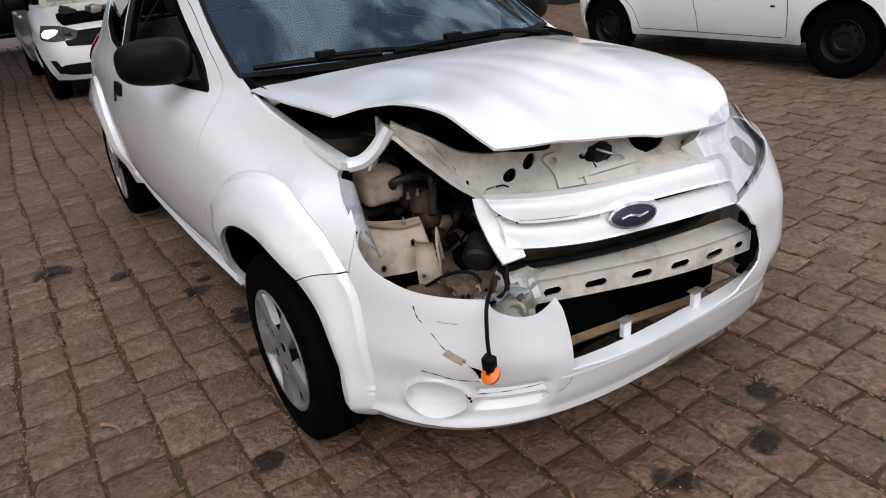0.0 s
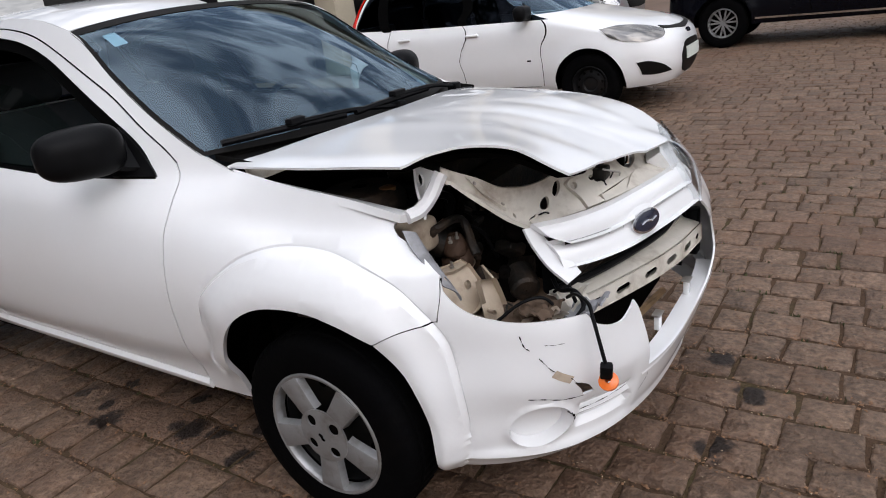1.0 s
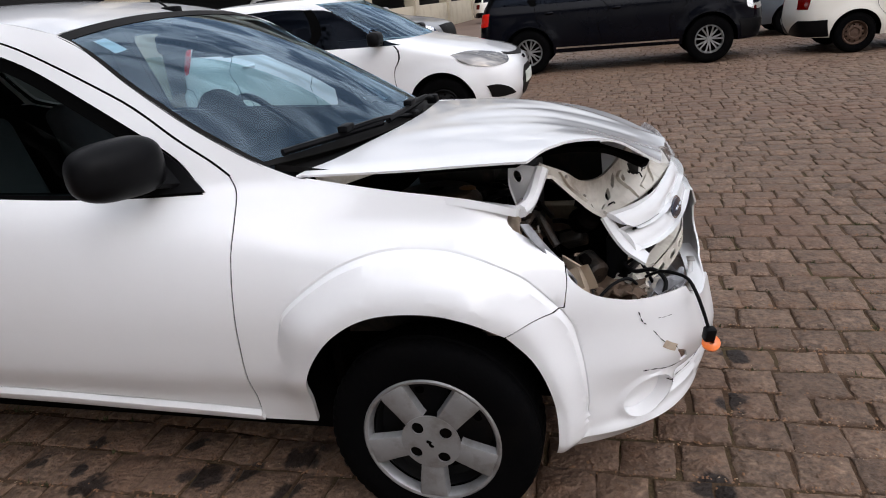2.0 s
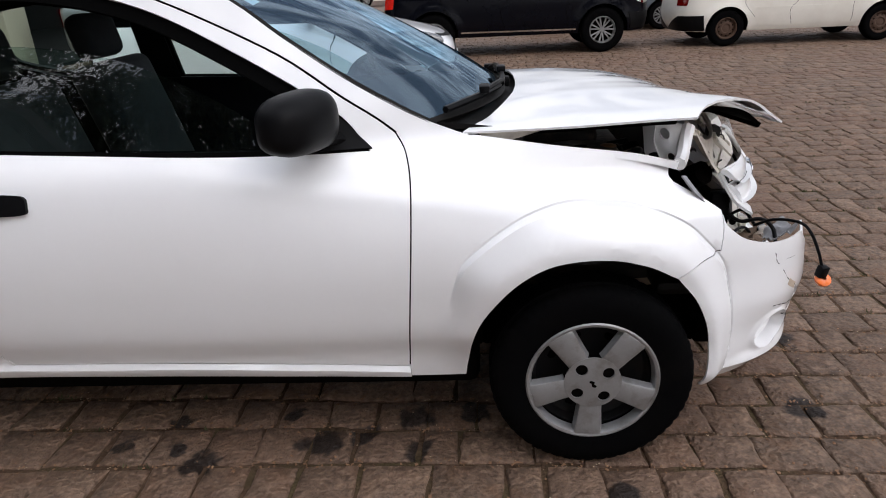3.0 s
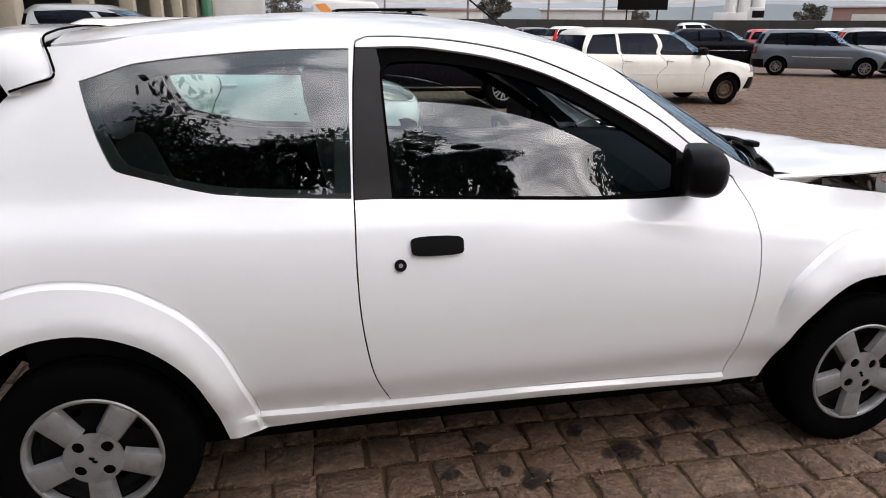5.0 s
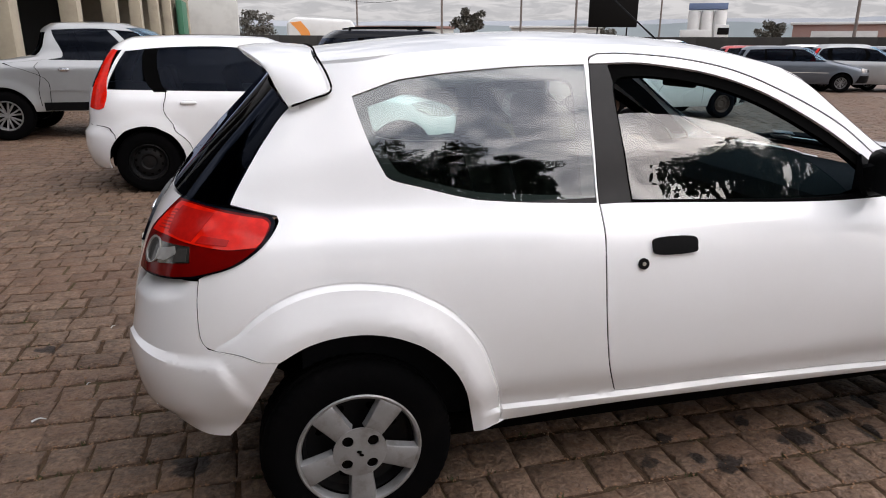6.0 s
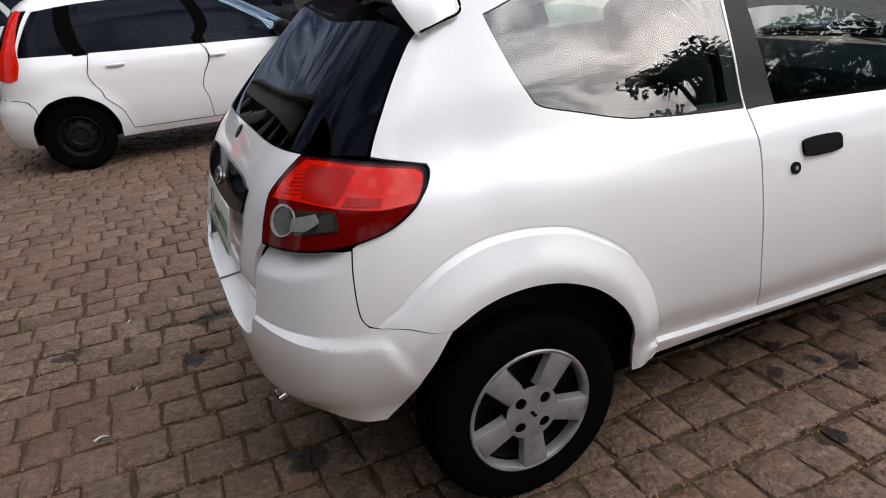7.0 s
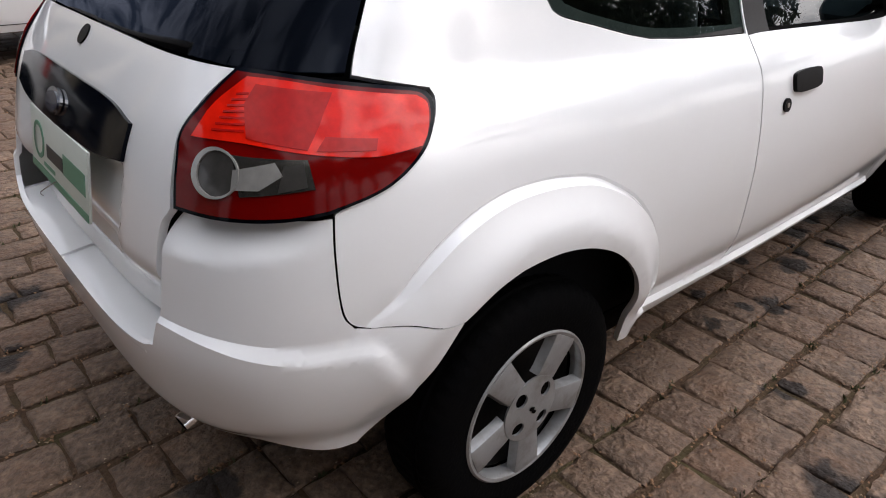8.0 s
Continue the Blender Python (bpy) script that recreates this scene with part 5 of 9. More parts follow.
for hx, turn in ((HUB_F, 3), (HUB_R, -2)):
    covered_wheel(car, pose(hx, -0.700, HUB_Z, 0, turn, 0))
    covered_wheel(car, pose(hx, 0.700, HUB_Z, 0, 0, 180))

# ---- torn front of the hatchback: support panel, grille, beam, engine bay ----
def lerp_curve(pts):
    p = np.asarray(pts, float)
    k = np.linspace(0, 1, len(p))
    return lambda t: np.stack([pchip(t, k, p[:, i]) for i in range(3)], -1)


def ruled(a, b, bulge=(0, 0, 0)):
    """A sheet from line a (v = 0) to line b (v = 1)."""
    ca, cb, bg = lerp_curve(a), lerp_curve(b), np.array(bulge)
    def at(u, v):
        u, v = np.asarray(u, float), np.asarray(v, float)
        return ca(u) * (1 - v[..., None]) + cb(u) * v[..., None] + (4 * v * (1 - v))[..., None] * bg
    return at


# support panel under the bonnet edge: dirty white, pierced and bent
sup_top = [(1.505, -0.500, 0.925), (1.555, -0.430, 0.885), (1.600, -0.370, 0.842), (1.640, -0.300, 0.832), (1.685, -0.16, 0.842), (1.715, 0.0, 0.845), (1.745, 0.16, 0.825), (1.765, 0.30, 0.795)]
sup_low = [(1.530, -0.500, 0.895), (1.585, -0.445, 0.825), (1.632, -0.388, 0.765), (1.668, -0.340, 0.738), (1.740, -0.20, 0.736), (1.798, -0.04, 0.736), (1.838, 0.12, 0.732), (1.862, 0.235, 0.725)]
sup0 = ruled(sup_top, sup_low, (-0.012, 0, -0.010))


def support_at(u, v):
    p = sup0(u, v)
    p[..., 0] += 0.010 * np.sin(16 * u + 5 * v) * v * (1 - v) * 2
    p[..., 2] += 0.010 * np.sin(11 * u + 1) * v * (1 - v) * 2
    return p


panel_holes = [circle(0.31, 0.66, 0.009, 0.085, 14), circle(0.43, 0.72, 0.011, 0.065, 4, 20), circle(0.482, 0.50, 0.016, 0.15, 18), circle(0.522, 0.30, 0.014, 0.17, 9), circle(0.68, 0.38, 0.026, 0.17, 16, 6),
               circle(0.69, 0.76, 0.013, 0.12, 4, 45), circle(0.645, 0.42, 0.008, 0.06, 8), circle(0.93, 0.34, 0.008, 0.06, 10), circle(0.975, 0.34, 0.013, 0.10, 14),
               [[(0.755, 0.10), (0.875, 0.08)], [(0.875, 0.08), (0.845, 0.36), (0.80, 0.50)], [(0.80, 0.50), (0.77, 0.38), (0.755, 0.10)]]]
support = sheet("support_panel", support_at, sq(0.0, 1.0, 0.0, 1.0), PAINT_DIRTY, car, "bent dirty white front panel with holes", holes=panel_holes, step=0.026, depth=0.010, flip=True, sharp=45)
# bracket strip with a hole, bolted channel on the arm, pressed lower step, folded edge
sheet("panel_rib", support_at, [[(0.548, 0.30), (0.560, 0.24), (0.585, 0.24), (0.597, 0.32)], [(0.597, 0.32), (0.602, 0.65), (0.632, 0.99)], [(0.632, 0.99), (0.575, 0.99)], [(0.575, 0.99), (0.572, 0.65), (0.548, 0.30)]], PAINT_DIRTY, support, "raised bracket strip", holes=[circle(0.573, 0.43, 0.011, 0.09, 12)], step=0.016, depth=0.012, lift=0.011, flip=True)
arm = sheet("arm_channel", support_at, [[(0.095, 0.10), (0.13, 0.06)], [(0.13, 0.06), (0.20, 0.22), (0.275, 0.40)], [(0.275, 0.40), (0.262, 0.60)], [(0.262, 0.60), (0.18, 0.40), (0.095, 0.10)]], PAINT_DIRTY, support, "raised channel on the panel arm", step=0.012, depth=0.012, lift=0.010, flip=True)
for u0, v0 in ((0.128, 0.16), (0.252, 0.46)):
    sheet("bolt", support_at, [circle(u0, v0, 0.006, 0.05, 8) + circle(u0, v0, 0.006, 0.05, 8)[:1]], STEEL, arm, "bright bolt head", step=0.01, depth=0.006, lift=0.016, flip=True)
sheet("lower_step", support_at, [[(0.40, 0.86), (0.50, 0.74), (0.565, 0.70)], [(0.565, 0.70), (0.57, 0.995)], [(0.57, 0.995), (0.40, 0.995)], [(0.40, 0.995), (0.40, 0.86)]], PAINT_DIRTY, support, "pressed step along the lower edge", step=0.02, depth=0.010, lift=0.007, flip=True)
sheet("lower_step", support_at, [[(0.635, 0.80), (0.66, 0.90), (0.72, 0.94), (0.80, 0.62), (0.90, 0.56), (0.995, 0.55)], [(0.995, 0.55), (0.995, 0.995)], [(0.995, 0.995), (0.635, 0.995)], [(0.635, 0.995), (0.635, 0.80)]], PAINT_DIRTY, support, "pressed step along the lower edge", step=0.02, depth=0.012, lift=0.008, flip=True)
for u0, v0, a in ((0.46, 0.80, 8), (0.655, 0.62, 60), (0.70, 0.55, -40)):
    c, d = math.cos(radians(a)), math.sin(radians(a))
    p0, p1 = support_at(np.array(u0 - 0.016 * c), np.array(v0 - 0.1 * d)), support_at(np.array(u0 + 0.016 * c), np.array(v0 + 0.1 * d))
    v, f = tube([tuple(p0 + (0.006, 0, 0.010)), tuple((p0 + p1) / 2 + (0.010, 0, 0.014)), tuple(p1 + (0.006, 0, 0.008))], 0.0022, 6)
    link_mesh("wire_clip", v, f, PLASTIC, support, "small black clip")
# rust-stained latch in the middle
latch = part("bonnet_latch", box_bm(1.712, 1.748, -0.075, -0.02, 0.775, 0.812, 0.006), ENGINE, car, "greasy bonnet latch")
v, f = tube([(1.745, -0.075, 0.812), (1.768, -0.05, 0.800), (1.772, -0.02, 0.79), (1.766, 0.00, 0.775)], 0.003, 6)
link_mesh("latch_lever", v, f, STEEL, latch, "bent latch lever")
# side stay that loops from the fender to the panel
v, f = tube([(1.46, -0.600, 0.835), (1.475, -0.565, 0.842), (1.49, -0.53, 0.872), (1.505, -0.503, 0.915)], 0.018, 8)
stay = link_mesh("fender_stay", v, f, PAINT, car, "bent white stay between fender and panel")
stay_at = ruled([(1.415, -0.485, 0.930), (1.45, -0.495, 0.925), (1.495, -0.505, 0.918)], [(1.425, -0.49, 0.832), (1.46, -0.53, 0.815), (1.49, -0.565, 0.815)])
sheet("stay_plate", stay_at, [[(0.1, 0.0), (0.95, 0.0)], [(0.95, 0.0), (0.80, 0.5), (0.85, 1.0)], [(0.85, 1.0), (0.2, 1.0)], [(0.2, 1.0), (0.0, 0.6), (0.1, 0.0)]], PAINT, stay, "white plate with two round holes", holes=[circle(0.38, 0.28, 0.17, 0.13, 14), circle(0.55, 0.82, 0.14, 0.10, 12)], step=0.05, depth=0.006)
# inside edge of the fender
sheet("fender_flange", ruled([(0.90, -0.612, 0.940), (1.15, -0.628, 0.902), (1.35, -0.628, 0.874), (1.455, -0.615, 0.845)], [(0.90, -0.585, 0.920), (1.15, -0.595, 0.890), (1.35, -0.590, 0.862), (1.47, -0.575, 0.838)]), sq(0, 1, 0, 1), PAINT, car, "white inner fender flange", step=0.06, depth=0.02)
sheet("hinge_plate", ruled([(0.93, -0.585, 0.945), (1.10, -0.59, 0.938)], [(0.95, -0.585, 0.91), (1.0, -0.59, 0.908)]), sq(0, 1, 0, 1), PAINT_DIRTY, car, "white bonnet hinge plate", step=0.1, depth=0.01)
# torn inner fender tongue
tongue = ruled([(1.462, -0.628, 0.812), (1.49, -0.640, 0.775), (1.53, -0.645, 0.735), (1.566, -0.640, 0.690)], [(1.478, -0.598, 0.795), (1.512, -0.605, 0.752), (1.552, -0.612, 0.705), (1.590, -0.610, 0.645)], (0.010, 0.006, 0))
sheet("torn_strip", tongue, sq(0, 1, 0, 1), LAMP_SHELL, car, "torn bare metal strip along the fender edge", holes=[circle(0.82, 0.5, 0.05, 0.2, 10)], step=0.05, depth=0.004)

# grille: two white bars with a badge
bar_line = lambda dz, dx: [(1.655 + dx, -0.362, 0.0 + dz), (1.732 + dx, -0.27, dz), (1.783 + dx, -0.16, dz), (1.810 + dx, -0.05, dz), (1.836 + dx, 0.08, dz), (1.860 + dx, 0.245, dz)]
grille = sheet("grille_top_bar", ruled(bar_line(0.735, 0.0), bar_line(0.690, 0.028), (0.008, 0, 0.006)), [[(0.0, 0), (1, 0)], [(1, 0), (1.0, 1)], [(1, 1), (0.75, 0.93), (0.35, 1.0), (0.12, 1)], [(0.12, 1), (0.03, 0.6), (0, 0)]], PAINT, car, "white upper grille bar", step=0.035, depth=0.018)
sheet("grille_low_bar", ruled(bar_line(0.684, 0.012), bar_line(0.632, 0.052), (0.008, 0, 0.006)), sq(0.04, 1, 0, 1), PAINT, grille, "white lower grille bar", step=0.035, depth=0.018)
sheet("grille_slot", ruled(bar_line(0.694, 0.006), bar_line(0.676, 0.010)), sq(0.08, 0.97, 0, 1), UNDER, grille, "dark slot", step=0.05, depth=0.004)
sheet("grille_web", ruled(bar_line(0.695, 0.020), bar_line(0.672, 0.026)), sq(0.34, 0.60, 0, 1), PAINT, grille, "white web beside the badge", step=0.04, depth=0.006)
for t0, t1 in ((0.10, 0.34), (0.64, 0.95)):
    sheet("grille_slot", ruled(bar_line(0.6905, 0.0305), bar_line(0.6835, 0.031)), sq(t0, t1, 0, 1), UNDER, grille, "dark slot", step=0.05, depth=0.002)
for t0 in (0.70, 0.86):
    sheet("grille_web", ruled(bar_line(0.695, 0.016), bar_line(0.672, 0.022)), sq(t0, t0 + 0.02, 0, 1), PAINT, grille, step=0.02, depth=0.006)
cheek = ruled([(1.648, -0.382, 0.742), (1.672, -0.386, 0.700), (1.708, -0.384, 0.650), (1.760, -0.386, 0.612)], [(1.668, -0.345, 0.738), (1.690, -0.340, 0.700), (1.735, -0.318, 0.650), (1.772, -0.328, 0.618)])
sheet("grille_cheek", cheek, sq(0, 1, 0, 1), PAINT, grille, "broken white grille end", step=0.06, depth=0.008)
badge_m = look((1.852, -0.064, 0.668), (2.6, -0.26, 0.86)) @ pose(0, 0, 0, 0, 180, 0)
oval = lambda a, b: [circle(0, 0, a, b, 32) + circle(0, 0, a, b, 32)[:1]]
dome = lambda h: (lambda x, y: np.stack([x, y, h - 1.2 * np.asarray(x) ** 2 - 3 * np.asarray(y) ** 2], -1))
badge = sheet("badge_surround", dome(0.0), oval(0.084, 0.044), PAINT, grille, "white badge surround", step=0.015, depth=0.02)
badge.matrix_basis = badge_m
for nm, a, b, h, mm in (("badge_rim", 0.066, 0.0315, 0.012, CHROME), ("badge_face", 0.059, 0.0255, 0.0155, BLUE_BADGE)):
    o = sheet(nm, dome(h), oval(a, b), mm, grille, "chrome rim" if mm is CHROME else "dark blue oval face", step=0.012, depth=0.008)
    o.matrix_basis = badge_m
v, f = tube([(-0.036, -0.002, 0.0145), (-0.012, 0.003, 0.0165), (0.012, -0.002, 0.0165), (0.036, 0.002, 0.0145)], 0.0035, 6)
o = link_mesh("badge_mark", v, f, CHROME, grille, "pale mark on the badge")
o.matrix_basis = badge_m

# bumper beam with slots
beam_top = [(1.728, -0.340, 0.532), (1.765, -0.255, 0.530), (1.818, -0.115, 0.530), (1.866, 0.03, 0.530), (1.896, 0.18, 0.528), (1.908, 0.345, 0.524)]
shift_by = lambda pts, dx, dz: [(x + dx, y, z + dz) for x, y, z in pts]
slots = [[[(t - 0.027, 0.40), (t + 0.027, 0.36)], [(t + 0.027, 0.36), (t + 0.038, 0.53), (t + 0.027, 0.70)], [(t + 0.027, 0.70), (t - 0.027, 0.74)], [(t - 0.027, 0.74), (t - 0.038, 0.57), (t - 0.027, 0.40)]] for t in (0.21, 0.365, 0.53, 0.68, 0.83)] + [circle(0.945, 0.55, 0.020, 0.17, 14)]
beam = sheet("bumper_beam", ruled(shift_by(beam_top, 0.004, -0.002), shift_by(beam_top, 0.006, -0.058)), sq(0, 1, 0, 1), PAINT_DIRTY, car, "dirty white steel bumper beam with slots", holes=slots, step=0.025, depth=0.003)
sheet("beam_top", ruled(shift_by(beam_top, -0.052, 0.014), beam_top), sq(0, 1, 0, 1), PAINT_DIRTY, beam, "upper flange", step=0.05, depth=0.006, flip=True)
sheet("beam_lip", ruled(shift_by(beam_top, -0.050, 0.024), shift_by(beam_top, -0.052, 0.010)), sq(0.02, 0.98, 0, 1), PAINT_DIRTY, beam, step=0.05, depth=0.005)
sheet("beam_foot", ruled(shift_by(beam_top, 0.006, -0.058), shift_by(beam_top, -0.045, -0.066)), sq(0, 1, 0, 1), PAINT_DIRTY, beam, step=0.05, depth=0.004)
sheet("beam_back", ruled(shift_by(beam_top, -0.035, 0.004), shift_by(beam_top, -0.035, -0.062)), sq(0, 1, 0, 1), UNDER, beam, "dark inside", step=0.06, depth=0.004)
crush = lambda u, v: np.stack([1.72 + 0.06 * u + 0.012 * np.sin(9 * v + 4 * u), -0.385 + 0.07 * u + 0.012 * np.sin(7 * u + 3), 0.44 + 0.13 * v + 0.012 * np.sin(8 * u)], -1)
sheet("crushed_end", crush, sq(0, 1, 0, 1), PAINT_DIRTY, beam, "crumpled beam end", step=0.12, depth=0.02, sharp=20)
crush2 = lambda u, v: np.stack([1.755 + 0.05 * u + 0.015 * np.sin(8 * v), -0.46 + 0.10 * u + 0.010 * np.sin(11 * u), 0.50 + 0.06 * v + 0.015 * np.sin(9 * u + 2)], -1)
sheet("crushed_lamp_housing", crush2, sq(0, 1, 0, 1), PAINT_DIRTY, car, "crushed grey lamp remains", step=0.12, depth=0.02, sharp=20)
# hoses and looms
for nm, pts, r, mm in (("hose", [(1.715, -0.35, 0.575), (1.745, -0.24, 0.563), (1.790, -0.10, 0.562), (1.835, 0.05, 0.568), (1.862, 0.15, 0.585), (1.868, 0.24, 0.63), (1.855, 0.29, 0.68)], 0.011, PLASTIC),
                       ("wiring_loom", [(1.70, -0.345, 0.600), (1.73, -0.375, 0.585), (1.78, -0.40, 0.600), (1.81, -0.42, 0.575), (1.80, -0.47, 0.55)], 0.006, PLASTIC),
                       ("wiring_loom", [(1.71, -0.33, 0.590), (1.74, -0.36, 0.615), (1.775, -0.385, 0.565), (1.79, -0.365, 0.520)], 0.005, PLASTIC),
                       ("wiring_loom", [(1.62, -0.52, 0.545), (1.67, -0.475, 0.585), (1.715, -0.44, 0.590), (1.75, -0.43, 0.555)], 0.0045, PLASTIC),
                       ("wiring_loom", [(1.40, -0.40, 0.70), (1.45, -0.37, 0.735), (1.50, -0.33, 0.70), (1.52, -0.30, 0.62)], 0.006, PLASTIC)):
    v, f = tube(pts, r, 8)
    link_mesh(nm, v, f, mm, car, "black " + nm.replace("_", " "))
# radiator and fan behind the beam
rad = part("radiator", box_bm(1.66, 1.70, -0.29, 0.33, 0.27, 0.665, 0.008), RADIATOR, car, "dark dusty radiator")
for k in range(13):
    z = 0.285 + 0.03 * k
    part("radiator_tube", box_bm(1.700, 1.706, -0.285, 0.325, z, z + 0.012), RADIATOR, rad)
part("radiator_tank", box_bm(1.655, 1.715, -0.32, -0.285, 0.26, 0.66, 0.01), PLASTIC, rad, "black side tank")
part("radiator_tank", box_bm(1.655, 1.715, 0.325, 0.36, 0.26, 0.66, 0.01), PLASTIC, rad)
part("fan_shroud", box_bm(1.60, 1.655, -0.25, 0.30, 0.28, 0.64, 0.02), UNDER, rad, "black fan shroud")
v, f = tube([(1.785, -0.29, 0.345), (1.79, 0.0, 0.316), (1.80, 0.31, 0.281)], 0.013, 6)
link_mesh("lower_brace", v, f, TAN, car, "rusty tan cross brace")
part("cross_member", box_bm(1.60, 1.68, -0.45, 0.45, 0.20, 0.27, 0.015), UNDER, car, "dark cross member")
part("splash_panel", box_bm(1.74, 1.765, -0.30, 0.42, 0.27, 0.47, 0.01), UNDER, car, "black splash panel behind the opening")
v, f = lathe([(0.16, 0.0), (0.17, 0.0), (0.17, 0.02), (0.16, 0.02)], 24, 'X', (1.80, 0.40, 0.45), -60, 100)
link_mesh("bumper_bracket", v, f, PLASTIC, car, "black bumper bracket arc")
part("side_bracket", box_bm(1.86, 1.90, 0.36, 0.405, 0.40, 0.56, 0.008), PLASTIC, car, "black torn bracket")
# rails and apron on the right: primed metal shelf and box leg
apron_at = ruled([(1.452, -0.600, 0.682), (1.488, -0.530, 0.658), (1.502, -0.488, 0.652), (1.512, -0.447, 0.656)], [(1.505, -0.625, 0.580), (1.540, -0.572, 0.560), (1.556, -0.510, 0.562), (1.556, -0.440, 0.590)], (0.006, -0.004, 0))
apron = sheet("apron_shelf", apron_at, [[(0, 0), (1, 0)], [(1, 0), (0.98, 0.55), (1.0, 0.95)], [(1.0, 0.95), (0.72, 1.0), (0.4, 0.96), (0.0, 1.0)], [(0.0, 1.0), (0, 0)]], PRIMER, car, "cream primed metal plate with a pressed oval", holes=[circle(0.74, 0.36, 0.040, 0.085, 14), circle(0.28, 0.80, 0.030, 0.065, 12)], step=0.05, depth=0.014)
sheet("apron_press", apron_at, [[(0.34, 0.62), (0.40, 0.52), (0.66, 0.42), (0.70, 0.48), (0.66, 0.58), (0.42, 0.72), (0.34, 0.62)]], PRIMER, apron, "pressed oval", step=0.05, depth=0.006, lift=0.006)
sheet("apron_rim", ruled([(1.405, -0.590, 0.672), (1.425, -0.520, 0.655), (1.450, -0.470, 0.654), (1.480, -0.435, 0.660)], [(1.452, -0.600, 0.684), (1.488, -0.530, 0.660), (1.502, -0.488, 0.654), (1.512, -0.447, 0.658)], (0, 0, 0.004)), sq(0, 1, 0.35, 1), PRIMER, apron, "turned rim of the plate", step=0.06, depth=0.006)
leg_at = ruled([(1.560, -0.505, 0.640), (1.592, -0.460, 0.632)], [(1.592, -0.515, 0.520), (1.618, -0.468, 0.518)], (0.008, -0.004, 0))
sheet("apron_leg", leg_at, [[(0.1, 0), (0.9, 0.0)], [(0.9, 0.0), (1.0, 0.5), (1.0, 1.0)], [(1, 1), (0.0, 1.0)], [(0, 1), (0.0, 0.4), (0.1, 0)]], PRIMER, apron, "cream folded leg", holes=[circle(0.28, 0.60, 0.10, 0.05, 10), circle(0.70, 0.86, 0.12, 0.04, 10)], step=0.06, depth=0.03)
sheet("leg_flank", ruled([(1.592, -0.460, 0.632), (1.540, -0.425, 0.650)], [(1.618, -0.468, 0.518), (1.575, -0.425, 0.520)]), sq(0, 1, 0, 1), PRIMER, apron, "inner flank of the leg", step=0.1, depth=0.006)
for u0, v0 in ((0.90, 0.06), (0.52, 0.06), (0.30, 0.07)):
    sheet("weld_spot", apron_at, [circle(u0, v0, 0.022, 0.04, 8) + circle(u0, v0, 0.022, 0.04, 8)[:1]], RUST, apron, "rusty weld spot", step=0.03, depth=0.002, lift=0.003)
# crumpled shields and lamp remains in the bottom of the opening
def crumpled(name, label, x0, x1, y0, y1, z, slope, rough, material, seed, step=0.1):
    bend = lambda a, b, k: noise.noise(Vector((a * 4.2 + seed, b * 3.7, k)))
    def at(u, v):
        u, v = np.asarray(u, float), np.asarray(v, float)
        h = np.array([bend(a, b, seed * 0.7) + 0.5 * bend(2.3 * a, 2.1 * b, 5.0) for a, b in zip(u.ravel(), v.ravel())]).reshape(u.shape)
        return np.stack([x0 + (x1 - x0) * u, y0 + (y1 - y0) * v, z + slope * u + rough * h], -1)
    edge = [(t, 0.05 * math.sin(9 * t + seed)) for t in (0, 0.3, 0.6, 1)]
    return sheet(name, at, [edge, [(1, edge[-1][1]), (0.95, 0.5), (1, 1)], [(1, 1), (0.55, 0.93), (0, 1)], [(0, 1), (0.06, 0.5), (0, edge[0][1])]], material, car, label, step=step, depth=0.004, sharp=50)


crumpled("splash_shield", "brown dusty splash shield, crumpled", 1.44, 1.74, -0.47, -0.24, 0.575, -0.05, 0.030, GRIMY, 3)
crumpled("splash_shield", "brown dusty splash shield, crumpled", 1.59, 1.78, -0.56, -0.39, 0.545, -0.02, 0.030, GRIMY, 8)
crumpled("broken_lamp_shell", "broken dusty lamp shell", 1.66, 1.76, -0.50, -0.41, 0.565, 0.01, 0.022, GRIMY, 12, 0.09)
crumpled("broken_lamp_shell", "broken clear lamp piece", 1.765, 1.86, -0.465, -0.37, 0.548, 0.045, 0.018, LAMP_SHELL, 19, 0.12)
part("longitudinal_rail", box_bm(1.15, 1.70, -0.475, -0.405, 0.42, 0.535, 0.012), PRIMER, car, "primed chassis rail")
part("longitudinal_rail", box_bm(1.15, 1.74, 0.405, 0.475, 0.42, 0.535, 0.012), PRIMER, car, "primed chassis rail")
part("lower_tray", box_bm(1.42, 1.70, -0.62, -0.34, 0.455, 0.50, 0.02), ENGINE, car, "dirty tan tray")
sheet("inner_apron", ruled([(0.92, -0.575, 0.86), (1.20, -0.585, 0.83), (1.40, -0.60, 0.77)], [(0.92, -0.52, 0.45), (1.20, -0.50, 0.45), (1.42, -0.52, 0.47)], (0, 0.03, 0)), sq(0, 1, 0, 1), ENGINE, car, "greasy inner apron", step=0.07, depth=0.006, flip=True)
sheet("inner_apron", ruled([(0.92, 0.575, 0.86), (1.30, 0.575, 0.83), (1.62, 0.52, 0.76)], [(0.92, 0.50, 0.45), (1.30, 0.47, 0.45), (1.64, 0.47, 0.47)], (0, -0.03, 0)), sq(0, 1, 0, 1), ENGINE, car, "greasy inner apron", step=0.07, depth=0.006)
part("firewall", box_bm(0.90, 0.93, -0.60, 0.60, 0.30, 0.93, 0.006), UNDER, car, "dark bulkhead")
v, f = lathe([(0.02, 0.90), (0.10, 0.895), (0.12, 0.87), (0.13, 0.70), (0.15, 0.60)], 28, 'Z', (1.22, -0.47, -0.04))
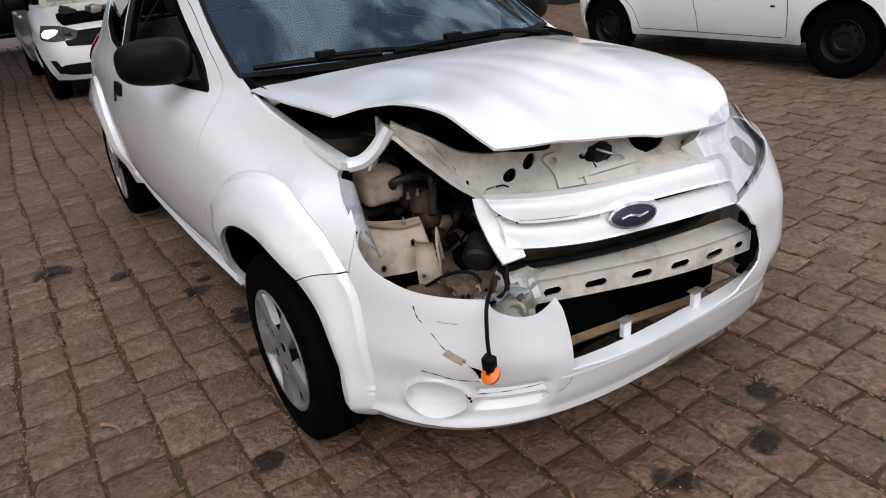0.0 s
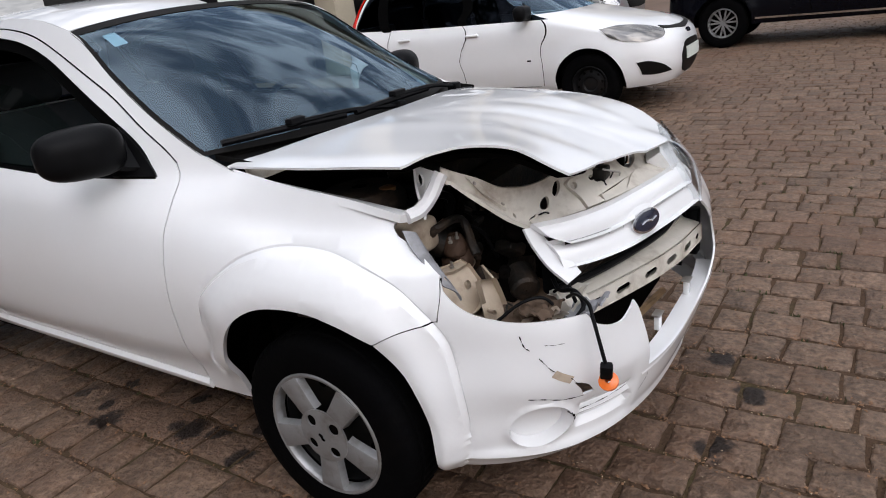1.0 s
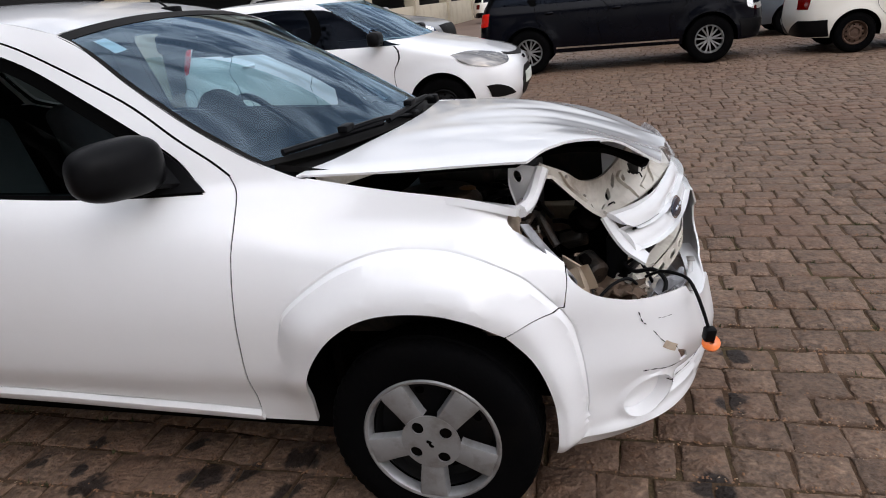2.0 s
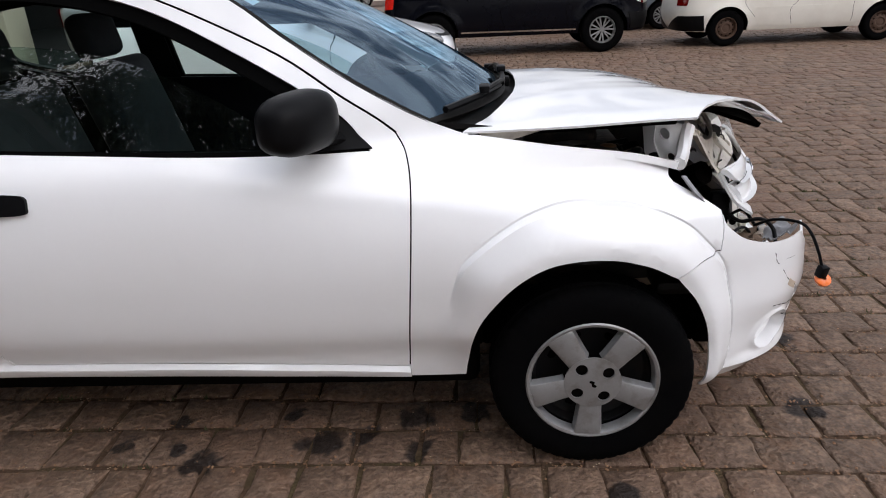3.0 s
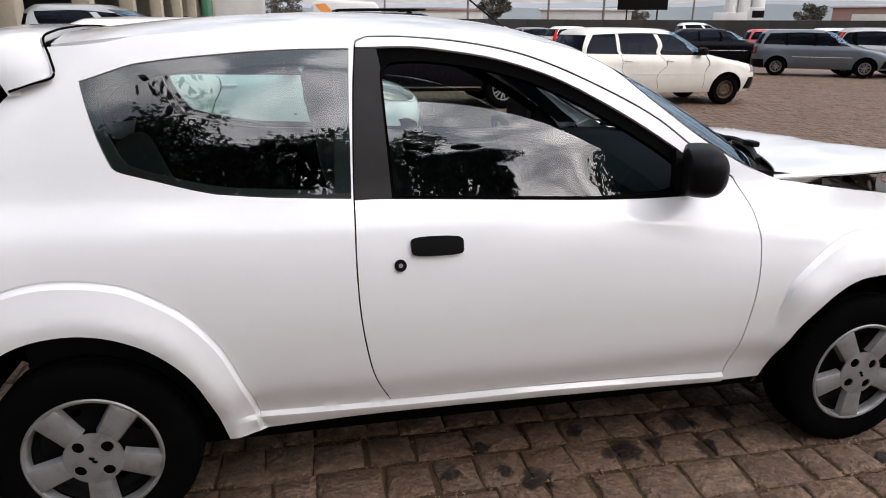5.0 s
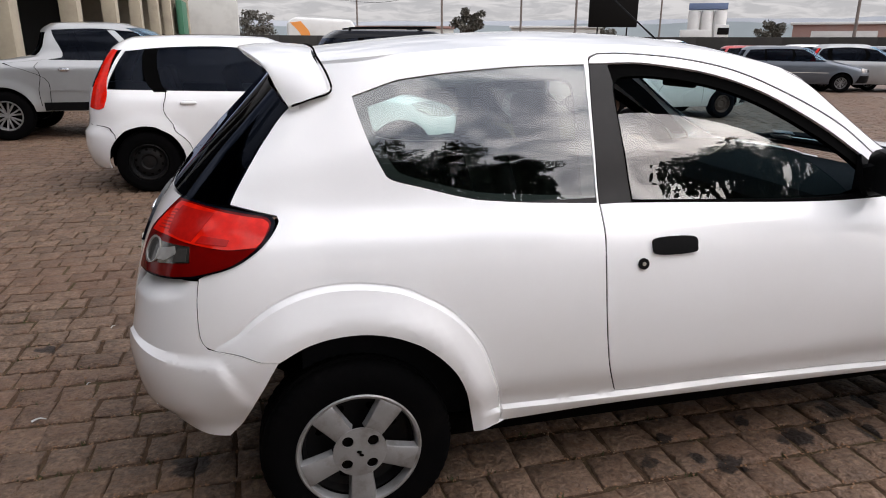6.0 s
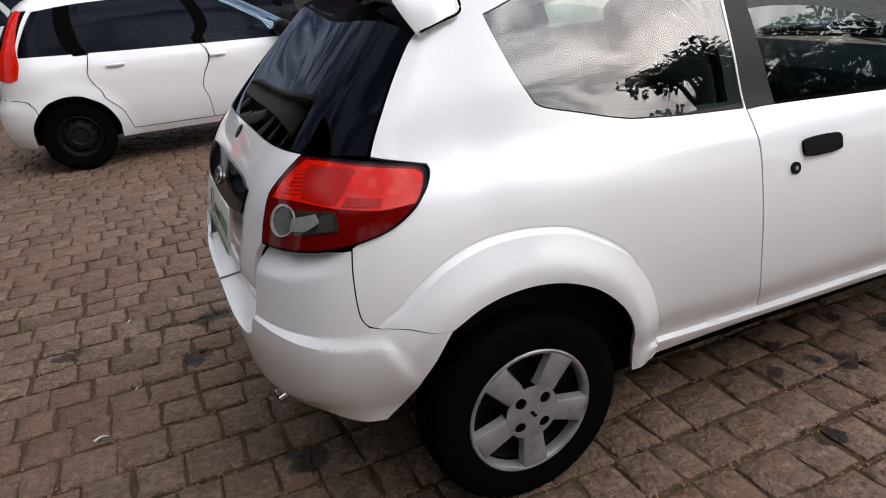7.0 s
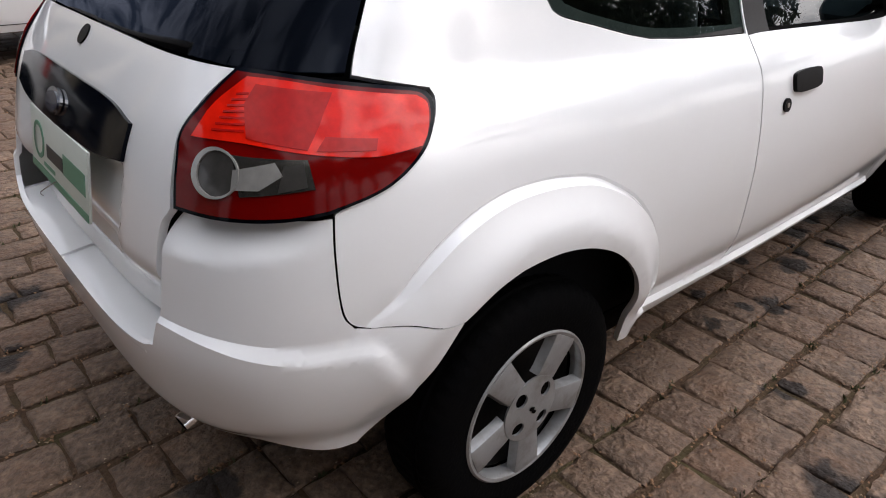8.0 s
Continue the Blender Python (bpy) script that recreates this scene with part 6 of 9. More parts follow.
link_mesh("strut_tower", v, f, ENGINE, car, "dirty strut tower")
# engine and its ancillaries
eng = part("engine", box_bm(1.02, 1.42, -0.22, 0.32, 0.36, 0.78, 0.03), ENGINE, car, "greasy engine block and gearbox")
part("gearbox", box_bm(1.06, 1.40, -0.46, -0.22, 0.36, 0.62, 0.05, 3), ENGINE, eng)
part("cam_cover", box_bm(1.08, 1.32, -0.18, 0.28, 0.78, 0.845, 0.02, 3), ENGINE, eng, "dark cam cover")
v, f = lathe([(0.003, 0.0), (0.021, 0.0), (0.023, 0.008), (0.023, 0.022), (0.012, 0.026), (0.003, 0.026)], 20, 'Z', (1.30, -0.455, 0.835))
link_mesh("brass_cap", v, f, BRASS, eng, "tarnished brass cap")
part("reservoir", box_bm(1.24, 1.37, -0.52, -0.40, 0.66, 0.795, 0.025, 3), ENGINE, eng, "stained reservoir")
part("battery", box_bm(1.00, 1.22, 0.34, 0.52, 0.60, 0.82, 0.01), UNDER, car, "black battery")
rng = random.Random(7)
for k in range(76):
    x, y, z = rng.uniform(1.28, 1.62), rng.uniform(-0.50, -0.10), rng.uniform(0.46, 0.76)
    r = rng.uniform(0.010, 0.042)
    if k % 3 == 0:
        v, f = lathe([(0.002, -r), (r * 0.8, -r), (r, -r * 0.8), (r, r * 0.8), (r * 0.7, r), (0.002, r)], 14, 'Y')
        o = link_mesh("pulley", v, f, (ENGINE, UNDER)[k % 2], eng)
    elif k % 3 == 1:
        o = part("bracket", box_bm(-r, r, -r * 0.5, r * 0.5, -r * 0.8, r * 0.8, r * 0.25), (ENGINE, ENGINE, PRIMER, UNDER)[k % 4], eng)
    else:
        v, f = tube([(0, 0, 0), (r, -r, r), (2 * r, r, r), (3 * r, 0, -r)], r * 0.28, 7)
        o = link_mesh("pipe", v, f, (ENGINE, PLASTIC, UNDER)[k // 3 % 3], eng)
    o.matrix_basis = pose(x, y, z, rng.uniform(-60, 60), rng.uniform(-60, 60), rng.uniform(0, 180))
for x, y, z in ((1.475, -0.455, 0.722), (1.48, -0.43, 0.726), (1.49, -0.485, 0.668)):
    v, f = lathe([(0.001, 0.012), (0.0035, 0.012), (0.0035, 0.0), (0.006, 0.0), (0.006, -0.006), (0.001, -0.006)], 8, 'Z', (x, y, z))
    link_mesh("stud", v, f, STEEL, eng, "bright stud")
for bx, bz, br in ((1.455, 0.690, 0.034), (1.47, 0.655, 0.028), (1.44, 0.64, 0.040)):
    v, f = lathe([(0.004, 0.03), (br * 0.5, 0.03), (br * 0.75, 0.018), (br, 0.004), (br, -0.02), (br * 0.8, -0.03), (0.004, -0.03)], 14, 'Z', (bx, -0.30 - 0.10 * (bz / 0.69) ** 2 - 0.2 * (bx - 1.44), bz))
    link_mesh("engine_mount", v, f, RUST, eng, "rusty engine mount")
part("primed_block", box_bm(1.35, 1.44, -0.55, -0.44, 0.70, 0.79, 0.02, 3), PRIMER, car, "dirty cream box")

# ---- underside and cabin ----
part("floor_pan", box_bm(-1.42, 0.92, -0.66, 0.66, 0.20, 0.29, 0.03), UNDER, car, "dark floor pan")
part("tail_box", box_bm(-1.70, -1.58, -0.50, 0.50, 0.30, 0.88, 0.05), UNDER, car, "dark boot back")
part("engine_tray", box_bm(0.92, 1.62, -0.42, 0.42, 0.19, 0.25, 0.02), UNDER, car, "dark engine tray")
for k in (-1, 1):
    sheet("inner_trim", lambda u, z: body(u, z, False) * (1, 0.93, 1), [[(-1.30, 0.30), (0.72, 0.30)], [(0.72, 0.30), (0.72, 0.90), (0.62, 0.925)], [(0.62, 0.925), (-0.49, 0.955), (-0.85, 0.975), (-1.10, 1.035)], [(-1.10, 1.035), (-1.30, 1.04)], [(-1.30, 1.04), (-1.30, 0.30)]], CABIN, car, "dark inner side trim", step=0.08, depth=0.004, flip=True, mirror=k > 0)
    sheet("pillar_trim", lambda u, z: body(u, z, False) * (1, 0.95, 1), [[(-1.46, 1.0), (-1.14, 1.04)], [(-1.14, 1.04), (-1.26, 1.26), (-0.98, 1.32), (-0.5, 1.35)], [(-0.5, 1.35), (0.0, 1.33), (0.3, 1.19), (0.62, 0.97)], [(0.62, 0.97), (0.70, 0.97)], [(0.70, 0.97), (0.35, 1.23), (0.05, 1.365), (-0.5, 1.395), (-1.0, 1.365), (-1.36, 1.29)], [(-1.36, 1.29), (-1.46, 1.0)]], CABIN, car, "grey pillar trim", step=0.07, depth=0.004, flip=True, mirror=k > 0)
    sheet("pillar_trim", lambda u, z: body(u, z, False) * (1, 0.94, 1), [[(-0.53, 0.95), (-0.39, 0.95)], [(-0.39, 0.95), (-0.40, 1.36)], [(-0.40, 1.36), (-0.51, 1.36)], [(-0.51, 1.36), (-0.53, 0.95)]], CABIN, car, "grey middle pillar", step=0.07, depth=0.004, flip=True, mirror=k > 0)
head_at = lambda x, y: roof_at(x, y) - np.array([0, 0, 0.035])
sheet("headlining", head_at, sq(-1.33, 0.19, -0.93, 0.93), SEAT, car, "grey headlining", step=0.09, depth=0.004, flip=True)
dash_prof = [(0.40, 0.62), (0.40, 0.84), (0.45, 0.905), (0.56, 0.935), (0.72, 0.945), (0.92, 0.938)]
bm = bmesh.new()
rows = []
for y in np.linspace(-0.62, 0.62, 21):
    rows.append([bm.verts.new((x - 0.03 * (y / 0.62) ** 2 * (x < 0.6), y, z + 0.022 * math.exp(-((y - 0.33) / 0.14) ** 2) * (0.42 < x < 0.8))) for x, z in dash_prof])
for a, b in zip(rows, rows[1:]):
    for i in range(len(a) - 1):
        bm.faces.new((a[i], a[i + 1], b[i + 1], b[i]))
part("dashboard", bm, CABIN, car, "dark grey dashboard")
v, f = lathe([(0.175 + 0.014 * math.cos(a), 0.014 * math.sin(a)) for a in (2 * math.pi * i / 8 for i in range(9))], 36, 'X')
wheel = link_mesh("steering_wheel", v, f, CABIN, car, "black steering wheel")
wheel.matrix_basis = pose(0.30, 0.33, 0.88, 0, -26, 0)
for pts in ([(0.0, -0.17, 0.0), (0.02, 0.0, 0.0), (0.0, 0.17, 0.0)], [(0.02, 0.0, 0.0), (0.0, 0.0, -0.17)]):
    v, f = tube(pts, 0.020, 8)
    link_mesh("wheel_spoke", v, f, CABIN, wheel)
v, f = lathe([(0.001, -0.02), (0.05, -0.015), (0.06, 0.01), (0.03, 0.09)], 20, 'X')
link_mesh("wheel_boss", v, f, CABIN, wheel)


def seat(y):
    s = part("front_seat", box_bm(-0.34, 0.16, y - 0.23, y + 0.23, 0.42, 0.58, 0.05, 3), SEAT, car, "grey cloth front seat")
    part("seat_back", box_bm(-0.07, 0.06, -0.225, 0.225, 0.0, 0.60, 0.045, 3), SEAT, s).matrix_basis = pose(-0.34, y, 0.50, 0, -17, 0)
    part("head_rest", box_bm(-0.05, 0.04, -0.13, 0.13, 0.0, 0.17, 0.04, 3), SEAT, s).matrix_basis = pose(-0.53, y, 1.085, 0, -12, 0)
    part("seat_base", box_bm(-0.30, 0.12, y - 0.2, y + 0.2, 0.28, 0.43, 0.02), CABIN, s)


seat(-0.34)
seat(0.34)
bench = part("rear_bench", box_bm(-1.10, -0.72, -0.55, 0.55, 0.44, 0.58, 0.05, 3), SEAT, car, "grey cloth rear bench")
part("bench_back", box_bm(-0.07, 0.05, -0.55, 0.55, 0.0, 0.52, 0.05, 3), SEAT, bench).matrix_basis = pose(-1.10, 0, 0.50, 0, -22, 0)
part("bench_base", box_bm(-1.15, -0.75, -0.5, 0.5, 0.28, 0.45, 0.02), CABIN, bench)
part("parcel_shelf", box_bm(-1.62, -1.28, -0.55, 0.55, 0.93, 0.95, 0.008), CABIN, car, "dark parcel shelf")
part("rear_view_mirror", box_bm(0.20, 0.225, -0.11, 0.11, 1.245, 1.305, 0.012, 3), CABIN, car, "dark rear-view mirror")
part("mirror_stalk", box_bm(0.21, 0.26, -0.012, 0.012, 1.30, 1.355, 0.005), CABIN, car)

# ---- the other parked cars ----
SL, CL = 2.4, 0.9


def shell(spec):
    """Car skin from level sections: at(s, z) for the right side, and way(x, z), its inverse along the flank."""
    zw, hw = spec["w"]
    zn, xn = spec["nose"]
    zt, xt = spec["tail"]
    nf, nr = spec.get("nf", 3.2), spec.get("nr", 3.6)
    cf = lambda z: pchip(z, (0.2, 0.7, 0.95, 1.1, 2.0), (0.75, 0.72, 0.50, 0.32, 0.25))
    cr = lambda z: pchip(z, (0.2, 0.8, 1.1, 2.0), (0.55, 0.50, 0.34, 0.25))
    def at(s, z):
        s, z = np.asarray(s, float), np.asarray(z, float)
        nx, tx, w = pchip(z, zn, xn), pchip(z, zt, xt), pchip(z, zw, hw)
        fc, rc = nx - cf(z), tx + cr(z)
        pf = np.clip((s - SL) / CL, 0, 1.1) * math.pi / 2
        pr = np.clip(-s / CL, 0, 1.1) * math.pi / 2
        rf = (np.abs(np.cos(pf)) ** nf + np.abs(np.sin(pf)) ** nf) ** (-1 / nf)
        rr = (np.abs(np.cos(pr)) ** nr + np.abs(np.sin(pr)) ** nr) ** (-1 / nr)
        x = np.where(s > SL, fc + (nx - fc) * rf * np.sin(pf), np.where(s < 0, rc + (tx - rc) * rr * np.sin(pr), rc + (fc - rc) * s / SL))
        for hx in spec["axles"]:
            r = np.hypot(x - hx, z - spec["r"])
            w = w + 0.022 * (1 - smooth(spec["r"] + 0.08, spec["r"] + 0.17, r))
        y = -w * np.where(s > SL, rf * np.cos(pf), np.where(s < 0, rr * np.cos(pr), 1.0))
        return np.stack(np.broadcast_arrays(x, y, z), -1)
    grid = np.linspace(-CL, SL + CL, 700)
    def way(x, z):
        xs = at(grid, np.full_like(grid, z))[:, 0]
        return float(np.interp(x, xs, grid))
    return at, way


def plain_wheel(parent, m, radius, width, style):
    v, f = tyre_mesh(radius, radius * 0.60, width)
    t = link_mesh("wheel", v, f, RUBBER, parent, {"steel": "black tyre on a black steel rim", "alloy": "black tyre on a silver alloy rim", "rust": "worn tyre on a rusty rim"}[style], sharp=40)
    t.matrix_basis = m
    w = width / 2
    rr = radius * 0.61
    mm = {"steel": STEEL_DARK, "alloy": SILVER, "rust": RUST}[style]
    if style == "alloy":
        v, f = lathe([(rr, -w * 0.78), (rr * 0.95, -w * 0.84), (rr * 0.90, -w * 0.7), (rr * 0.88, 0.0)], 40, 'Y')
        link_mesh("rim", v, f, mm, t, "silver rim")
        # near-black disc stands in for the shade behind the spokes
        v, f = lathe([(0.001, w * 0.1), (rr * 0.9, w * 0.1)], 24, 'Y')
        link_mesh("rim_shadow", v, f, UNDER, t)
        bm = bmesh.new()
        for k in range(7):
            a = radians(90 + 360 / 7 * k)
            for da in (-6, 6):
                c, s = math.cos(a), math.sin(a)
                c2, s2 = math.cos(a + radians(da * 1.8)), math.sin(a + radians(da * 1.8))
                n = Vector((-s, 0, c))
                i, o = Vector((rr * 0.12 * c, -w * 0.62, rr * 0.12 * s)), Vector((rr * 0.92 * c2, -w * 0.72, rr * 0.92 * s2))
                hw = rr * 0.05
                vs = [bm.verts.new(p) for p in (i - n * hw, i + n * hw, o + n * hw, o - n * hw)]
                vb = [bm.verts.new(p.co + Vector((0, 0.03, 0))) for p in vs]
                bm.faces.new(vs)
                for q in range(4):
                    bm.faces.new((vs[q], vs[(q + 1) % 4], vb[(q + 1) % 4], vb[q]))
        part("rim_spokes", bm, mm, t, "silver spokes")
        v, f = lathe([(0.001, -w * 0.72), (rr * 0.17, -w * 0.70), (rr * 0.2, -w * 0.4)], 20, 'Y')
        link_mesh("rim_centre", v, f, mm, t)
    else:
        v, f = lathe([(rr, -w * 0.78), (rr * 0.94, -w * 0.84), (rr * 0.86, -w * 0.60), (rr * 0.80, -w * 0.30), (rr * 0.60, -w * 0.52), (rr * 0.42, -w * 0.55), (rr * 0.34, -w * 0.40), (rr * 0.1, -w * 0.45), (0.001, -w * 0.45)], 40, 'Y')
        link_mesh("rim", v, f, mm, t)
        for k in range(10):
            a = radians(36 * k)
            v, f = lathe([(0.001, 0), (rr * 0.075, 0)], 8, 'Y', (rr * 0.66 * math.cos(a), -w * 0.50, rr * 0.66 * math.sin(a)))
            link_mesh("rim_hole", v, f, UNDER, t)
    return t


def road_car(name, label, m, spec, paint, group="", near=True):
    """A parked car from its skin: body sides, panes, roof, wheels, lamps, bumpers' openings, mirrors, handles."""
    at, way = shell(spec)
    ob = thing(name, label, "car", m, group)
    h = spec["h"]
    axf, axr, r = spec["axles"][0], spec["axles"][1], spec["r"]
    zb = spec["sill"]
    px = lambda pts: [(way(x, z), z) for x, z in pts]
    arch = lambda hx, a0, a1: px([(hx + (r + 0.055) * math.cos(radians(a)), max(zb, r + (r + 0.055) * math.sin(radians(a)))) for a in np.linspace(a0, a1, 11)])
    end_f, end_r = SL + CL, -CL
    ang = math.degrees(math.asin(min(0.99, (zb - r) / (r + 0.055))))
    outline = [[(end_r, zb + 0.02), px([(axr - r - 0.06, zb)])[0]], arch(axr, 180 - ang, ang), [arch(axr, ang, ang)[0], arch(axf, 180 - ang, ang)[0]], arch(axf, 180 - ang, ang),
               [arch(axf, ang, ang)[0], (end_f, zb + 0.02)], [(end_f, zb + 0.02), (end_f, h)], [(end_f, h), (SL + CL * 0.5, h), (SL, h), (0, h), (end_r, h)], [(end_r, h), (end_r, zb + 0.02)]]
    dlo = [px(run) for run in spec["dlo"]]
    step = 0.05 if near else 0.09
    ws = spec["screen"]
    scr = [[(SL + CL * 0.13, ws[1]), (end_f - 0.0, ws[1])], [(end_f, ws[1]), (end_f, ws[0])], [(end_f, ws[0]), (SL + CL * 0.26, ws[0] + 0.005), (SL + CL * 0.10, ws[0] + 0.02)], [(SL + CL * 0.10, ws[0] + 0.02), (SL + CL * 0.13, ws[1])]]
    rw = spec.get("rear")
    rear = [[(-CL * 0.30, rw[1]), (end_r, rw[1])], [(end_r, rw[1]), (end_r, rw[0])], [(end_r, rw[0]), (-CL * 0.30, rw[0])], [(-CL * 0.30, rw[0]), (-CL * 0.30, rw[1])]] if rw else None
    # the windscreen and rear window run to the middle, so the skin is cut back there
    def skin_outline():
        o = list(outline)
        o[5] = [(end_f, zb + 0.02), (end_f, ws[0])]
        o.insert(6, scr[2])
        o.insert(7, [scr[3][0], (SL + CL * 0.13, ws[1])])
        o.insert(8, [(SL + CL * 0.13, ws[1]), (end_f, ws[1])])
        o.insert(9, [(end_f, ws[1]), (end_f, h)])
        if rear:
            o[-1:] = [[(end_r, h), (end_r, rw[1])], rear[0][::-1], [(-CL * 0.30, rw[1]), (-CL * 0.30, rw[0])], [(-CL * 0.30, rw[0]), (end_r, rw[0])], [(end_r, rw[0]), (end_r, zb + 0.02)]]
        return o
    for mir in (False, True):
        side = sheet("body_side", at, skin_outline(), paint, ob, spec.get("skin", "painted body side"), holes=[dlo], step=step, depth=0.02, mirror=mir)
        p = sheet("side_window", at, dlo, GLASS_DARK, ob, "dark side window", step=0.09, depth=0.003, lift=-0.006, mirror=mir)
        p.visible_shadow = False
        for x0, x1 in spec["posts"]:
            zlo, zhi = spec["belt"] - 0.005, spec["top"] - 0.02
            lean = spec.get("lean", 0.06)
            sheet("window_post", at, [px([(x0, zlo), (x1, zlo)]), px([(x1, zlo), (x1 - lean, zhi)]), px([(x1 - lean, zhi), (x0 - lean, zhi)]), px([(x0 - lean, zhi), (x0, zlo)])], paint if spec.get("body_posts") else SEAL, ob, "pillar between the windows", step=0.08, depth=0.006, lift=0.001, mirror=mir)
        w = sheet("windscreen", at, scr, GLASS_WS, ob, "windscreen", step=0.09, depth=0.003, lift=-0.004, mirror=mir)
        w.visible_shadow = False
        if rear:
            w = sheet("rear_window", at, rear, GLASS_DARK, ob, "dark rear window", step=0.09, depth=0.003, lift=-0.004, mirror=mir)
            w.visible_shadow = False
        for nm, loop, mm, lab, lift in spec.get("patches", ()):
            # patches in (s, z) with s counted from the nose or tail centre
            sheet(nm, at, [[(SL + CL - s if s >= 0 else -CL - s, z) for s, z in run] for run in loop], mm, ob, lab, step=0.05, depth=0.01, lift=lift, mirror=mir)
        for nm, loop, mm, lab, lift in spec.get("xpatches", ()):
            sheet(nm, at, [px(run) for run in loop], mm, ob, lab, step=0.05, depth=0.008, lift=lift, mirror=mir)
        if near:
            for line in spec.get("seams", ()):
                v, f = on_sheet(at, px(line), 0.0028, 0.004, False)
                if mir:
                    v = [(a, -b, c) for a, b, c in v]
                link_mesh("door_seam", v, f, UNDER, side, "dark door gap")
            for x, z in spec.get("handles", ()):
                c = at(np.array(way(x, z)), np.array(z))
                k = 1 if mir else -1
                hd = part("door_handle", box_bm(-0.075, 0.075, -0.014, 0.014, -0.014, 0.014, 0.010, 3), spec.get("handle_mat", paint), side, "door handle")
                hd.matrix_basis = pose(c[0], k * (abs(c[1]) + 0.012), z)
                part("handle_cup", box_bm(-0.05, 0.05, -0.004, 0.004, -0.028, 0.028, 0.003), spec.get("handle_mat", paint), side).matrix_basis = pose(c[0], k * (abs(c[1]) + 0.001), z)
            mx, mz = spec["mirror"]
            c = at(np.array(way(mx, mz)), np.array(mz))
            k = 1 if mir else -1
            mh = part("wing_mirror", box_bm(-0.06, 0.07, -0.11, 0.11, -0.07, 0.07, 0.045, 3), spec.get("mirror_mat", PLASTIC), ob, "wing mirror")
            mh.matrix_basis = pose(mx, k * (abs(c[1]) + 0.12), mz + 0.03)
            part("mirror_arm", box_bm(-0.03, 0.03, -0.05, 0.05, -0.02, 0.02, 0.01), PLASTIC, mh).matrix_basis = pose(0.02, -k * 0.10, -0.05)
    # roof cap
    hh = lambda x: abs(float(at(np.array(way(x, h)), np.array(h))[1]))
    xf, xr = float(pchip(h, *spec["nose"])), float(pchip(h, *spec["tail"]))
    cam_h = spec.get("crown", 0.035)
    def roof(u, v):
        e = at(u, np.full_like(np.asarray(u, float), h))
        k = np.clip(np.asarray(v, float), 0, 2)
        return np.stack([e[..., 0], e[..., 1] * k, h + cam_h * (1 - k ** 2.5) * (1 - (np.asarray(u) / SL * 2 - 1) ** 4 * 0.15)], -1)
    for mir in (False, True):
        sheet("roof", roof, [[(0.0 - CL, 0.0), (SL + CL, 0.0)], [(SL + CL, 0.0), (SL + CL, 1.0)], [(SL + CL, 1.0), (-CL, 1.0)], [(-CL, 1.0), (-CL, 0.0)]], paint, ob, "roof half", step=0.10, depth=0.0, mirror=mir)
    wy = spec["track"]
    for hx in (axf, axr):
        for k, turn in ((-1, 0), (1, 180)):
            plain_wheel(ob, pose(hx, k * wy, r, 0, 20 * hx, turn), r, spec.get("tyre", 0.19), spec["rim"])
            v, f = lathe([(r + 0.07, -wy - 0.06), (r + 0.07, -wy + 0.25), (0.02, -wy + 0.25)], 16, 'Y', (hx, 0, r + 0.01), 2, 178)
            if k > 0:
                v = [(a, -b, c) for a, b, c in v]
            link_mesh("wheel_arch_liner", v, f, UNDER, ob)
    lo_x, hi_x = float(pchip(0.5, *spec["tail"])) + 0.25, float(pchip(0.5, *spec["nose"])) - 0.25
    wd = float(pchip(0.5, *spec["w"])) - 0.20
    part("underbody", box_bm(lo_x, hi_x, -wd + 0.08, wd - 0.08, zb - 0.02, zb + 0.12, 0.03), UNDER, ob, "dark underbody")
    part("cabin_floor", box_bm(lo_x + 0.2, hi_x - 0.5, -wd, wd, zb + 0.12, spec["belt"] - 0.10, 0.05), CABIN, ob, "dark cabin and seats")
    if near:
        for sx in spec.get("seats", ()):
            for y in (-0.36, 0.36):
                s = part("seat_back", box_bm(-0.07, 0.07, -0.22, 0.22, 0.0, 0.42, 0.05, 3), SEAT, ob, "dark seat back")
                s.matrix_basis = pose(sx, y, spec["belt"] - 0.20, 0, -14, 0)
    if spec.get("rails"):
        for k in (-1, 1):
            y = k * (hh(0) + 0.0) * 0.92
            v, f = tube([(xr + 0.25, y, h + 0.01), (xr + 0.35, y, h + 0.055), (0, y, h + 0.075), (xf - 0.35, y, h + 0.055), (xf - 0.25, y, h + 0.01)], 0.016, 6)
            link_mesh("roof_rail", v, f, PLASTIC, ob, "black roof rail")
    return ob


def arc(cx, cz, rx, rz, n=12):
    c = circle(cx, cz, rx, rz, n)
    return [c + c[:1]]


SILVER_PAINT = mat("silver_car_paint", (0.33, 0.335, 0.335), 0.32, metal=0.5, coat=0.8, spots=(0.24, 0.23, 0.22), spot_amount=0.3, spot_scale=1.5)
NAVY_PAINT = mat("near_black_blue_paint", (0.0022, 0.0025, 0.0045), 0.16, coat=0.0, spec=0.12, spots=(0.005, 0.0045, 0.005), spot_amount=0.4, spot_scale=1.8)
GREY_PAINT = mat("grey_blue_car_paint", (0.10, 0.115, 0.135), 0.3, metal=0.4, coat=0.8, spots=(0.08, 0.085, 0.09), spot_amount=0.4, spot_scale=1.8)
CREAM_PAINT = mat("ageing_white_paint", (0.70, 0.67, 0.60), 0.38, coat=0.5, spots=(0.45, 0.40, 0.33), spot_amount=0.35, spot_scale=1.8)
RED_PAINT = mat("faded_red_paint", (0.42, 0.03, 0.03), 0.35, coat=0.6, spots=(0.3, 0.05, 0.04), spot_amount=0.4, spot_scale=2)
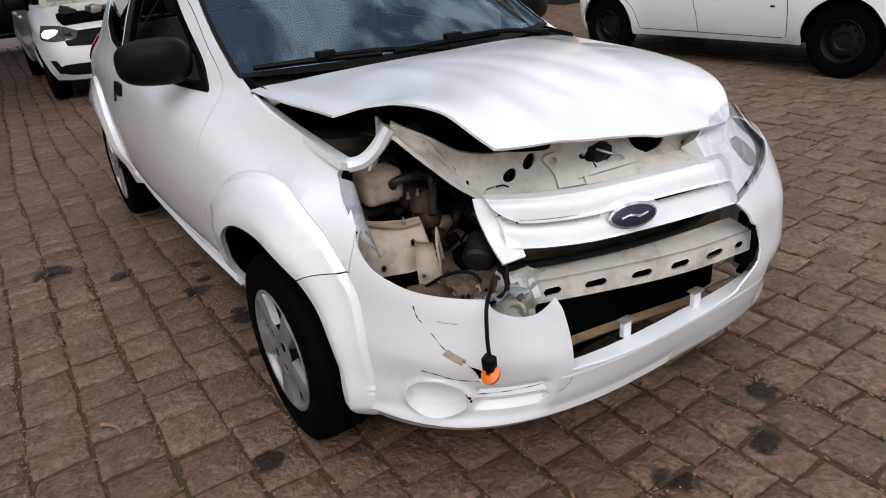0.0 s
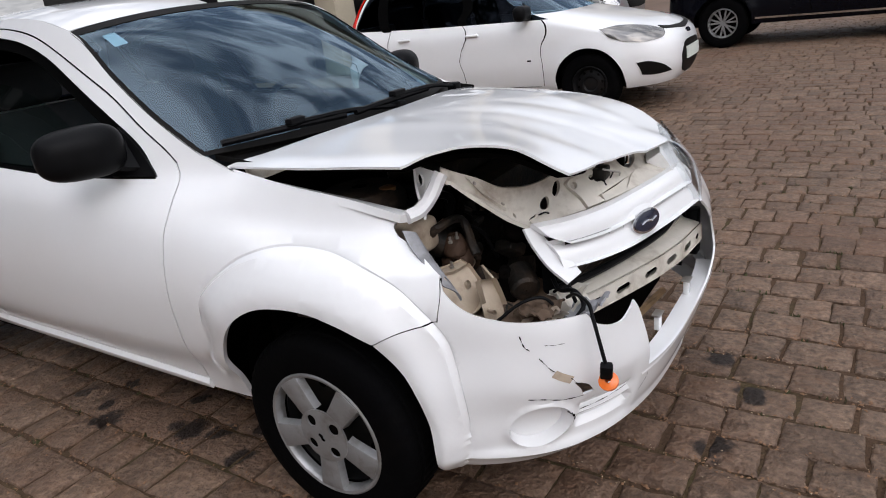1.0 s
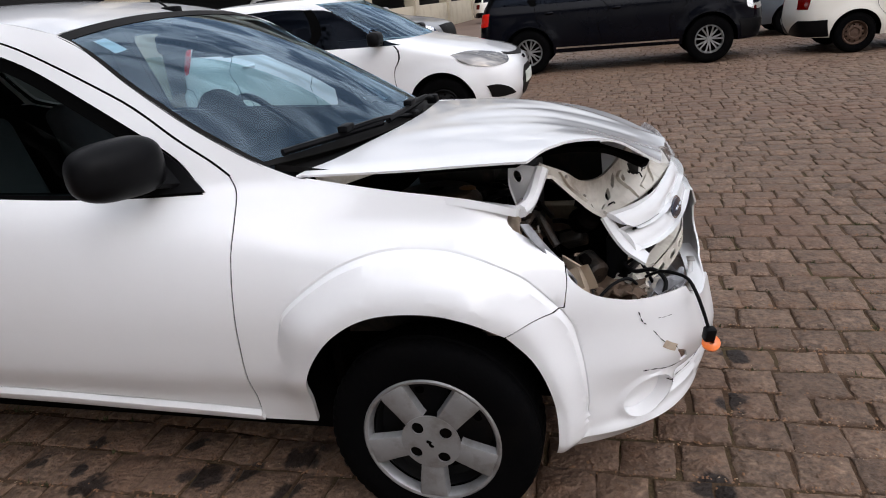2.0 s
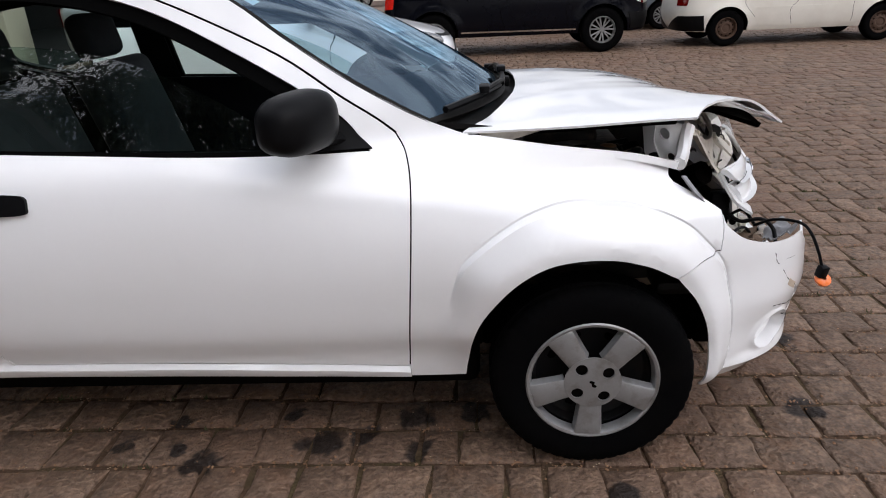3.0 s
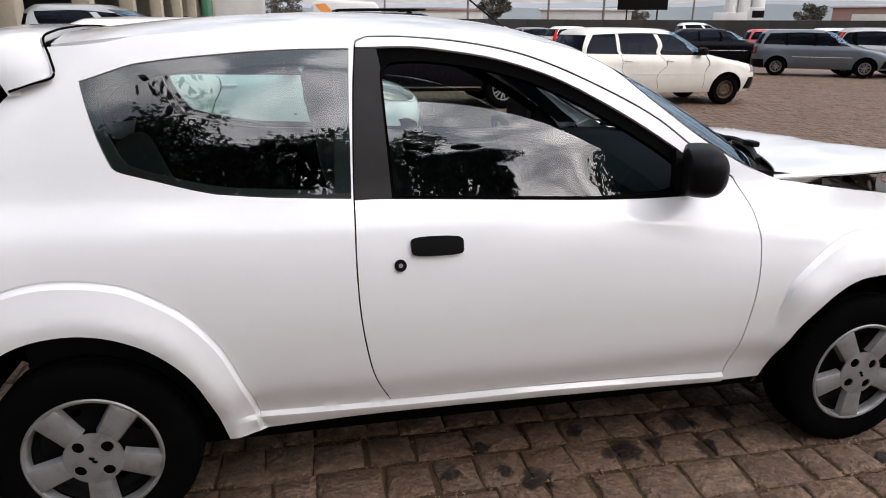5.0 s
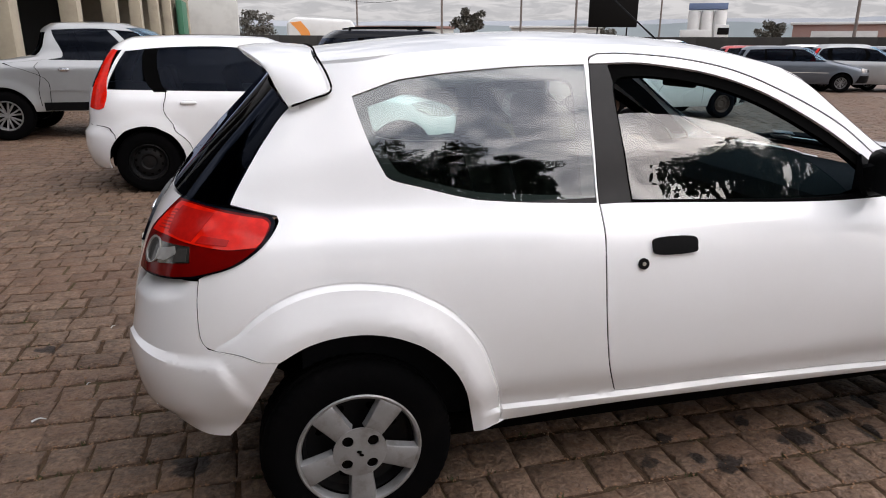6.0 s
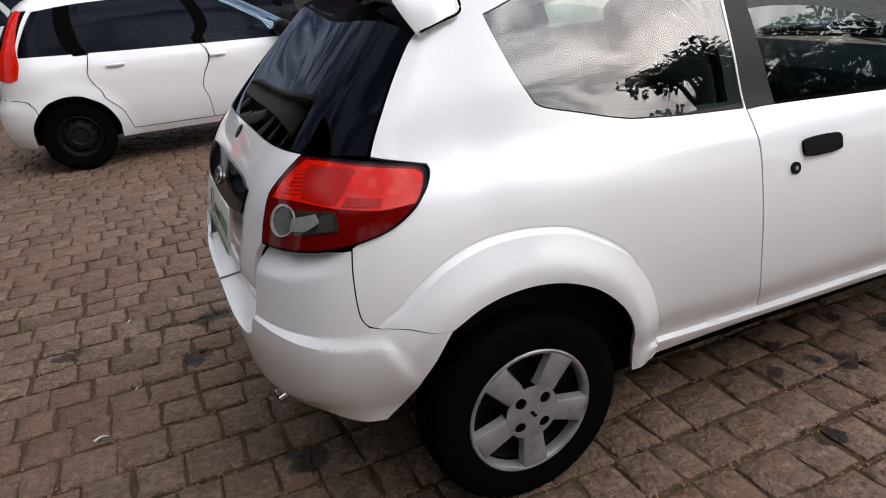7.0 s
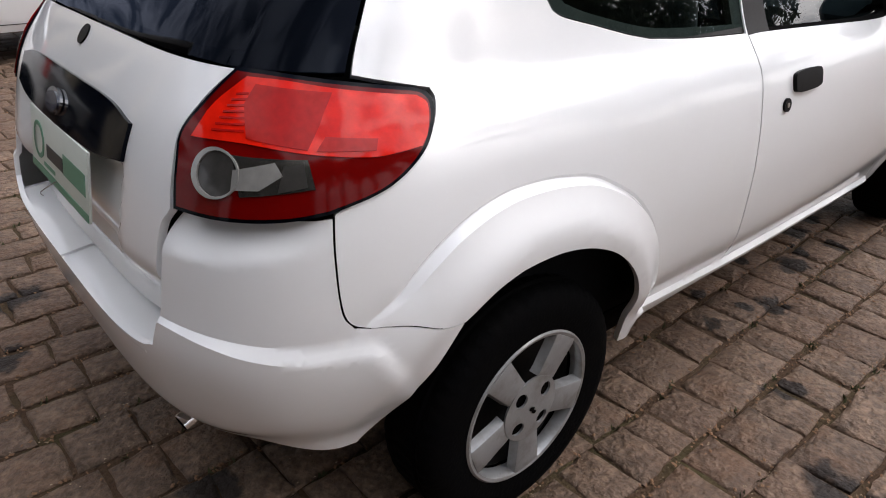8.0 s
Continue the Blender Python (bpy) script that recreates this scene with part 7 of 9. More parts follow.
SMOKED = mat("smoky_lamp", (0.16, 0.15, 0.14), 0.12, metal=0.5, coat=1.0, grain=0.3, grain_scale=9)

W = lambda w, h, belt: ((0.18, 0.26, 0.36, 0.55, 0.75, belt - 0.10, belt, belt + 0.14, (belt + h) / 2 + 0.06, h - 0.06, h), (w * 0.86, w * 0.93, w * 0.97, w, w * 1.0, w * 0.985, w * 0.94, w * 0.875, w * 0.80, w * 0.715, w * 0.64))

fiesta = dict(h=1.45, sill=0.24, r=0.295, axles=(1.245, -1.245), track=0.735, rim="steel", belt=0.96, top=1.37, skin="white body side with painted bumpers", w=W(0.845, 1.45, 0.95),
              nose=((0.18, 0.30, 0.45, 0.58, 0.68, 0.76, 0.84, 0.91, 0.965, 1.0, 1.10, 1.25, 1.38, 1.45), (1.90, 1.99, 2.03, 2.02, 1.98, 1.86, 1.58, 1.28, 1.02, 0.90, 0.73, 0.46, 0.20, 0.0)),
              tail=((0.18, 0.30, 0.45, 0.60, 0.64, 0.80, 0.95, 1.15, 1.32, 1.40, 1.45), (-1.76, -1.83, -1.86, -1.85, -1.81, -1.79, -1.76, -1.67, -1.56, -1.48, -1.36)),
              dlo=[[(-1.54, 0.985), (-0.5, 0.955), (0.86, 0.935)], [(0.86, 0.935), (0.56, 1.11), (0.26, 1.26), (0.02, 1.335)], [(0.02, 1.335), (-0.5, 1.375), (-1.0, 1.365), (-1.36, 1.33)], [(-1.36, 1.33), (-1.46, 1.18), (-1.54, 0.985)]],
              posts=((-0.15, -0.05), (-1.13, -1.01)), screen=(0.985, 1.40), rear=(1.0, 1.34), mirror=(0.62, 0.985), handles=((-0.83, 0.855), (0.02, 0.845)), seats=(-0.35, -1.0),
              seams=([(0.785, 0.93), (0.788, 0.72), (0.782, 0.50), (0.770, 0.30)], [(-0.12, 0.96), (-0.122, 0.70), (-0.118, 0.45), (-0.105, 0.30)], [(-1.03, 0.96), (-1.06, 0.80), (-0.98, 0.62), (-0.86, 0.48), (-0.80, 0.31)], [(-0.80, 0.305), (0.0, 0.30), (0.74, 0.295)], [(-1.84, 0.66), (-1.66, 0.655), (-1.53, 0.60), (-1.50, 0.52)]),
              patches=(("grille", [[(0.0, 0.60), (0.16, 0.585), (0.24, 0.47)], [(0.24, 0.47), (0.20, 0.34), (0.10, 0.29), (0.0, 0.285)], [(0.0, 0.285), (0.0, 0.60)]], TRIM, "black lower grille", 0.006),
                       ("upper_grille", [[(0.0, 0.735), (0.20, 0.745), (0.30, 0.765)], [(0.30, 0.765), (0.28, 0.735), (0.0, 0.700)], [(0.0, 0.700), (0.0, 0.735)]], TRIM, "dark upper grille strip", 0.006),
                       ("plate", [[(0.0, 0.535), (0.17, 0.535)], [(0.17, 0.535), (0.17, 0.425)], [(0.17, 0.425), (0.0, 0.425)], [(0.0, 0.425), (0.0, 0.535)]], PLATE, "pale blank plate", 0.02),
                       ("emblem", [[(0.0, 0.69), (0.045, 0.685), (0.055, 0.67), (0.045, 0.655), (0.0, 0.65)], [(0.0, 0.65), (0.0, 0.69)]], CHROME, "small oval emblem", 0.008)),
              xpatches=(("head_lamp", [[(1.36, 0.80), (1.52, 0.815), (1.70, 0.79), (1.87, 0.735)], [(1.87, 0.735), (1.89, 0.675), (1.78, 0.655)], [(1.78, 0.655), (1.60, 0.68), (1.45, 0.73), (1.36, 0.80)]], SMOKED, "smoky almond head lamp", 0.006),
                        ("fog_lamp_recess", [[(1.70, 0.475), (1.80, 0.48), (1.90, 0.44), (1.955, 0.36)], [(1.955, 0.36), (1.84, 0.35), (1.74, 0.36)], [(1.74, 0.36), (1.70, 0.475)]], TRIM, "black fog lamp recess", 0.005),
                        ("tail_lamp", [[(-1.43, 1.335), (-1.50, 1.32), (-1.62, 1.10), (-1.715, 0.82)], [(-1.715, 0.82), (-1.64, 0.80), (-1.58, 0.82)], [(-1.58, 0.82), (-1.54, 1.0), (-1.43, 1.335)]], RED_LENS, "tall red tail lamp", 0.008),
                        ("side_badge", [[(0.62, 0.565), (0.66, 0.565)], [(0.66, 0.565), (0.66, 0.55)], [(0.66, 0.55), (0.62, 0.55)], [(0.62, 0.55), (0.62, 0.565)]], TRIM, "small grey badge", 0.004)))
road_car("parked_hatchback", "white five-door hatchback with black steel wheels, parked beyond the wreck", pose(-1.30, 5.37, 0, 0, 0, 1.2), fiesta, PAINT)

suv = dict(h=1.62, sill=0.32, r=0.355, axles=(1.397, -1.397), track=0.80, rim="alloy", tyre=0.22, belt=1.08, top=1.52, skin="glossy near-black body side", w=W(0.92, 1.62, 1.07), rails=True,
           nose=((0.2, 0.36, 0.55, 0.75, 0.88, 0.95, 1.02, 1.07, 1.11, 1.2, 1.4, 1.55, 1.62), (2.10, 2.20, 2.24, 2.22, 2.16, 1.95, 1.55, 1.25, 1.02, 0.86, 0.52, 0.25, 0.05)),
           tail=((0.2, 0.36, 0.55, 0.75, 0.95, 1.1, 1.35, 1.52, 1.62), (-2.15, -2.24, -2.28, -2.27, -2.23, -2.17, -2.03, -1.92, -1.75)),
           dlo=[[(-2.0, 1.11), (-0.5, 1.085), (0.85, 1.07)], [(0.85, 1.07), (0.55, 1.24), (0.15, 1.45), (0.02, 1.50)], [(0.02, 1.50), (-0.8, 1.535), (-1.75, 1.48)], [(-1.75, 1.48), (-1.92, 1.25), (-2.0, 1.11)]],
           posts=((-0.25, -0.15), (-1.35, -1.25)), screen=(1.12, 1.56), rear=(1.12, 1.5), mirror=(0.66, 1.12), handles=((-1.05, 0.95), (0.0, 0.95)), seats=(-0.4, -1.2), mirror_mat=NAVY_PAINT,
           seams=([(0.82, 1.07), (0.86, 0.8), (0.82, 0.45)], [(-0.24, 1.08), (-0.25, 0.8), (-0.22, 0.45)], [(-1.3, 1.09), (-1.25, 0.85), (-1.05, 0.6)]),
           xpatches=(("sill_strip", [[(-0.95, 0.415), (0.95, 0.40)], [(0.95, 0.40), (0.95, 0.375)], [(0.95, 0.375), (-0.95, 0.39)], [(-0.95, 0.39), (-0.95, 0.415)]], CHROME, "bright sill strip", 0.012),
                     ("head_lamp", [[(1.88, 0.90), (2.12, 0.87)], [(2.12, 0.87), (2.17, 0.78), (2.05, 0.74)], [(2.05, 0.74), (1.92, 0.80), (1.88, 0.90)]], CHROME, "clear head lamp", 0.006),
                     ("tail_lamp", [[(-2.02, 1.02), (-2.20, 1.0)], [(-2.20, 1.0), (-2.23, 0.80)], [(-2.23, 0.80), (-2.06, 0.82)], [(-2.06, 0.82), (-2.02, 1.02)]], RED_LENS, "red tail lamp", 0.006),
                     ("bumper_cladding", [[(1.80, 0.62), (2.15, 0.62)], [(2.15, 0.62), (2.15, 0.36)], [(2.15, 0.36), (1.85, 0.36)], [(1.85, 0.36), (1.80, 0.62)]], PLASTIC, "dark grey bumper corner", 0.006)),
           patches=(("grille", [[(0.0, 0.86), (0.22, 0.86)], [(0.22, 0.86), (0.22, 0.66)], [(0.22, 0.66), (0.0, 0.66)], [(0.0, 0.66), (0.0, 0.86)]], TRIM, "black grille", 0.006),))
road_car("dark_estate_suv", "near-black sport utility car with silver alloy wheels", pose(1.65, 10.30, 0, 0, 0, 0.5), suv, NAVY_PAINT)

wagon = dict(h=1.385, sill=0.24, r=0.285, axles=(1.23, -1.23), track=0.71, rim="rust", belt=0.93, top=1.32, skin="aged white body side", w=W(0.815, 1.385, 0.92), body_posts=True,
             nose=((0.18, 0.35, 0.5, 0.62, 0.72, 0.80, 0.87, 0.93, 0.97, 1.1, 1.25, 1.35, 1.385), (1.96, 2.02, 2.04, 2.03, 1.98, 1.70, 1.30, 1.02, 0.88, 0.66, 0.40, 0.18, 0.0)),
             tail=((0.18, 0.35, 0.55, 0.75, 0.92, 1.1, 1.25, 1.34, 1.385), (-1.92, -2.0, -2.02, -2.0, -1.97, -1.90, -1.82, -1.76, -1.65)),
             dlo=[[(-1.68, 0.955), (-0.5, 0.94), (0.78, 0.925)], [(0.78, 0.925), (0.45, 1.14), (0.12, 1.30)], [(0.12, 1.30), (-0.6, 1.325), (-1.52, 1.29)], [(-1.52, 1.29), (-1.68, 0.955)]],
             posts=((-0.25, -0.17), (-1.02, -0.96)), screen=(0.985, 1.35), rear=(0.97, 1.28), mirror=(0.62, 0.97), handles=((0.0, 0.83), (-0.85, 0.83)), seats=(-0.4,),
             seams=([(0.76, 0.92), (0.78, 0.7), (0.74, 0.32)], [(-0.22, 0.93), (-0.22, 0.6), (-0.20, 0.32)], [(-1.0, 0.94), (-0.98, 0.7), (-0.8, 0.45)]),
             xpatches=(("side_strip", [[(-0.80, 0.60), (0.85, 0.60)], [(0.85, 0.60), (0.85, 0.585)], [(0.85, 0.585), (-0.80, 0.585)], [(-0.80, 0.585), (-0.80, 0.60)]], CREAM_PAINT, "side rubbing strip", 0.008),
                       ("bumper_corner", [[(1.72, 0.52), (2.0, 0.52)], [(2.0, 0.52), (2.0, 0.30)], [(2.0, 0.30), (1.62, 0.30)], [(1.62, 0.30), (1.72, 0.52)]], PLASTIC, "grey plastic bumper", 0.01),
                       ("rear_bumper_corner", [[(-1.62, 0.50), (-1.97, 0.50)], [(-1.97, 0.50), (-1.97, 0.26)], [(-1.97, 0.26), (-1.58, 0.26)], [(-1.58, 0.26), (-1.62, 0.50)]], PLASTIC, "black rear bumper", 0.01),
                       ("tail_lamp", [[(-1.84, 0.88), (-1.96, 0.87)], [(-1.96, 0.87), (-1.985, 0.66)], [(-1.985, 0.66), (-1.88, 0.66)], [(-1.88, 0.66), (-1.84, 0.88)]], RED_DARK, "dark red tail lamp", 0.006),
                       ("head_lamp", [[(1.72, 0.74), (1.90, 0.72)], [(1.90, 0.72), (1.92, 0.62)], [(1.92, 0.62), (1.76, 0.62)], [(1.76, 0.62), (1.72, 0.74)]], SMOKED, "head lamp", 0.006)),
             patches=(("grille", [[(0.0, 0.70), (0.4, 0.70)], [(0.4, 0.70), (0.4, 0.62)], [(0.4, 0.62), (0.0, 0.62)], [(0.0, 0.62), (0.0, 0.70)]], TRIM, "black grille", 0.006),))
road_car("old_white_estate", "old white estate car with rusty steel wheels", pose(6.33, 10.26, 0, 0, 0, -0.5), wagon, CREAM_PAINT)

pickup = dict(h=1.68, sill=0.42, r=0.36, axles=(1.53, -1.53), track=0.80, rim="alloy", tyre=0.23, belt=1.13, top=1.60, skin="silver body side with a grey sill", w=W(0.92, 1.68, 1.12), handle_mat=CHROME,
              nose=((0.3, 0.5, 0.7, 0.9, 1.0, 1.07, 1.13, 1.18, 1.3, 1.5, 1.62, 1.68), (2.35, 2.42, 2.44, 2.38, 2.15, 1.75, 1.42, 1.25, 1.02, 0.65, 0.40, 0.15)),
              tail=((0.3, 0.6, 0.9, 1.10, 1.14, 1.18, 1.3, 1.6, 1.68), (-2.30, -2.36, -2.36, -2.35, -1.9, -1.30, -1.13, -1.02, -0.9)),
              dlo=[[(-0.90, 1.16), (0.0, 1.145), (1.12, 1.13)], [(1.12, 1.13), (0.75, 1.36), (0.40, 1.56)], [(0.40, 1.56), (-0.2, 1.605), (-0.82, 1.585)], [(-0.82, 1.585), (-0.90, 1.16)]],
              posts=((-0.03, 0.07),), body_posts=True, lean=0.03, screen=(1.185, 1.62), rear=(1.22, 1.55), mirror=(0.95, 1.18), handles=((-0.68, 1.02), (0.22, 1.02)), seats=(0.0, -0.6), mirror_mat=SILVER_PAINT,
              seams=([(1.05, 1.13), (1.08, 0.9), (1.02, 0.5)], [(0.04, 1.14), (0.02, 0.9), (0.06, 0.5)], [(-0.93, 1.16), (-0.95, 0.9), (-0.90, 0.55)], [(-1.02, 1.12), (-1.03, 0.8), (-1.03, 0.5)]),
              xpatches=(("side_strip", [[(-0.92, 0.735), (1.0, 0.735)], [(1.0, 0.735), (1.0, 0.715)], [(1.0, 0.715), (-0.92, 0.715)], [(-0.92, 0.715), (-0.92, 0.735)]], SILVER_PAINT, "rubbing strip", 0.012),
                        ("sill_cover", [[(-1.0, 0.55), (1.05, 0.55)], [(1.05, 0.55), (1.0, 0.43)], [(1.0, 0.43), (-1.0, 0.43)], [(-1.0, 0.43), (-1.0, 0.55)]], PLASTIC, "dark plastic sill", 0.01),
                        ("tail_lamp", [[(-2.20, 1.08), (-2.33, 1.08)], [(-2.33, 1.08), (-2.34, 0.80)], [(-2.34, 0.80), (-2.22, 0.80)], [(-2.22, 0.80), (-2.20, 1.08)]], RED_DARK, "tail lamp", 0.006),
                        ("head_lamp", [[(2.02, 0.98), (2.30, 0.90)], [(2.30, 0.90), (2.34, 0.78), (2.22, 0.76)], [(2.22, 0.76), (2.08, 0.84), (2.02, 0.98)]], CHROME, "clear head lamp", 0.006)),
              patches=(("grille", [[(0.0, 0.93), (0.30, 0.92)], [(0.30, 0.92), (0.26, 0.72)], [(0.26, 0.72), (0.0, 0.70)], [(0.0, 0.70), (0.0, 0.93)]], TRIM, "black grille with chrome frame", 0.006),))
road_car("silver_pickup", "silver double-cab pickup with alloy wheels", pose(-3.55, 9.78, 0, 0, 0, 0.5), pickup, SILVER_PAINT)

# the wreck with the open bonnet behind
wreck = dict(fiesta)
wreck.update(skin="white body side of a wrecked car", posts=((-0.13, -0.06), (-1.10, -1.03)), rim="steel",
             patches=(("grille", [[(0.0, 0.74), (0.30, 0.735), (0.42, 0.70)], [(0.42, 0.70), (0.40, 0.60)], [(0.40, 0.60), (0.0, 0.575)], [(0.0, 0.575), (0.0, 0.74)]], TRIM, "black grille", 0.006),
                      ("lower_grille", [[(0.0, 0.42), (0.40, 0.42), (0.52, 0.39)], [(0.52, 0.39), (0.46, 0.31), (0.0, 0.30)], [(0.0, 0.30), (0.0, 0.42)]], TRIM, "black lower grille", 0.006),
                      ("plate", [[(0.0, 0.50), (0.19, 0.50)], [(0.19, 0.50), (0.19, 0.39)], [(0.19, 0.39), (0.0, 0.39)], [(0.0, 0.39), (0.0, 0.50)]], PAPER, "white number plate with blue edge", 0.02),
                      ("plate_band", [[(0.0, 0.50), (0.19, 0.50)], [(0.19, 0.50), (0.19, 0.475)], [(0.19, 0.475), (0.0, 0.475)], [(0.0, 0.475), (0.0, 0.50)]], BLUE_BADGE, "blue band", 0.023),
                      ("plate_print", [[(0.0, 0.455), (0.15, 0.455)], [(0.15, 0.455), (0.15, 0.415)], [(0.15, 0.415), (0.0, 0.415)], [(0.0, 0.415), (0.0, 0.455)]], PLATE_INK, "dark print bar", 0.0225)),
             xpatches=(("head_lamp", [[(1.50, 0.80), (1.70, 0.785), (1.87, 0.735)], [(1.87, 0.735), (1.93, 0.665), (1.82, 0.645)], [(1.82, 0.645), (1.62, 0.68), (1.50, 0.80)]], SMOKED, "dark head lamp", 0.006),
                       ("lit_lamp", [[(1.66, 0.755), (1.76, 0.75), (1.80, 0.715)], [(1.80, 0.715), (1.74, 0.68), (1.66, 0.70)], [(1.66, 0.70), (1.64, 0.73), (1.66, 0.755)]], bpy.data.materials.new("lit_lamp"), "glowing head lamp", 0.012),
                       ("vent", [[(1.70, 0.46), (1.80, 0.46)], [(1.80, 0.46), (1.82, 0.32)], [(1.82, 0.32), (1.73, 0.32)], [(1.73, 0.32), (1.70, 0.46)]], TRIM, "black vent", 0.005)))
lit = bpy.data.materials["lit_lamp"]
lit.use_nodes = True
lit.node_tree.nodes["Principled BSDF"].inputs["Emission Color"].default_value = (1.0, 0.86, 0.62, 1)
lit.node_tree.nodes["Principled BSDF"].inputs["Emission Strength"].default_value = 3.0
wk = road_car("wrecked_white_car", "wrecked white hatchback with its bonnet raised and a lamp lit", pose(-7.25, 0.16, 0, 0, 0, 0.5), wreck, PAINT)
bay = part("engine_bay", box_bm(1.05, 1.75, -0.60, 0.60, 0.78, 0.90, 0.05), UNDER, wk, "dark open engine bay")
sheet("raised_bonnet", lambda u, v: np.stack([1.0 + 0.33 * v, u * (0.68 - 0.08 * v), 0.96 + 0.80 * v + 0.05 * (1 - u * u) * v], -1), sq(-1, 1, 0, 1), PAINT_DIRTY, wk, "raised white bonnet, dirty underneath", step=0.09, depth=0.03)
sheet("bonnet_bracing", lambda u, v: np.stack([1.012 + 0.33 * v, u * (0.64 - 0.08 * v), 0.96 + 0.80 * v + 0.05 * (1 - u * u) * v], -1), sq(-0.95, 0.95, 0.06, 0.94), SILVER_PAINT, wk, "grey bonnet bracing", holes=[sq(-0.75, -0.08, 0.2, 0.8), sq(0.08, 0.75, 0.2, 0.8)], step=0.1, depth=0.02)
for k in range(14):
    x, y = rng.uniform(1.1, 1.7), rng.uniform(-0.5, 0.5)
    part("engine_piece", box_bm(-0.08, 0.08, -0.06, 0.06, -0.03, 0.05, 0.02), (ENGINE, STEEL, PRIMER)[k % 3], wk).matrix_basis = pose(x, y, 0.90, rng.uniform(-20, 20), rng.uniform(-20, 20), rng.uniform(0, 90))

# ---- building, far lot and horizon ----
BEIGE = mat("beige_render", (0.42, 0.37, 0.28), 0.85, spots=(0.26, 0.22, 0.17), spot_amount=0.6, spot_scale=1.2, grain=0.06, grain_scale=20, bump=0.1)
PALE_WALL = mat("pale_grey_wall", (0.50, 0.50, 0.47), 0.85, spots=(0.34, 0.33, 0.31), spot_amount=0.5, spot_scale=0.8)
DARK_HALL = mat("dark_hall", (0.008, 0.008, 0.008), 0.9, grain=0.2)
GREEN_PAINT = mat("green_sheet", (0.04, 0.16, 0.09), 0.6, grain=0.1)
LEAF = mat("dark_leaf", (0.030, 0.045, 0.020), 0.7, vary=0.0, grain=0.3, grain_scale=1.5)
# far leaves: a paler leaf colour with distance haze mixed in
LEAF_FAR = mat("hazy_leaf", (0.085, 0.080, 0.065), 0.8, grain=0.3, grain_scale=1.5)
BARK = mat("grey_bark", (0.07, 0.055, 0.04), 0.9, bump=0.5, bump_scale=12, grain=0.2)
# distance haze is mixed into both hill colours, more in the far one
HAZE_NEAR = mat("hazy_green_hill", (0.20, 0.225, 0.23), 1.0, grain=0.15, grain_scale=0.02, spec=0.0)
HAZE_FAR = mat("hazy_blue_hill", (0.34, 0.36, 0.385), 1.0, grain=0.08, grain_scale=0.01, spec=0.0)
WALL_DARK = mat("dark_boundary_wall", (0.022, 0.020, 0.018), 0.9, spots=(0.05, 0.05, 0.035), spot_amount=0.5, spot_scale=0.6)
BLUE_BOX = mat("blue_band", (0.12, 0.17, 0.28), 0.5, grain=0.1)
WHITE_FLAT = mat("dull_white_sheet", (0.62, 0.62, 0.60), 0.6, spots=(0.45, 0.44, 0.42), spot_amount=0.4, spot_scale=0.8)
BRICK_RED = mat("faded_red_wall", (0.27, 0.16, 0.135), 0.85, spots=(0.33, 0.28, 0.25), spot_amount=0.4, spot_scale=0.5)
WOOD_POLE = mat("weathered_pole", (0.16, 0.135, 0.12), 0.9, grain=0.2)

hall = thing("open_hall", "long beige hall with open dark bays behind the pickup", "building", kind="structure")
HX = -6.55
for k in range(9):
    y = 8.9 + 6.0 * k
    part("column", box_bm(HX - 0.45, HX + 0.05, y - 0.30, y + 0.30, 0, 5.2, 0.03), BEIGE, hall)
    if k >= 2:
        part("low_wall", box_bm(HX - 0.25, HX - 0.05, y + 0.30, y + 5.70, 0, 1.15, 0.02), BEIGE, hall, "beige low wall")
part("top_beam", box_bm(HX - 0.5, HX + 0.08, 8.4, 57.5, 5.2, 6.4, 0.04), BEIGE, hall, "beige fascia")
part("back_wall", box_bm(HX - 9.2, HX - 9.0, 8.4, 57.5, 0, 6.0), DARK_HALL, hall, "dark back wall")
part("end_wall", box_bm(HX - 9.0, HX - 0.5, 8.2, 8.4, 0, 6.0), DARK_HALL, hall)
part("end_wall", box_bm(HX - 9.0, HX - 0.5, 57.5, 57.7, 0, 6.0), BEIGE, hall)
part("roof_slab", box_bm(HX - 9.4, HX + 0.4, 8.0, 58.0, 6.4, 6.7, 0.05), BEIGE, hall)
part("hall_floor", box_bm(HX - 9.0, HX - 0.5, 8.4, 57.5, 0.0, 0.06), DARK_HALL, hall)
part("door_leaf", box_bm(HX - 0.1, HX + 0.3, 49.2, 52.5, 0, 4.2, 0.02), GREEN_PAINT, hall, "green sheet metal door")
# unseen open shed, added to shade the lot behind the hatchback's tail
shed = thing("unseen_shade_shed", "unseen dark open-sided shed with a flat roof, added to shade the lot", "building", kind="structure")
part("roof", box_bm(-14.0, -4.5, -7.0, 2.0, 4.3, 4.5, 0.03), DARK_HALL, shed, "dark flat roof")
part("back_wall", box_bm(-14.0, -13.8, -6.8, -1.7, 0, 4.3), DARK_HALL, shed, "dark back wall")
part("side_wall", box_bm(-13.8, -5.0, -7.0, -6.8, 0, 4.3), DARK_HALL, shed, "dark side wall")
for x in (-13.6, -9.3, -4.9):
    part("beam", box_bm(x - 0.08, x + 0.08, -6.8, 1.9, 4.0, 4.3, 0.01), STEEL_DARK, shed)
    part("post", box_bm(x - 0.07, x + 0.07, -2.27, -2.13, 0, 4.0, 0.01), STEEL_DARK, shed)
annex = thing("pale_annex", "pale grey annex wall at the end of the hall", "building", kind="structure")
part("wall", box_bm(HX - 3, HX + 3.6, 62, 66, 0, 7.0, 0.05), PALE_WALL, annex)
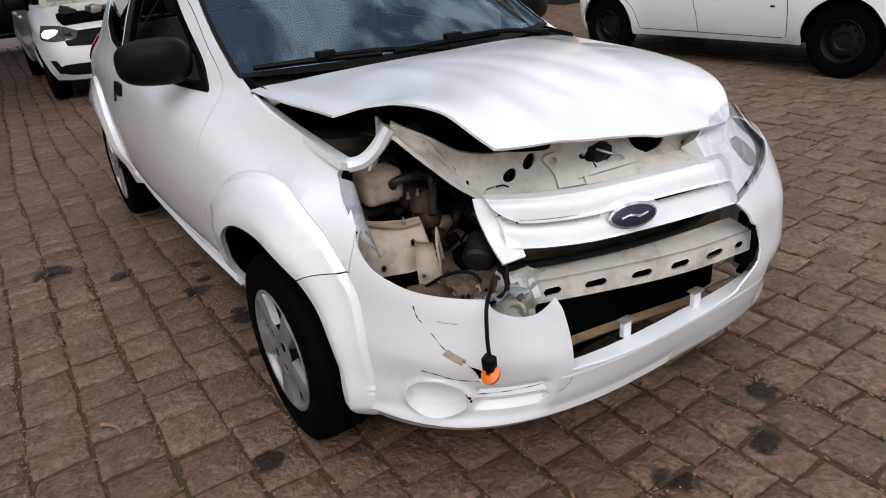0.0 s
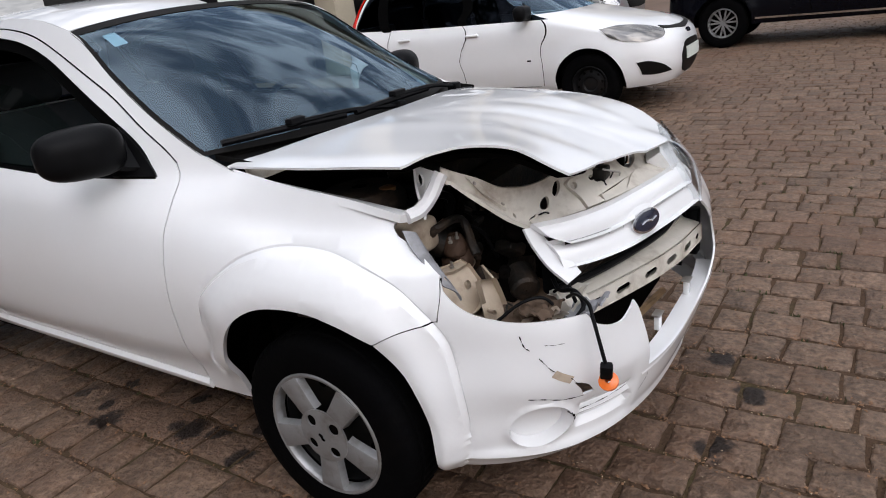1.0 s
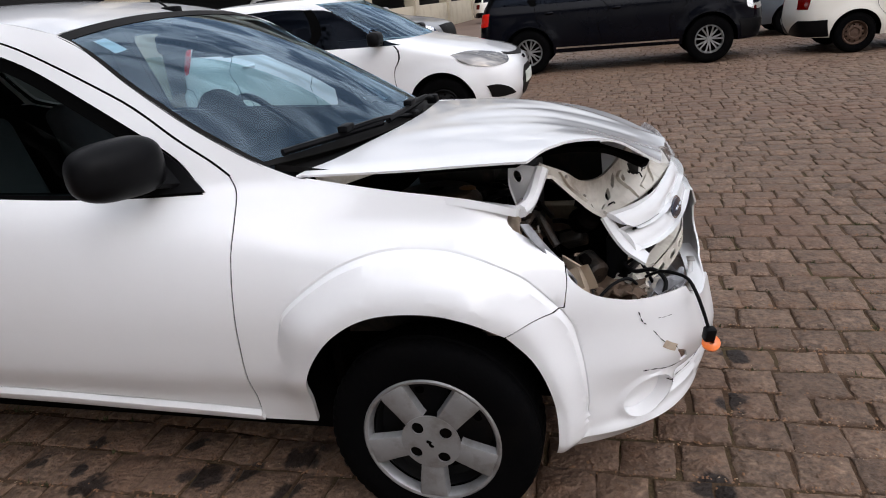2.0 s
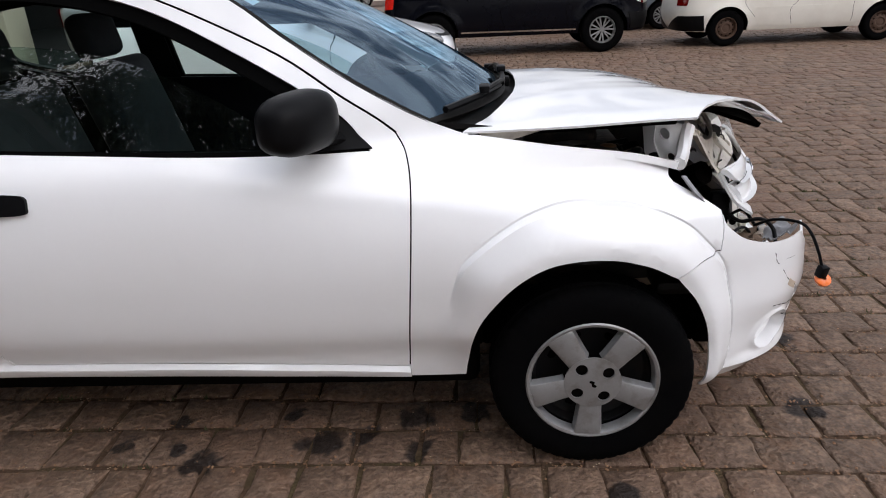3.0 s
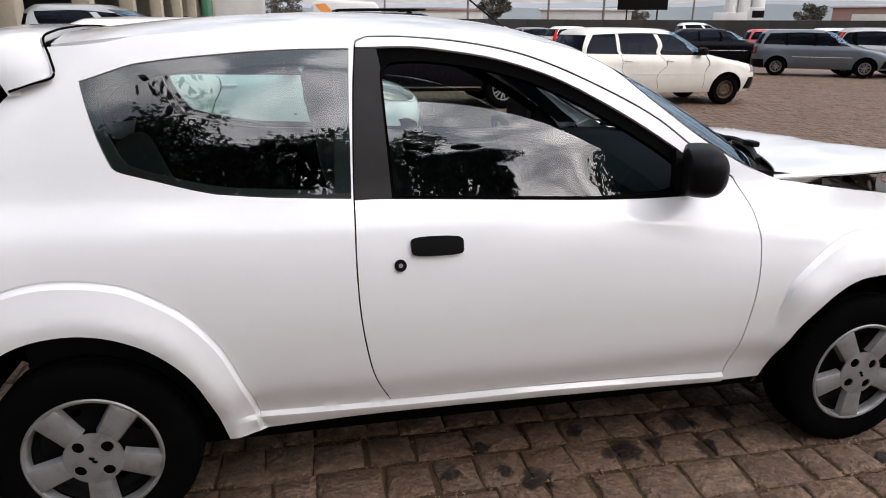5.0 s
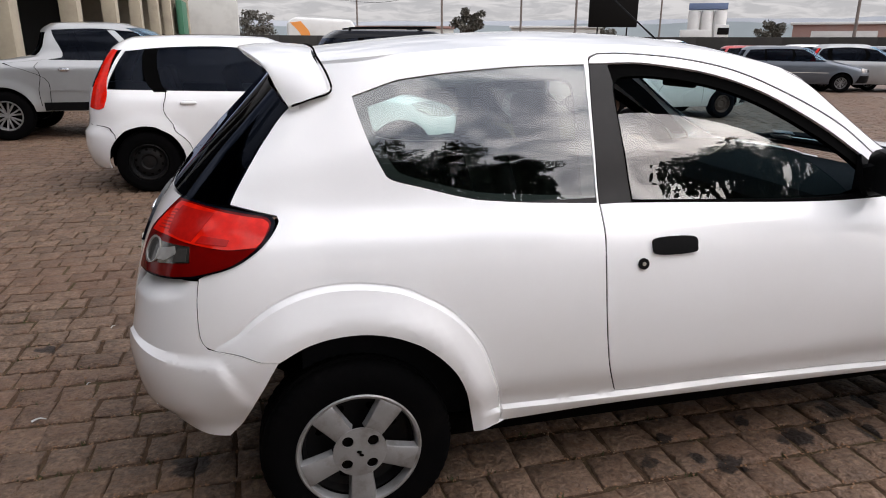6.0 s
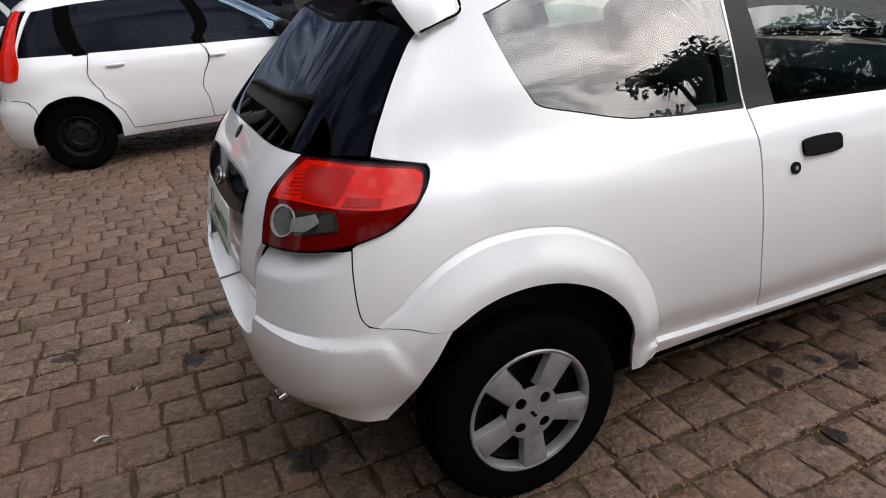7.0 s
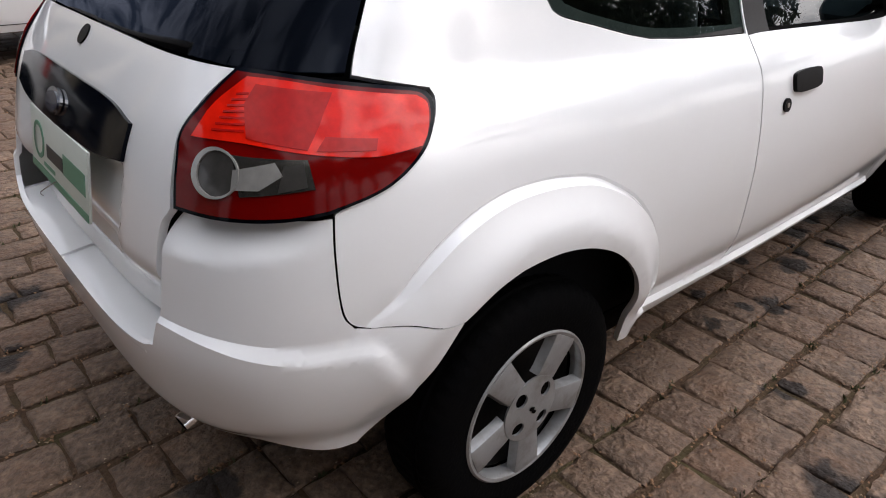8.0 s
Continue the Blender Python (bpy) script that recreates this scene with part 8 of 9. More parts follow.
part("roof", box_bm(HX - 3.2, HX + 3.9, 61.8, 66.2, 7.0, 7.3, 0.05), PALE_WALL, annex)


def far_at(az, dist, z=0.0, turn=None):
    """A pose at a bearing from the wreck, facing back towards it."""
    a = radians(az)
    return pose(-0.85 + dist * math.cos(a), -2.5 + dist * math.sin(a), z, 0, 0, (az - 90) if turn is None else turn)


# boundary wall along the far edge of the lot
wallr = thing("boundary_wall", "long dark boundary wall behind the parked cars", "wall", kind="structure")
for az in range(38, 104, 3):
    a, b = far_at(az, 50).translation, far_at(az + 3, 50).translation
    mid, ln = (a + b) / 2, (b - a).length
    part("wall_section", box_bm(-ln / 2 - 0.05, ln / 2 + 0.05, -0.12, 0.12, 0, 1.95, 0.03), WALL_DARK, wallr).matrix_basis = pose(mid.x, mid.y, 0, 0, 0, math.degrees(math.atan2(b.y - a.y, b.x - a.x)))

# bus, trucks, hoarding, sheds
def block(name, label, cat, m, boxes):
    o = thing(name, label, cat, m)
    for nm, x0, x1, y0, y1, z0, z1, mm in boxes:
        part(nm, box_bm(x0, x1, y0, y1, z0, z1, min(0.06, (z1 - z0) * 0.2)), mm, o)
    return o


ORANGE_DULL = mat("orange_panel", (0.75, 0.28, 0.06), 0.5, grain=0.1)
bus = thing("white_bus", "white bus with an orange swoosh on its side", "bus", far_at(85.5, 62))
bus_v = [(-2.9, 1.2), (2.2, 1.2), (3.1, 3.0), (2.5, 3.95), (-2.2, 4.15), (-2.9, 3.7)]
bm = bmesh.new()
ring_a = [bm.verts.new((x, -1.2, z - 0.6)) for x, z in bus_v]
ring_b = [bm.verts.new((x, 1.2, z - 0.6)) for x, z in bus_v]
bm.faces.new(ring_a)
bm.faces.new(ring_b[::-1])
for k in range(6):
    bm.faces.new((ring_a[k], ring_a[(k + 1) % 6], ring_b[(k + 1) % 6], ring_b[k]))
bmesh.ops.bevel(bm, geom=bm.edges[:], offset=0.25, segments=3, profile=0.5, affect='EDGES')
part("body", bm, WHITE_FLAT, bus)
part("skirt", box_bm(-2.7, 2.3, -1.1, 1.1, 0.25, 0.65, 0.05), TRIM, bus)
sheet("orange_swoosh", lambda x, z: np.stack([x, -1.215 + 0 * x, z], -1), [[(-2.6, 3.1), (-1.7, 3.2)], [(-1.7, 3.2), (-1.0, 2.2), (-1.3, 1.0)], [(-1.3, 1.0), (-1.9, 0.9)], [(-1.9, 0.9), (-1.7, 2.0), (-2.6, 3.1)]], ORANGE_DULL, bus, "orange swoosh", step=0.3, depth=0.01)
for x in (-2.0, 1.8):
    v, f = lathe([(0.001, -0.12), (0.48, -0.12), (0.50, 0.12), (0.001, 0.12)], 20, 'Y', (x, -1.1, 0.5))
    link_mesh("bus_wheel", v, f, RUBBER, bus)
block("hoarding", "dark back of a large roadside hoarding", "billboard", far_at(62.2, 72), (("panel", -2.35, 2.35, -0.1, 0.1, 3.1, 7.2, TRIM), ("leg", -1.5, -1.35, -0.08, 0.08, 0, 3.1, TRIM), ("leg", 1.35, 1.5, -0.08, 0.08, 0, 3.1, TRIM)))
block("white_tipper_truck", "white tipper truck beyond the wall", "truck", far_at(55.3, 80), (("tub", -2.4, 0.8, -1.2, 1.2, 1.6, 3.0, WHITE_FLAT), ("cab", 1.0, 2.4, -1.2, 1.2, 1.2, 3.5, WHITE_FLAT), ("cab_window", 1.3, 2.43, -1.23, -1.15, 2.5, 3.2, TRIM), ("chassis", -2.4, 2.4, -0.5, 0.5, 0.4, 1.5, TRIM)))
silo = thing("silo_group", "three pale silos with a blue top", "silo", far_at(55.0, 150))
for k in (-2.4, 0, 2.4):
    v, f = lathe([(0.001, 8.2), (1.1, 8.0), (1.2, 7.6), (1.2, 0.0)], 20, 'Z', (k, 0, 0))
    link_mesh("tank", v, f, WHITE_FLAT, silo)
part("blue_top", box_bm(-3.6, 3.6, -1.0, 1.0, 8.2, 9.4, 0.05), BLUE_BOX, silo)
block("red_shed", "faded red shed with a pale band", "building", far_at(45.8, 95), (("wall", -5.5, 5.5, -2, 2, 0, 3.8, BRICK_RED), ("roof", -5.8, 5.8, -2.3, 2.3, 3.8, 4.1, WHITE_FLAT), ("band", -3.5, 3.2, -2.03, -2.0, 2.4, 3.1, WHITE_FLAT)))
block("pale_shed", "low pale shed on the far side of the road", "building", far_at(66.5, 100), (("wall", -6, 6, -2, 2, 0, 3.6, PALE_WALL), ("roof", -6.3, 6.3, -2.3, 2.3, 3.6, 3.9, WHITE_FLAT)))
block("pale_shed", "low pale shed on the far side of the road", "building", far_at(79, 120), (("wall", -9, 9, -2, 2, 0, 3.9, PALE_WALL), ("roof", -9.3, 9.3, -2.3, 2.3, 3.9, 4.3, BRICK_RED)))
for az, dist, hgt in ((75.8, 70, 7.5), (69.4, 75, 7.5), (65.1, 68, 7.5), (45.4, 60, 6.0), (82.5, 90, 9.0), (58.5, 95, 9.0)):
    po = thing("utility_pole", "tall weathered utility pole with a crossarm", "utility pole", far_at(az, dist), group="roadside poles")
    v, f = tube([(0, 0, 0), (0.02, 0, hgt / 2), (0, 0, hgt)], 0.14, 8, taper=0.7)
    link_mesh("post", v, f, WOOD_POLE, po)
    part("crossarm", box_bm(-0.9, 0.9, -0.06, 0.06, hgt - 0.7, hgt - 0.55), WOOD_POLE, po)
for zz in (0.0, 0.35):
    for a, b in (((84, 90), (75.8, 70)), ((75.8, 70), (65.1, 68)), ((65.1, 68), (45.4, 60))):
        p0, p1 = far_at(*a).translation, far_at(*b).translation
        v, f = tube([(p0.x, p0.y, 7.0 - zz), ((p0.x + p1.x) / 2, (p0.y + p1.y) / 2, 6.2 - zz), (p1.x, p1.y, 6.9 - zz)], 0.02, 4)
        o = link_mesh("power_line", v, f, TRIM)
        tagged(o, "thin sagging power line between poles", "power line", group="power lines")


def leaf_clumps(bm, centres, size, count, r):
    for cx, cy, cz, cr in centres:
        for _ in range(count):
            d = Vector((r.gauss(0, 1), r.gauss(0, 1), r.gauss(0, 1))).normalized() * cr * (0.45 + 0.6 * r.random())
            p = Vector((cx, cy, cz)) + Vector((d.x, d.y, d.z * 0.75))
            a = Vector((r.gauss(0, 1), r.gauss(0, 1), r.gauss(0, 1))).normalized()
            b = a.cross(Vector((r.gauss(0, 1), r.gauss(0, 1), r.gauss(0, 1)))).normalized()
            s = size * r.uniform(0.6, 1.4)
            vs = [bm.verts.new(p + a * s * i + b * s * 0.55 * j) for i, j in ((-1, 0), (0, -1), (1, 0), (0, 1))]
            bm.faces.new(vs)


def tree(m, hgt, spread, seed, label, leaf=0.16, count=260, bare=False, leaves=None):
    r = random.Random(seed)
    o = thing("tree", label, "tree", m)
    v, f = tube([(0, 0, 0), (0.08, 0.05, hgt * 0.25), (-0.05, 0.1, hgt * 0.5), (0.1, 0, hgt * 0.72)], hgt * 0.028, 9, taper=0.35)
    link_mesh("trunk", v, f, BARK, o, "grey trunk")
    tips = []
    for k in range(11):
        a, z0 = r.uniform(0, 2 * math.pi), hgt * r.uniform(0.28, 0.66)
        ln = spread * r.uniform(0.55, 1.0)
        e = (ln * math.cos(a), ln * math.sin(a), z0 + hgt * r.uniform(0.10, 0.30))
        v, f = tube([(0, 0, z0), (e[0] * 0.5, e[1] * 0.5, z0 + (e[2] - z0) * 0.7), e], hgt * 0.010, 6, taper=0.25)
        link_mesh("limb", v, f, BARK, o)
        tips += [(*e, spread * r.uniform(0.26, 0.44)), (e[0] * 0.55, e[1] * 0.55, z0 + (e[2] - z0) * 0.8, spread * r.uniform(0.22, 0.36))]
    tips += [(r.uniform(-0.3, 0.3) * spread, r.uniform(-0.3, 0.3) * spread, hgt * r.uniform(0.78, 0.95), spread * r.uniform(0.26, 0.4)) for _ in range(5)]
    bm = bmesh.new()
    leaf_clumps(bm, tips[::2] if bare else tips, leaf, count, r)
    me = bpy.data.meshes.new("crown")
    bm.to_mesh(me)
    bm.free()
    me.materials.append(leaves or LEAF)
    c = new("crown", me)
    c.parent = o
    return o


# trees along the near side of the lot, seen mirrored in the glass
for az, dist, hgt, sp, seed in ((-132, 17, 15.5, 4.2, 1), (-124, 19, 16.5, 4.2, 21), (-115, 16, 14.4, 4.0, 2), (-107, 18, 15.2, 3.8, 22), (-99, 16, 13.8, 3.6, 3), (-92, 17, 14.8, 3.4, 23), (-84, 16, 14.4, 3.0, 4), (-77, 17, 13.2, 2.0, 24), (-50, 17, 10.6, 2.7, 5), (-41, 18, 10.6, 3.2, 6), (-33, 20, 9.0, 3.2, 8), (-141, 18, 15.5, 3.8, 10), (-151, 19, 15.5, 4.2, 9), (-161, 22, 14.0, 3.6, 17)):
    tree(pose(dist * math.cos(radians(az)), dist * math.sin(radians(az)), 0, 0, 0, seed * 50), hgt, sp, seed, "tall dark leafy tree at the edge of the lot", 0.115, 350)
# far trees before the hills
for az, dist, hgt, sp, seed in ((73.6, 84, 5.4, 1.7, 11), (50.6, 125, 5.6, 2.2, 12), (90.5, 110, 6.0, 3.0, 15), (63.0, 130, 5.4, 2.6, 16)):
    tree(far_at(az, dist), hgt, sp, seed, "small dark tree beyond the boundary wall", 0.22, 70, leaves=LEAF_FAR)

# hills all round the horizon, their haze put into the colours
def ridge(name, label, dist, base, amp, material, seed):
    verts, faces = [], []
    n = 180
    for i in range(n):
        a = 2 * math.pi * i / n
        z = base + amp * (noise.noise(Vector((math.cos(a) * 3 + seed, math.sin(a) * 3, 0))) + 0.5 * noise.noise(Vector((math.cos(a) * 9 + seed, math.sin(a) * 9, 3))) + 0.2 * noise.noise(Vector((math.cos(a) * 40, math.sin(a) * 40, seed))))
        verts += [(dist * math.cos(a), dist * math.sin(a), -2), ((dist + 60) * math.cos(a), (dist + 60) * math.sin(a), z)]
    for i in range(n):
        j = (i + 1) % n
        faces.append((2 * i, 2 * j, 2 * j + 1, 2 * i + 1))
    o = link_mesh(name, verts, faces, material)
    tagged(o, label, "hills", kind="structure")


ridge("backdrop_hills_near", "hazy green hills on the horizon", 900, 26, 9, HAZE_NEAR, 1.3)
ridge("backdrop_hills_far", "far hills with pale blue haze put into their colour", 1800, 62, 16, HAZE_FAR, 5.1)

# far rows of parked cars
def far_spec(base, **kw):
    d = dict(base)
    d.update(kw)
    return d


gol = far_spec(wagon, rim="alloy", skin="grey blue body side", body_posts=False)
for az, dist, turn, spec, paint, nm, lab in ((49.2, 25.6, -38, gol, GREY_PAINT, "grey_hatchback", "grey-blue hatchback parked across the lot"), (45.0, 26.5, -35, far_spec(fiesta, rim="alloy"), SILVER_PAINT, "silver_minivan", "silver compact van beside the grey hatchback"),
                                             (42.3, 27.5, -35, gol, GREY_PAINT, "grey_saloon", "grey car at the end of the row"),
                                             (56.0, 31, -20, gol, NAVY_PAINT, "black_hatchback", "black hatchback in the far row"), (60.5, 32, -12, gol, GREY_PAINT, "dark_hatchback", "dark grey hatchback in the far row"),
                                             (51.5, 36, -30, gol, RED_PAINT, "red_car", "red car behind the grey hatchback"), (47.6, 34, -30, fiesta, PAINT, "white_compact", "white compact car in the far row"),
                                             (57.8, 39, -20, far_spec(pickup), PAINT, "white_pickup", "white pickup in the far row"), (66.6, 36, 0, fiesta, PAINT, "white_hatchback", "white hatchback in the far row"),
                                             (64.0, 40, 0, gol, SILVER_PAINT, "silver_hatchback", "silver hatchback in the far row"), (72.8, 38, 5, fiesta, PAINT, "white_hatchback", "white hatchback in the far row"), (69.5, 44, 0, gol, GREY_PAINT, "grey_car", "grey car in the far row"),
                                             (94.0, 36, 20, gol, CREAM_PAINT, "white_car", "pale car near the hall"), (91.6, 40, 20, gol, GREY_PAINT, "grey_car", "grey car near the hall"), (89.0, 44, 15, fiesta, SILVER_PAINT, "silver_car", "silver car near the hall"),
                                             (76.5, 42, 5, gol, NAVY_PAINT, "black_car", "black car in the far row"), (80.0, 43, 5, gol, SILVER_PAINT, "silver_car", "silver car in the far row")):
    road_car(nm, lab, far_at(az, dist, 0, turn), spec, paint, group="cars in the far rows", near=False)
road_car("dark_green_car", "dark grey car with alloy wheels behind the estate", pose(3.75, 14.0, 0, 0, 0, 0), far_spec(fiesta, rim="alloy"), GREY_PAINT, near=False)
road_car("black_estate", "black estate car standing behind the wrecked hatchback", pose(-12.6, -0.9, 0, 0, 0, 88), far_spec(suv), NAVY_PAINT, near=False)

# ---- ground: stone setts laid in courses ----
def stone_material():
    m = mat("brown_stone_sett", (0.158, 0.103, 0.070), 0.6, spots=(0.070, 0.047, 0.034), spot_amount=0.6, spot_scale=9.0, grain=0.85, grain_scale=36, bump=1.0, bump_scale=30, spec=0.28)
    nt = m.node_tree
    n, l = nt.nodes, nt.links
    p = n["Principled BSDF"]
    col = p.inputs["Base Color"].links[0].from_socket
    geo = n.new("ShaderNodeNewGeometry")
    # each stone its own tone
    isl = n.new("ShaderNodeMapRange")
    isl.inputs["To Min"].default_value, isl.inputs["To Max"].default_value = 0.80, 1.22
    oi = n.new("ShaderNodeObjectInfo")
    add = n.new("ShaderNodeMath")
    add.operation = 'ADD'
    l.new(geo.outputs["Random Per Island"], add.inputs[0])
    l.new(oi.outputs["Random"], add.inputs[1])
    fr = n.new("ShaderNodeMath")
    fr.operation = 'FRACT'
    l.new(add.outputs[0], fr.inputs[0])
    l.new(fr.outputs[0], isl.inputs["Value"])
    hs = n.new("ShaderNodeHueSaturation")
    l.new(isl.outputs[0], hs.inputs["Value"])
    l.new(col, hs.inputs["Color"])
    out = hs.outputs[0]
    # gritty mottling within each stone
    grit = n.new("ShaderNodeTexNoise")
    grit.inputs["Scale"].default_value, grit.inputs["Detail"].default_value, grit.inputs["Roughness"].default_value = 21, 7, 0.72
    l.new(geo.outputs["Position"], grit.inputs["Vector"])
    gr = n.new("ShaderNodeMapRange")
    gr.inputs["From Min"].default_value, gr.inputs["From Max"].default_value = 0.36, 0.66
    gr.inputs["To Min"].default_value, gr.inputs["To Max"].default_value = 0.70, 1.28
    l.new(grit.outputs["Fac"], gr.inputs["Value"])
    gh = n.new("ShaderNodeHueSaturation")
    l.new(gr.outputs[0], gh.inputs["Value"])
    l.new(out, gh.inputs["Color"])
    out = gh.outputs[0]
    # pitted, pebbly face
    pit = n.new("ShaderNodeTexNoise")
    pit.inputs["Scale"].default_value, pit.inputs["Detail"].default_value, pit.inputs["Roughness"].default_value = 62, 4, 0.55
    l.new(geo.outputs["Position"], pit.inputs["Vector"])
    lump = n.new("ShaderNodeTexNoise")
    lump.inputs["Scale"].default_value, lump.inputs["Detail"].default_value = 17, 3
    l.new(geo.outputs["Position"], lump.inputs["Vector"])
    both = n.new("ShaderNodeMath")
    both.operation = 'MULTIPLY_ADD'
    both.inputs[1].default_value = 0.70
    l.new(pit.outputs["Fac"], both.inputs[0])
    l.new(lump.outputs["Fac"], both.inputs[2])
    bp = n.new("ShaderNodeBump")
    bp.inputs["Strength"].default_value, bp.inputs["Distance"].default_value = 1.0, 0.020
    l.new(both.outputs[0], bp.inputs["Height"])
    l.new(bp.outputs[0], p.inputs["Normal"])
    pr = n.new("ShaderNodeMapRange")
    pr.inputs["From Min"].default_value, pr.inputs["From Max"].default_value = 0.36, 0.60
    pr.inputs["To Min"].default_value, pr.inputs["To Max"].default_value = 0.72, 1.16
    l.new(pit.outputs["Fac"], pr.inputs["Value"])
    ph = n.new("ShaderNodeHueSaturation")
    l.new(pr.outputs[0], ph.inputs["Value"])
    l.new(out, ph.inputs["Color"])
    out = ph.outputs[0]
    # orange-brown dust trodden over the stones
    dust = n.new("ShaderNodeTexNoise")
    dust.inputs["Scale"].default_value, dust.inputs["Detail"].default_value, dust.inputs["Roughness"].default_value = 6.5, 8, 0.7
    l.new(geo.outputs["Position"], dust.inputs["Vector"])
    dr = n.new("ShaderNodeMapRange")
    dr.inputs["From Min"].default_value, dr.inputs["From Max"].default_value, dr.inputs["To Max"].default_value = 0.50, 0.70, 0.55
    l.new(dust.outputs["Fac"], dr.inputs["Value"])
    dm = n.new("ShaderNodeMix")
    dm.data_type = 'RGBA'
    l.new(dr.outputs[0], dm.inputs["Factor"])
    l.new(out, dm.inputs[6])
    dm.inputs[7].default_value = (0.160, 0.080, 0.041, 1)
    out = dm.outputs[2]
    # reddish broad tint
    big = n.new("ShaderNodeTexNoise")
    big.inputs["Scale"].default_value, big.inputs["Detail"].default_value = 0.9, 4
    l.new(geo.outputs["Position"], big.inputs["Vector"])
    mr = n.new("ShaderNodeMapRange")
    mr.inputs["From Min"].default_value, mr.inputs["From Max"].default_value, mr.inputs["To Max"].default_value = 0.45, 0.7, 0.45
    l.new(big.outputs["Fac"], mr.inputs["Value"])
    mx = n.new("ShaderNodeMix")
    mx.data_type = 'RGBA'
    l.new(mr.outputs[0], mx.inputs["Factor"])
    l.new(out, mx.inputs[6])
    mx.inputs[7].default_value = (0.135, 0.068, 0.042, 1)
    out = mx.outputs[2]
    # oil stains
    wob = n.new("ShaderNodeTexNoise")
    wob.inputs["Scale"].default_value, wob.inputs["Detail"].default_value = 14, 5
    l.new(geo.outputs["Position"], wob.inputs["Vector"])
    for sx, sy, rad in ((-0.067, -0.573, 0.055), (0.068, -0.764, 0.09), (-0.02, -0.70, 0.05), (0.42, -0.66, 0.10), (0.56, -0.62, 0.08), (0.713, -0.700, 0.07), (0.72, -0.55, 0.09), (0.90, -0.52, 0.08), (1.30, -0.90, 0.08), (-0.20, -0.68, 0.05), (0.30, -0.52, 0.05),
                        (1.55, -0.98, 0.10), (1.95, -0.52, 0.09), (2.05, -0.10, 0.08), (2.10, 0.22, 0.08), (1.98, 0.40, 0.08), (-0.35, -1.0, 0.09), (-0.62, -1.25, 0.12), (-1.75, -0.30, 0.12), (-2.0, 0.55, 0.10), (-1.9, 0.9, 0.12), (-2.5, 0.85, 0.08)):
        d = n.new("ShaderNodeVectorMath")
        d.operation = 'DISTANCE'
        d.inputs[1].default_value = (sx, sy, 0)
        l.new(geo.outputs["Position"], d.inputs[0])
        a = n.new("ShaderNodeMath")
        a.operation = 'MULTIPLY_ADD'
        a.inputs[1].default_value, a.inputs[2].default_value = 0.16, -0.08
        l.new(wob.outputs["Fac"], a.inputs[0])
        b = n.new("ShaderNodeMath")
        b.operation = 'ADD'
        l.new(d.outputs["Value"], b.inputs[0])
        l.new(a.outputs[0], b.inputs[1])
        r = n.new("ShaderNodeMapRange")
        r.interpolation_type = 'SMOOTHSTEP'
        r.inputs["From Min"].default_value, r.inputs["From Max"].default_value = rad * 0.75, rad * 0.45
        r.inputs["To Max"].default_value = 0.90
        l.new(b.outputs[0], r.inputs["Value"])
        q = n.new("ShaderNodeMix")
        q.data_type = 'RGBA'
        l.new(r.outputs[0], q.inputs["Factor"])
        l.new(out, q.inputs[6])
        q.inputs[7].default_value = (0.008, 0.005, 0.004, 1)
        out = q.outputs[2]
    l.new(out, p.inputs["Base Color"])
    return m


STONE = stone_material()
DIRT = mat("joint_dirt", (0.075, 0.044, 0.026), 0.95, spots=(0.062, 0.058, 0.022), spot_amount=0.85, spot_scale=3.2, grain=0.6, grain_scale=110, bump=1.0, bump_scale=110, spec=0.2)
FAR_PAVING = mat("far_stone_paving", (0.150, 0.097, 0.070), 0.7, spots=(0.095, 0.060, 0.042), spot_amount=0.8, spot_scale=0.35, grain=0.3, grain_scale=9, bump=0.6, bump_scale=12)
MOSS = mat("dry_moss_and_grass", (0.055, 0.058, 0.020), 0.9, grain=0.4, grain_scale=30)
CHIP = mat("pale_chips", (0.22, 0.115, 0.058), 0.8, vary=0.2, grain=0.3, grain_scale=60)

ground = thing("ground", "brown stone sett paving with dirt and moss in the joints", "ground", kind="structure")
X0, X1, Y0, Y1 = -14.0, 16.0, -8.1, 18.0
BX, BY = np.arange(-4.4, 6.41, 0.06), np.arange(-2.6, 4.61, 0.06)
bed_v = [(x, y, -0.0100 + 0.0045 * noise.noise(Vector((x * 2.6, y * 2.6, 0.3))) + 0.002 * noise.noise(Vector((x * 9, y * 9, 4.0)))) for x in BX for y in BY]
nb = len(BY)
bed_f = [(i * nb + j, (i + 1) * nb + j, (i + 1) * nb + j + 1, i * nb + j + 1) for i in range(len(BX) - 1) for j in range(nb - 1)]
bed_v += [(X0, Y0, -0.016), (X1, Y0, -0.016), (X1, Y1, -0.016), (X0, Y1, -0.016)]
bed_f.append(tuple(len(bed_v) - 4 + k for k in range(4)))
link_mesh("joint_bed", bed_v, bed_f, DIRT, ground, "earth and moss in the joints")
far_v = [(-2500, -2500, -0.012), (2500, -2500, -0.012), (2500, 2500, -0.012), (-2500, 2500, -0.012), (X0, Y0, -0.012), (X1, Y0, -0.012), (X1, Y1, -0.012), (X0, Y1, -0.012)]
link_mesh("far_paving", far_v, [(0, 1, 5, 4), (1, 2, 6, 5), (2, 3, 7, 6), (3, 0, 4, 7)], FAR_PAVING, ground, "paving running to the horizon")

srng = random.Random(41)


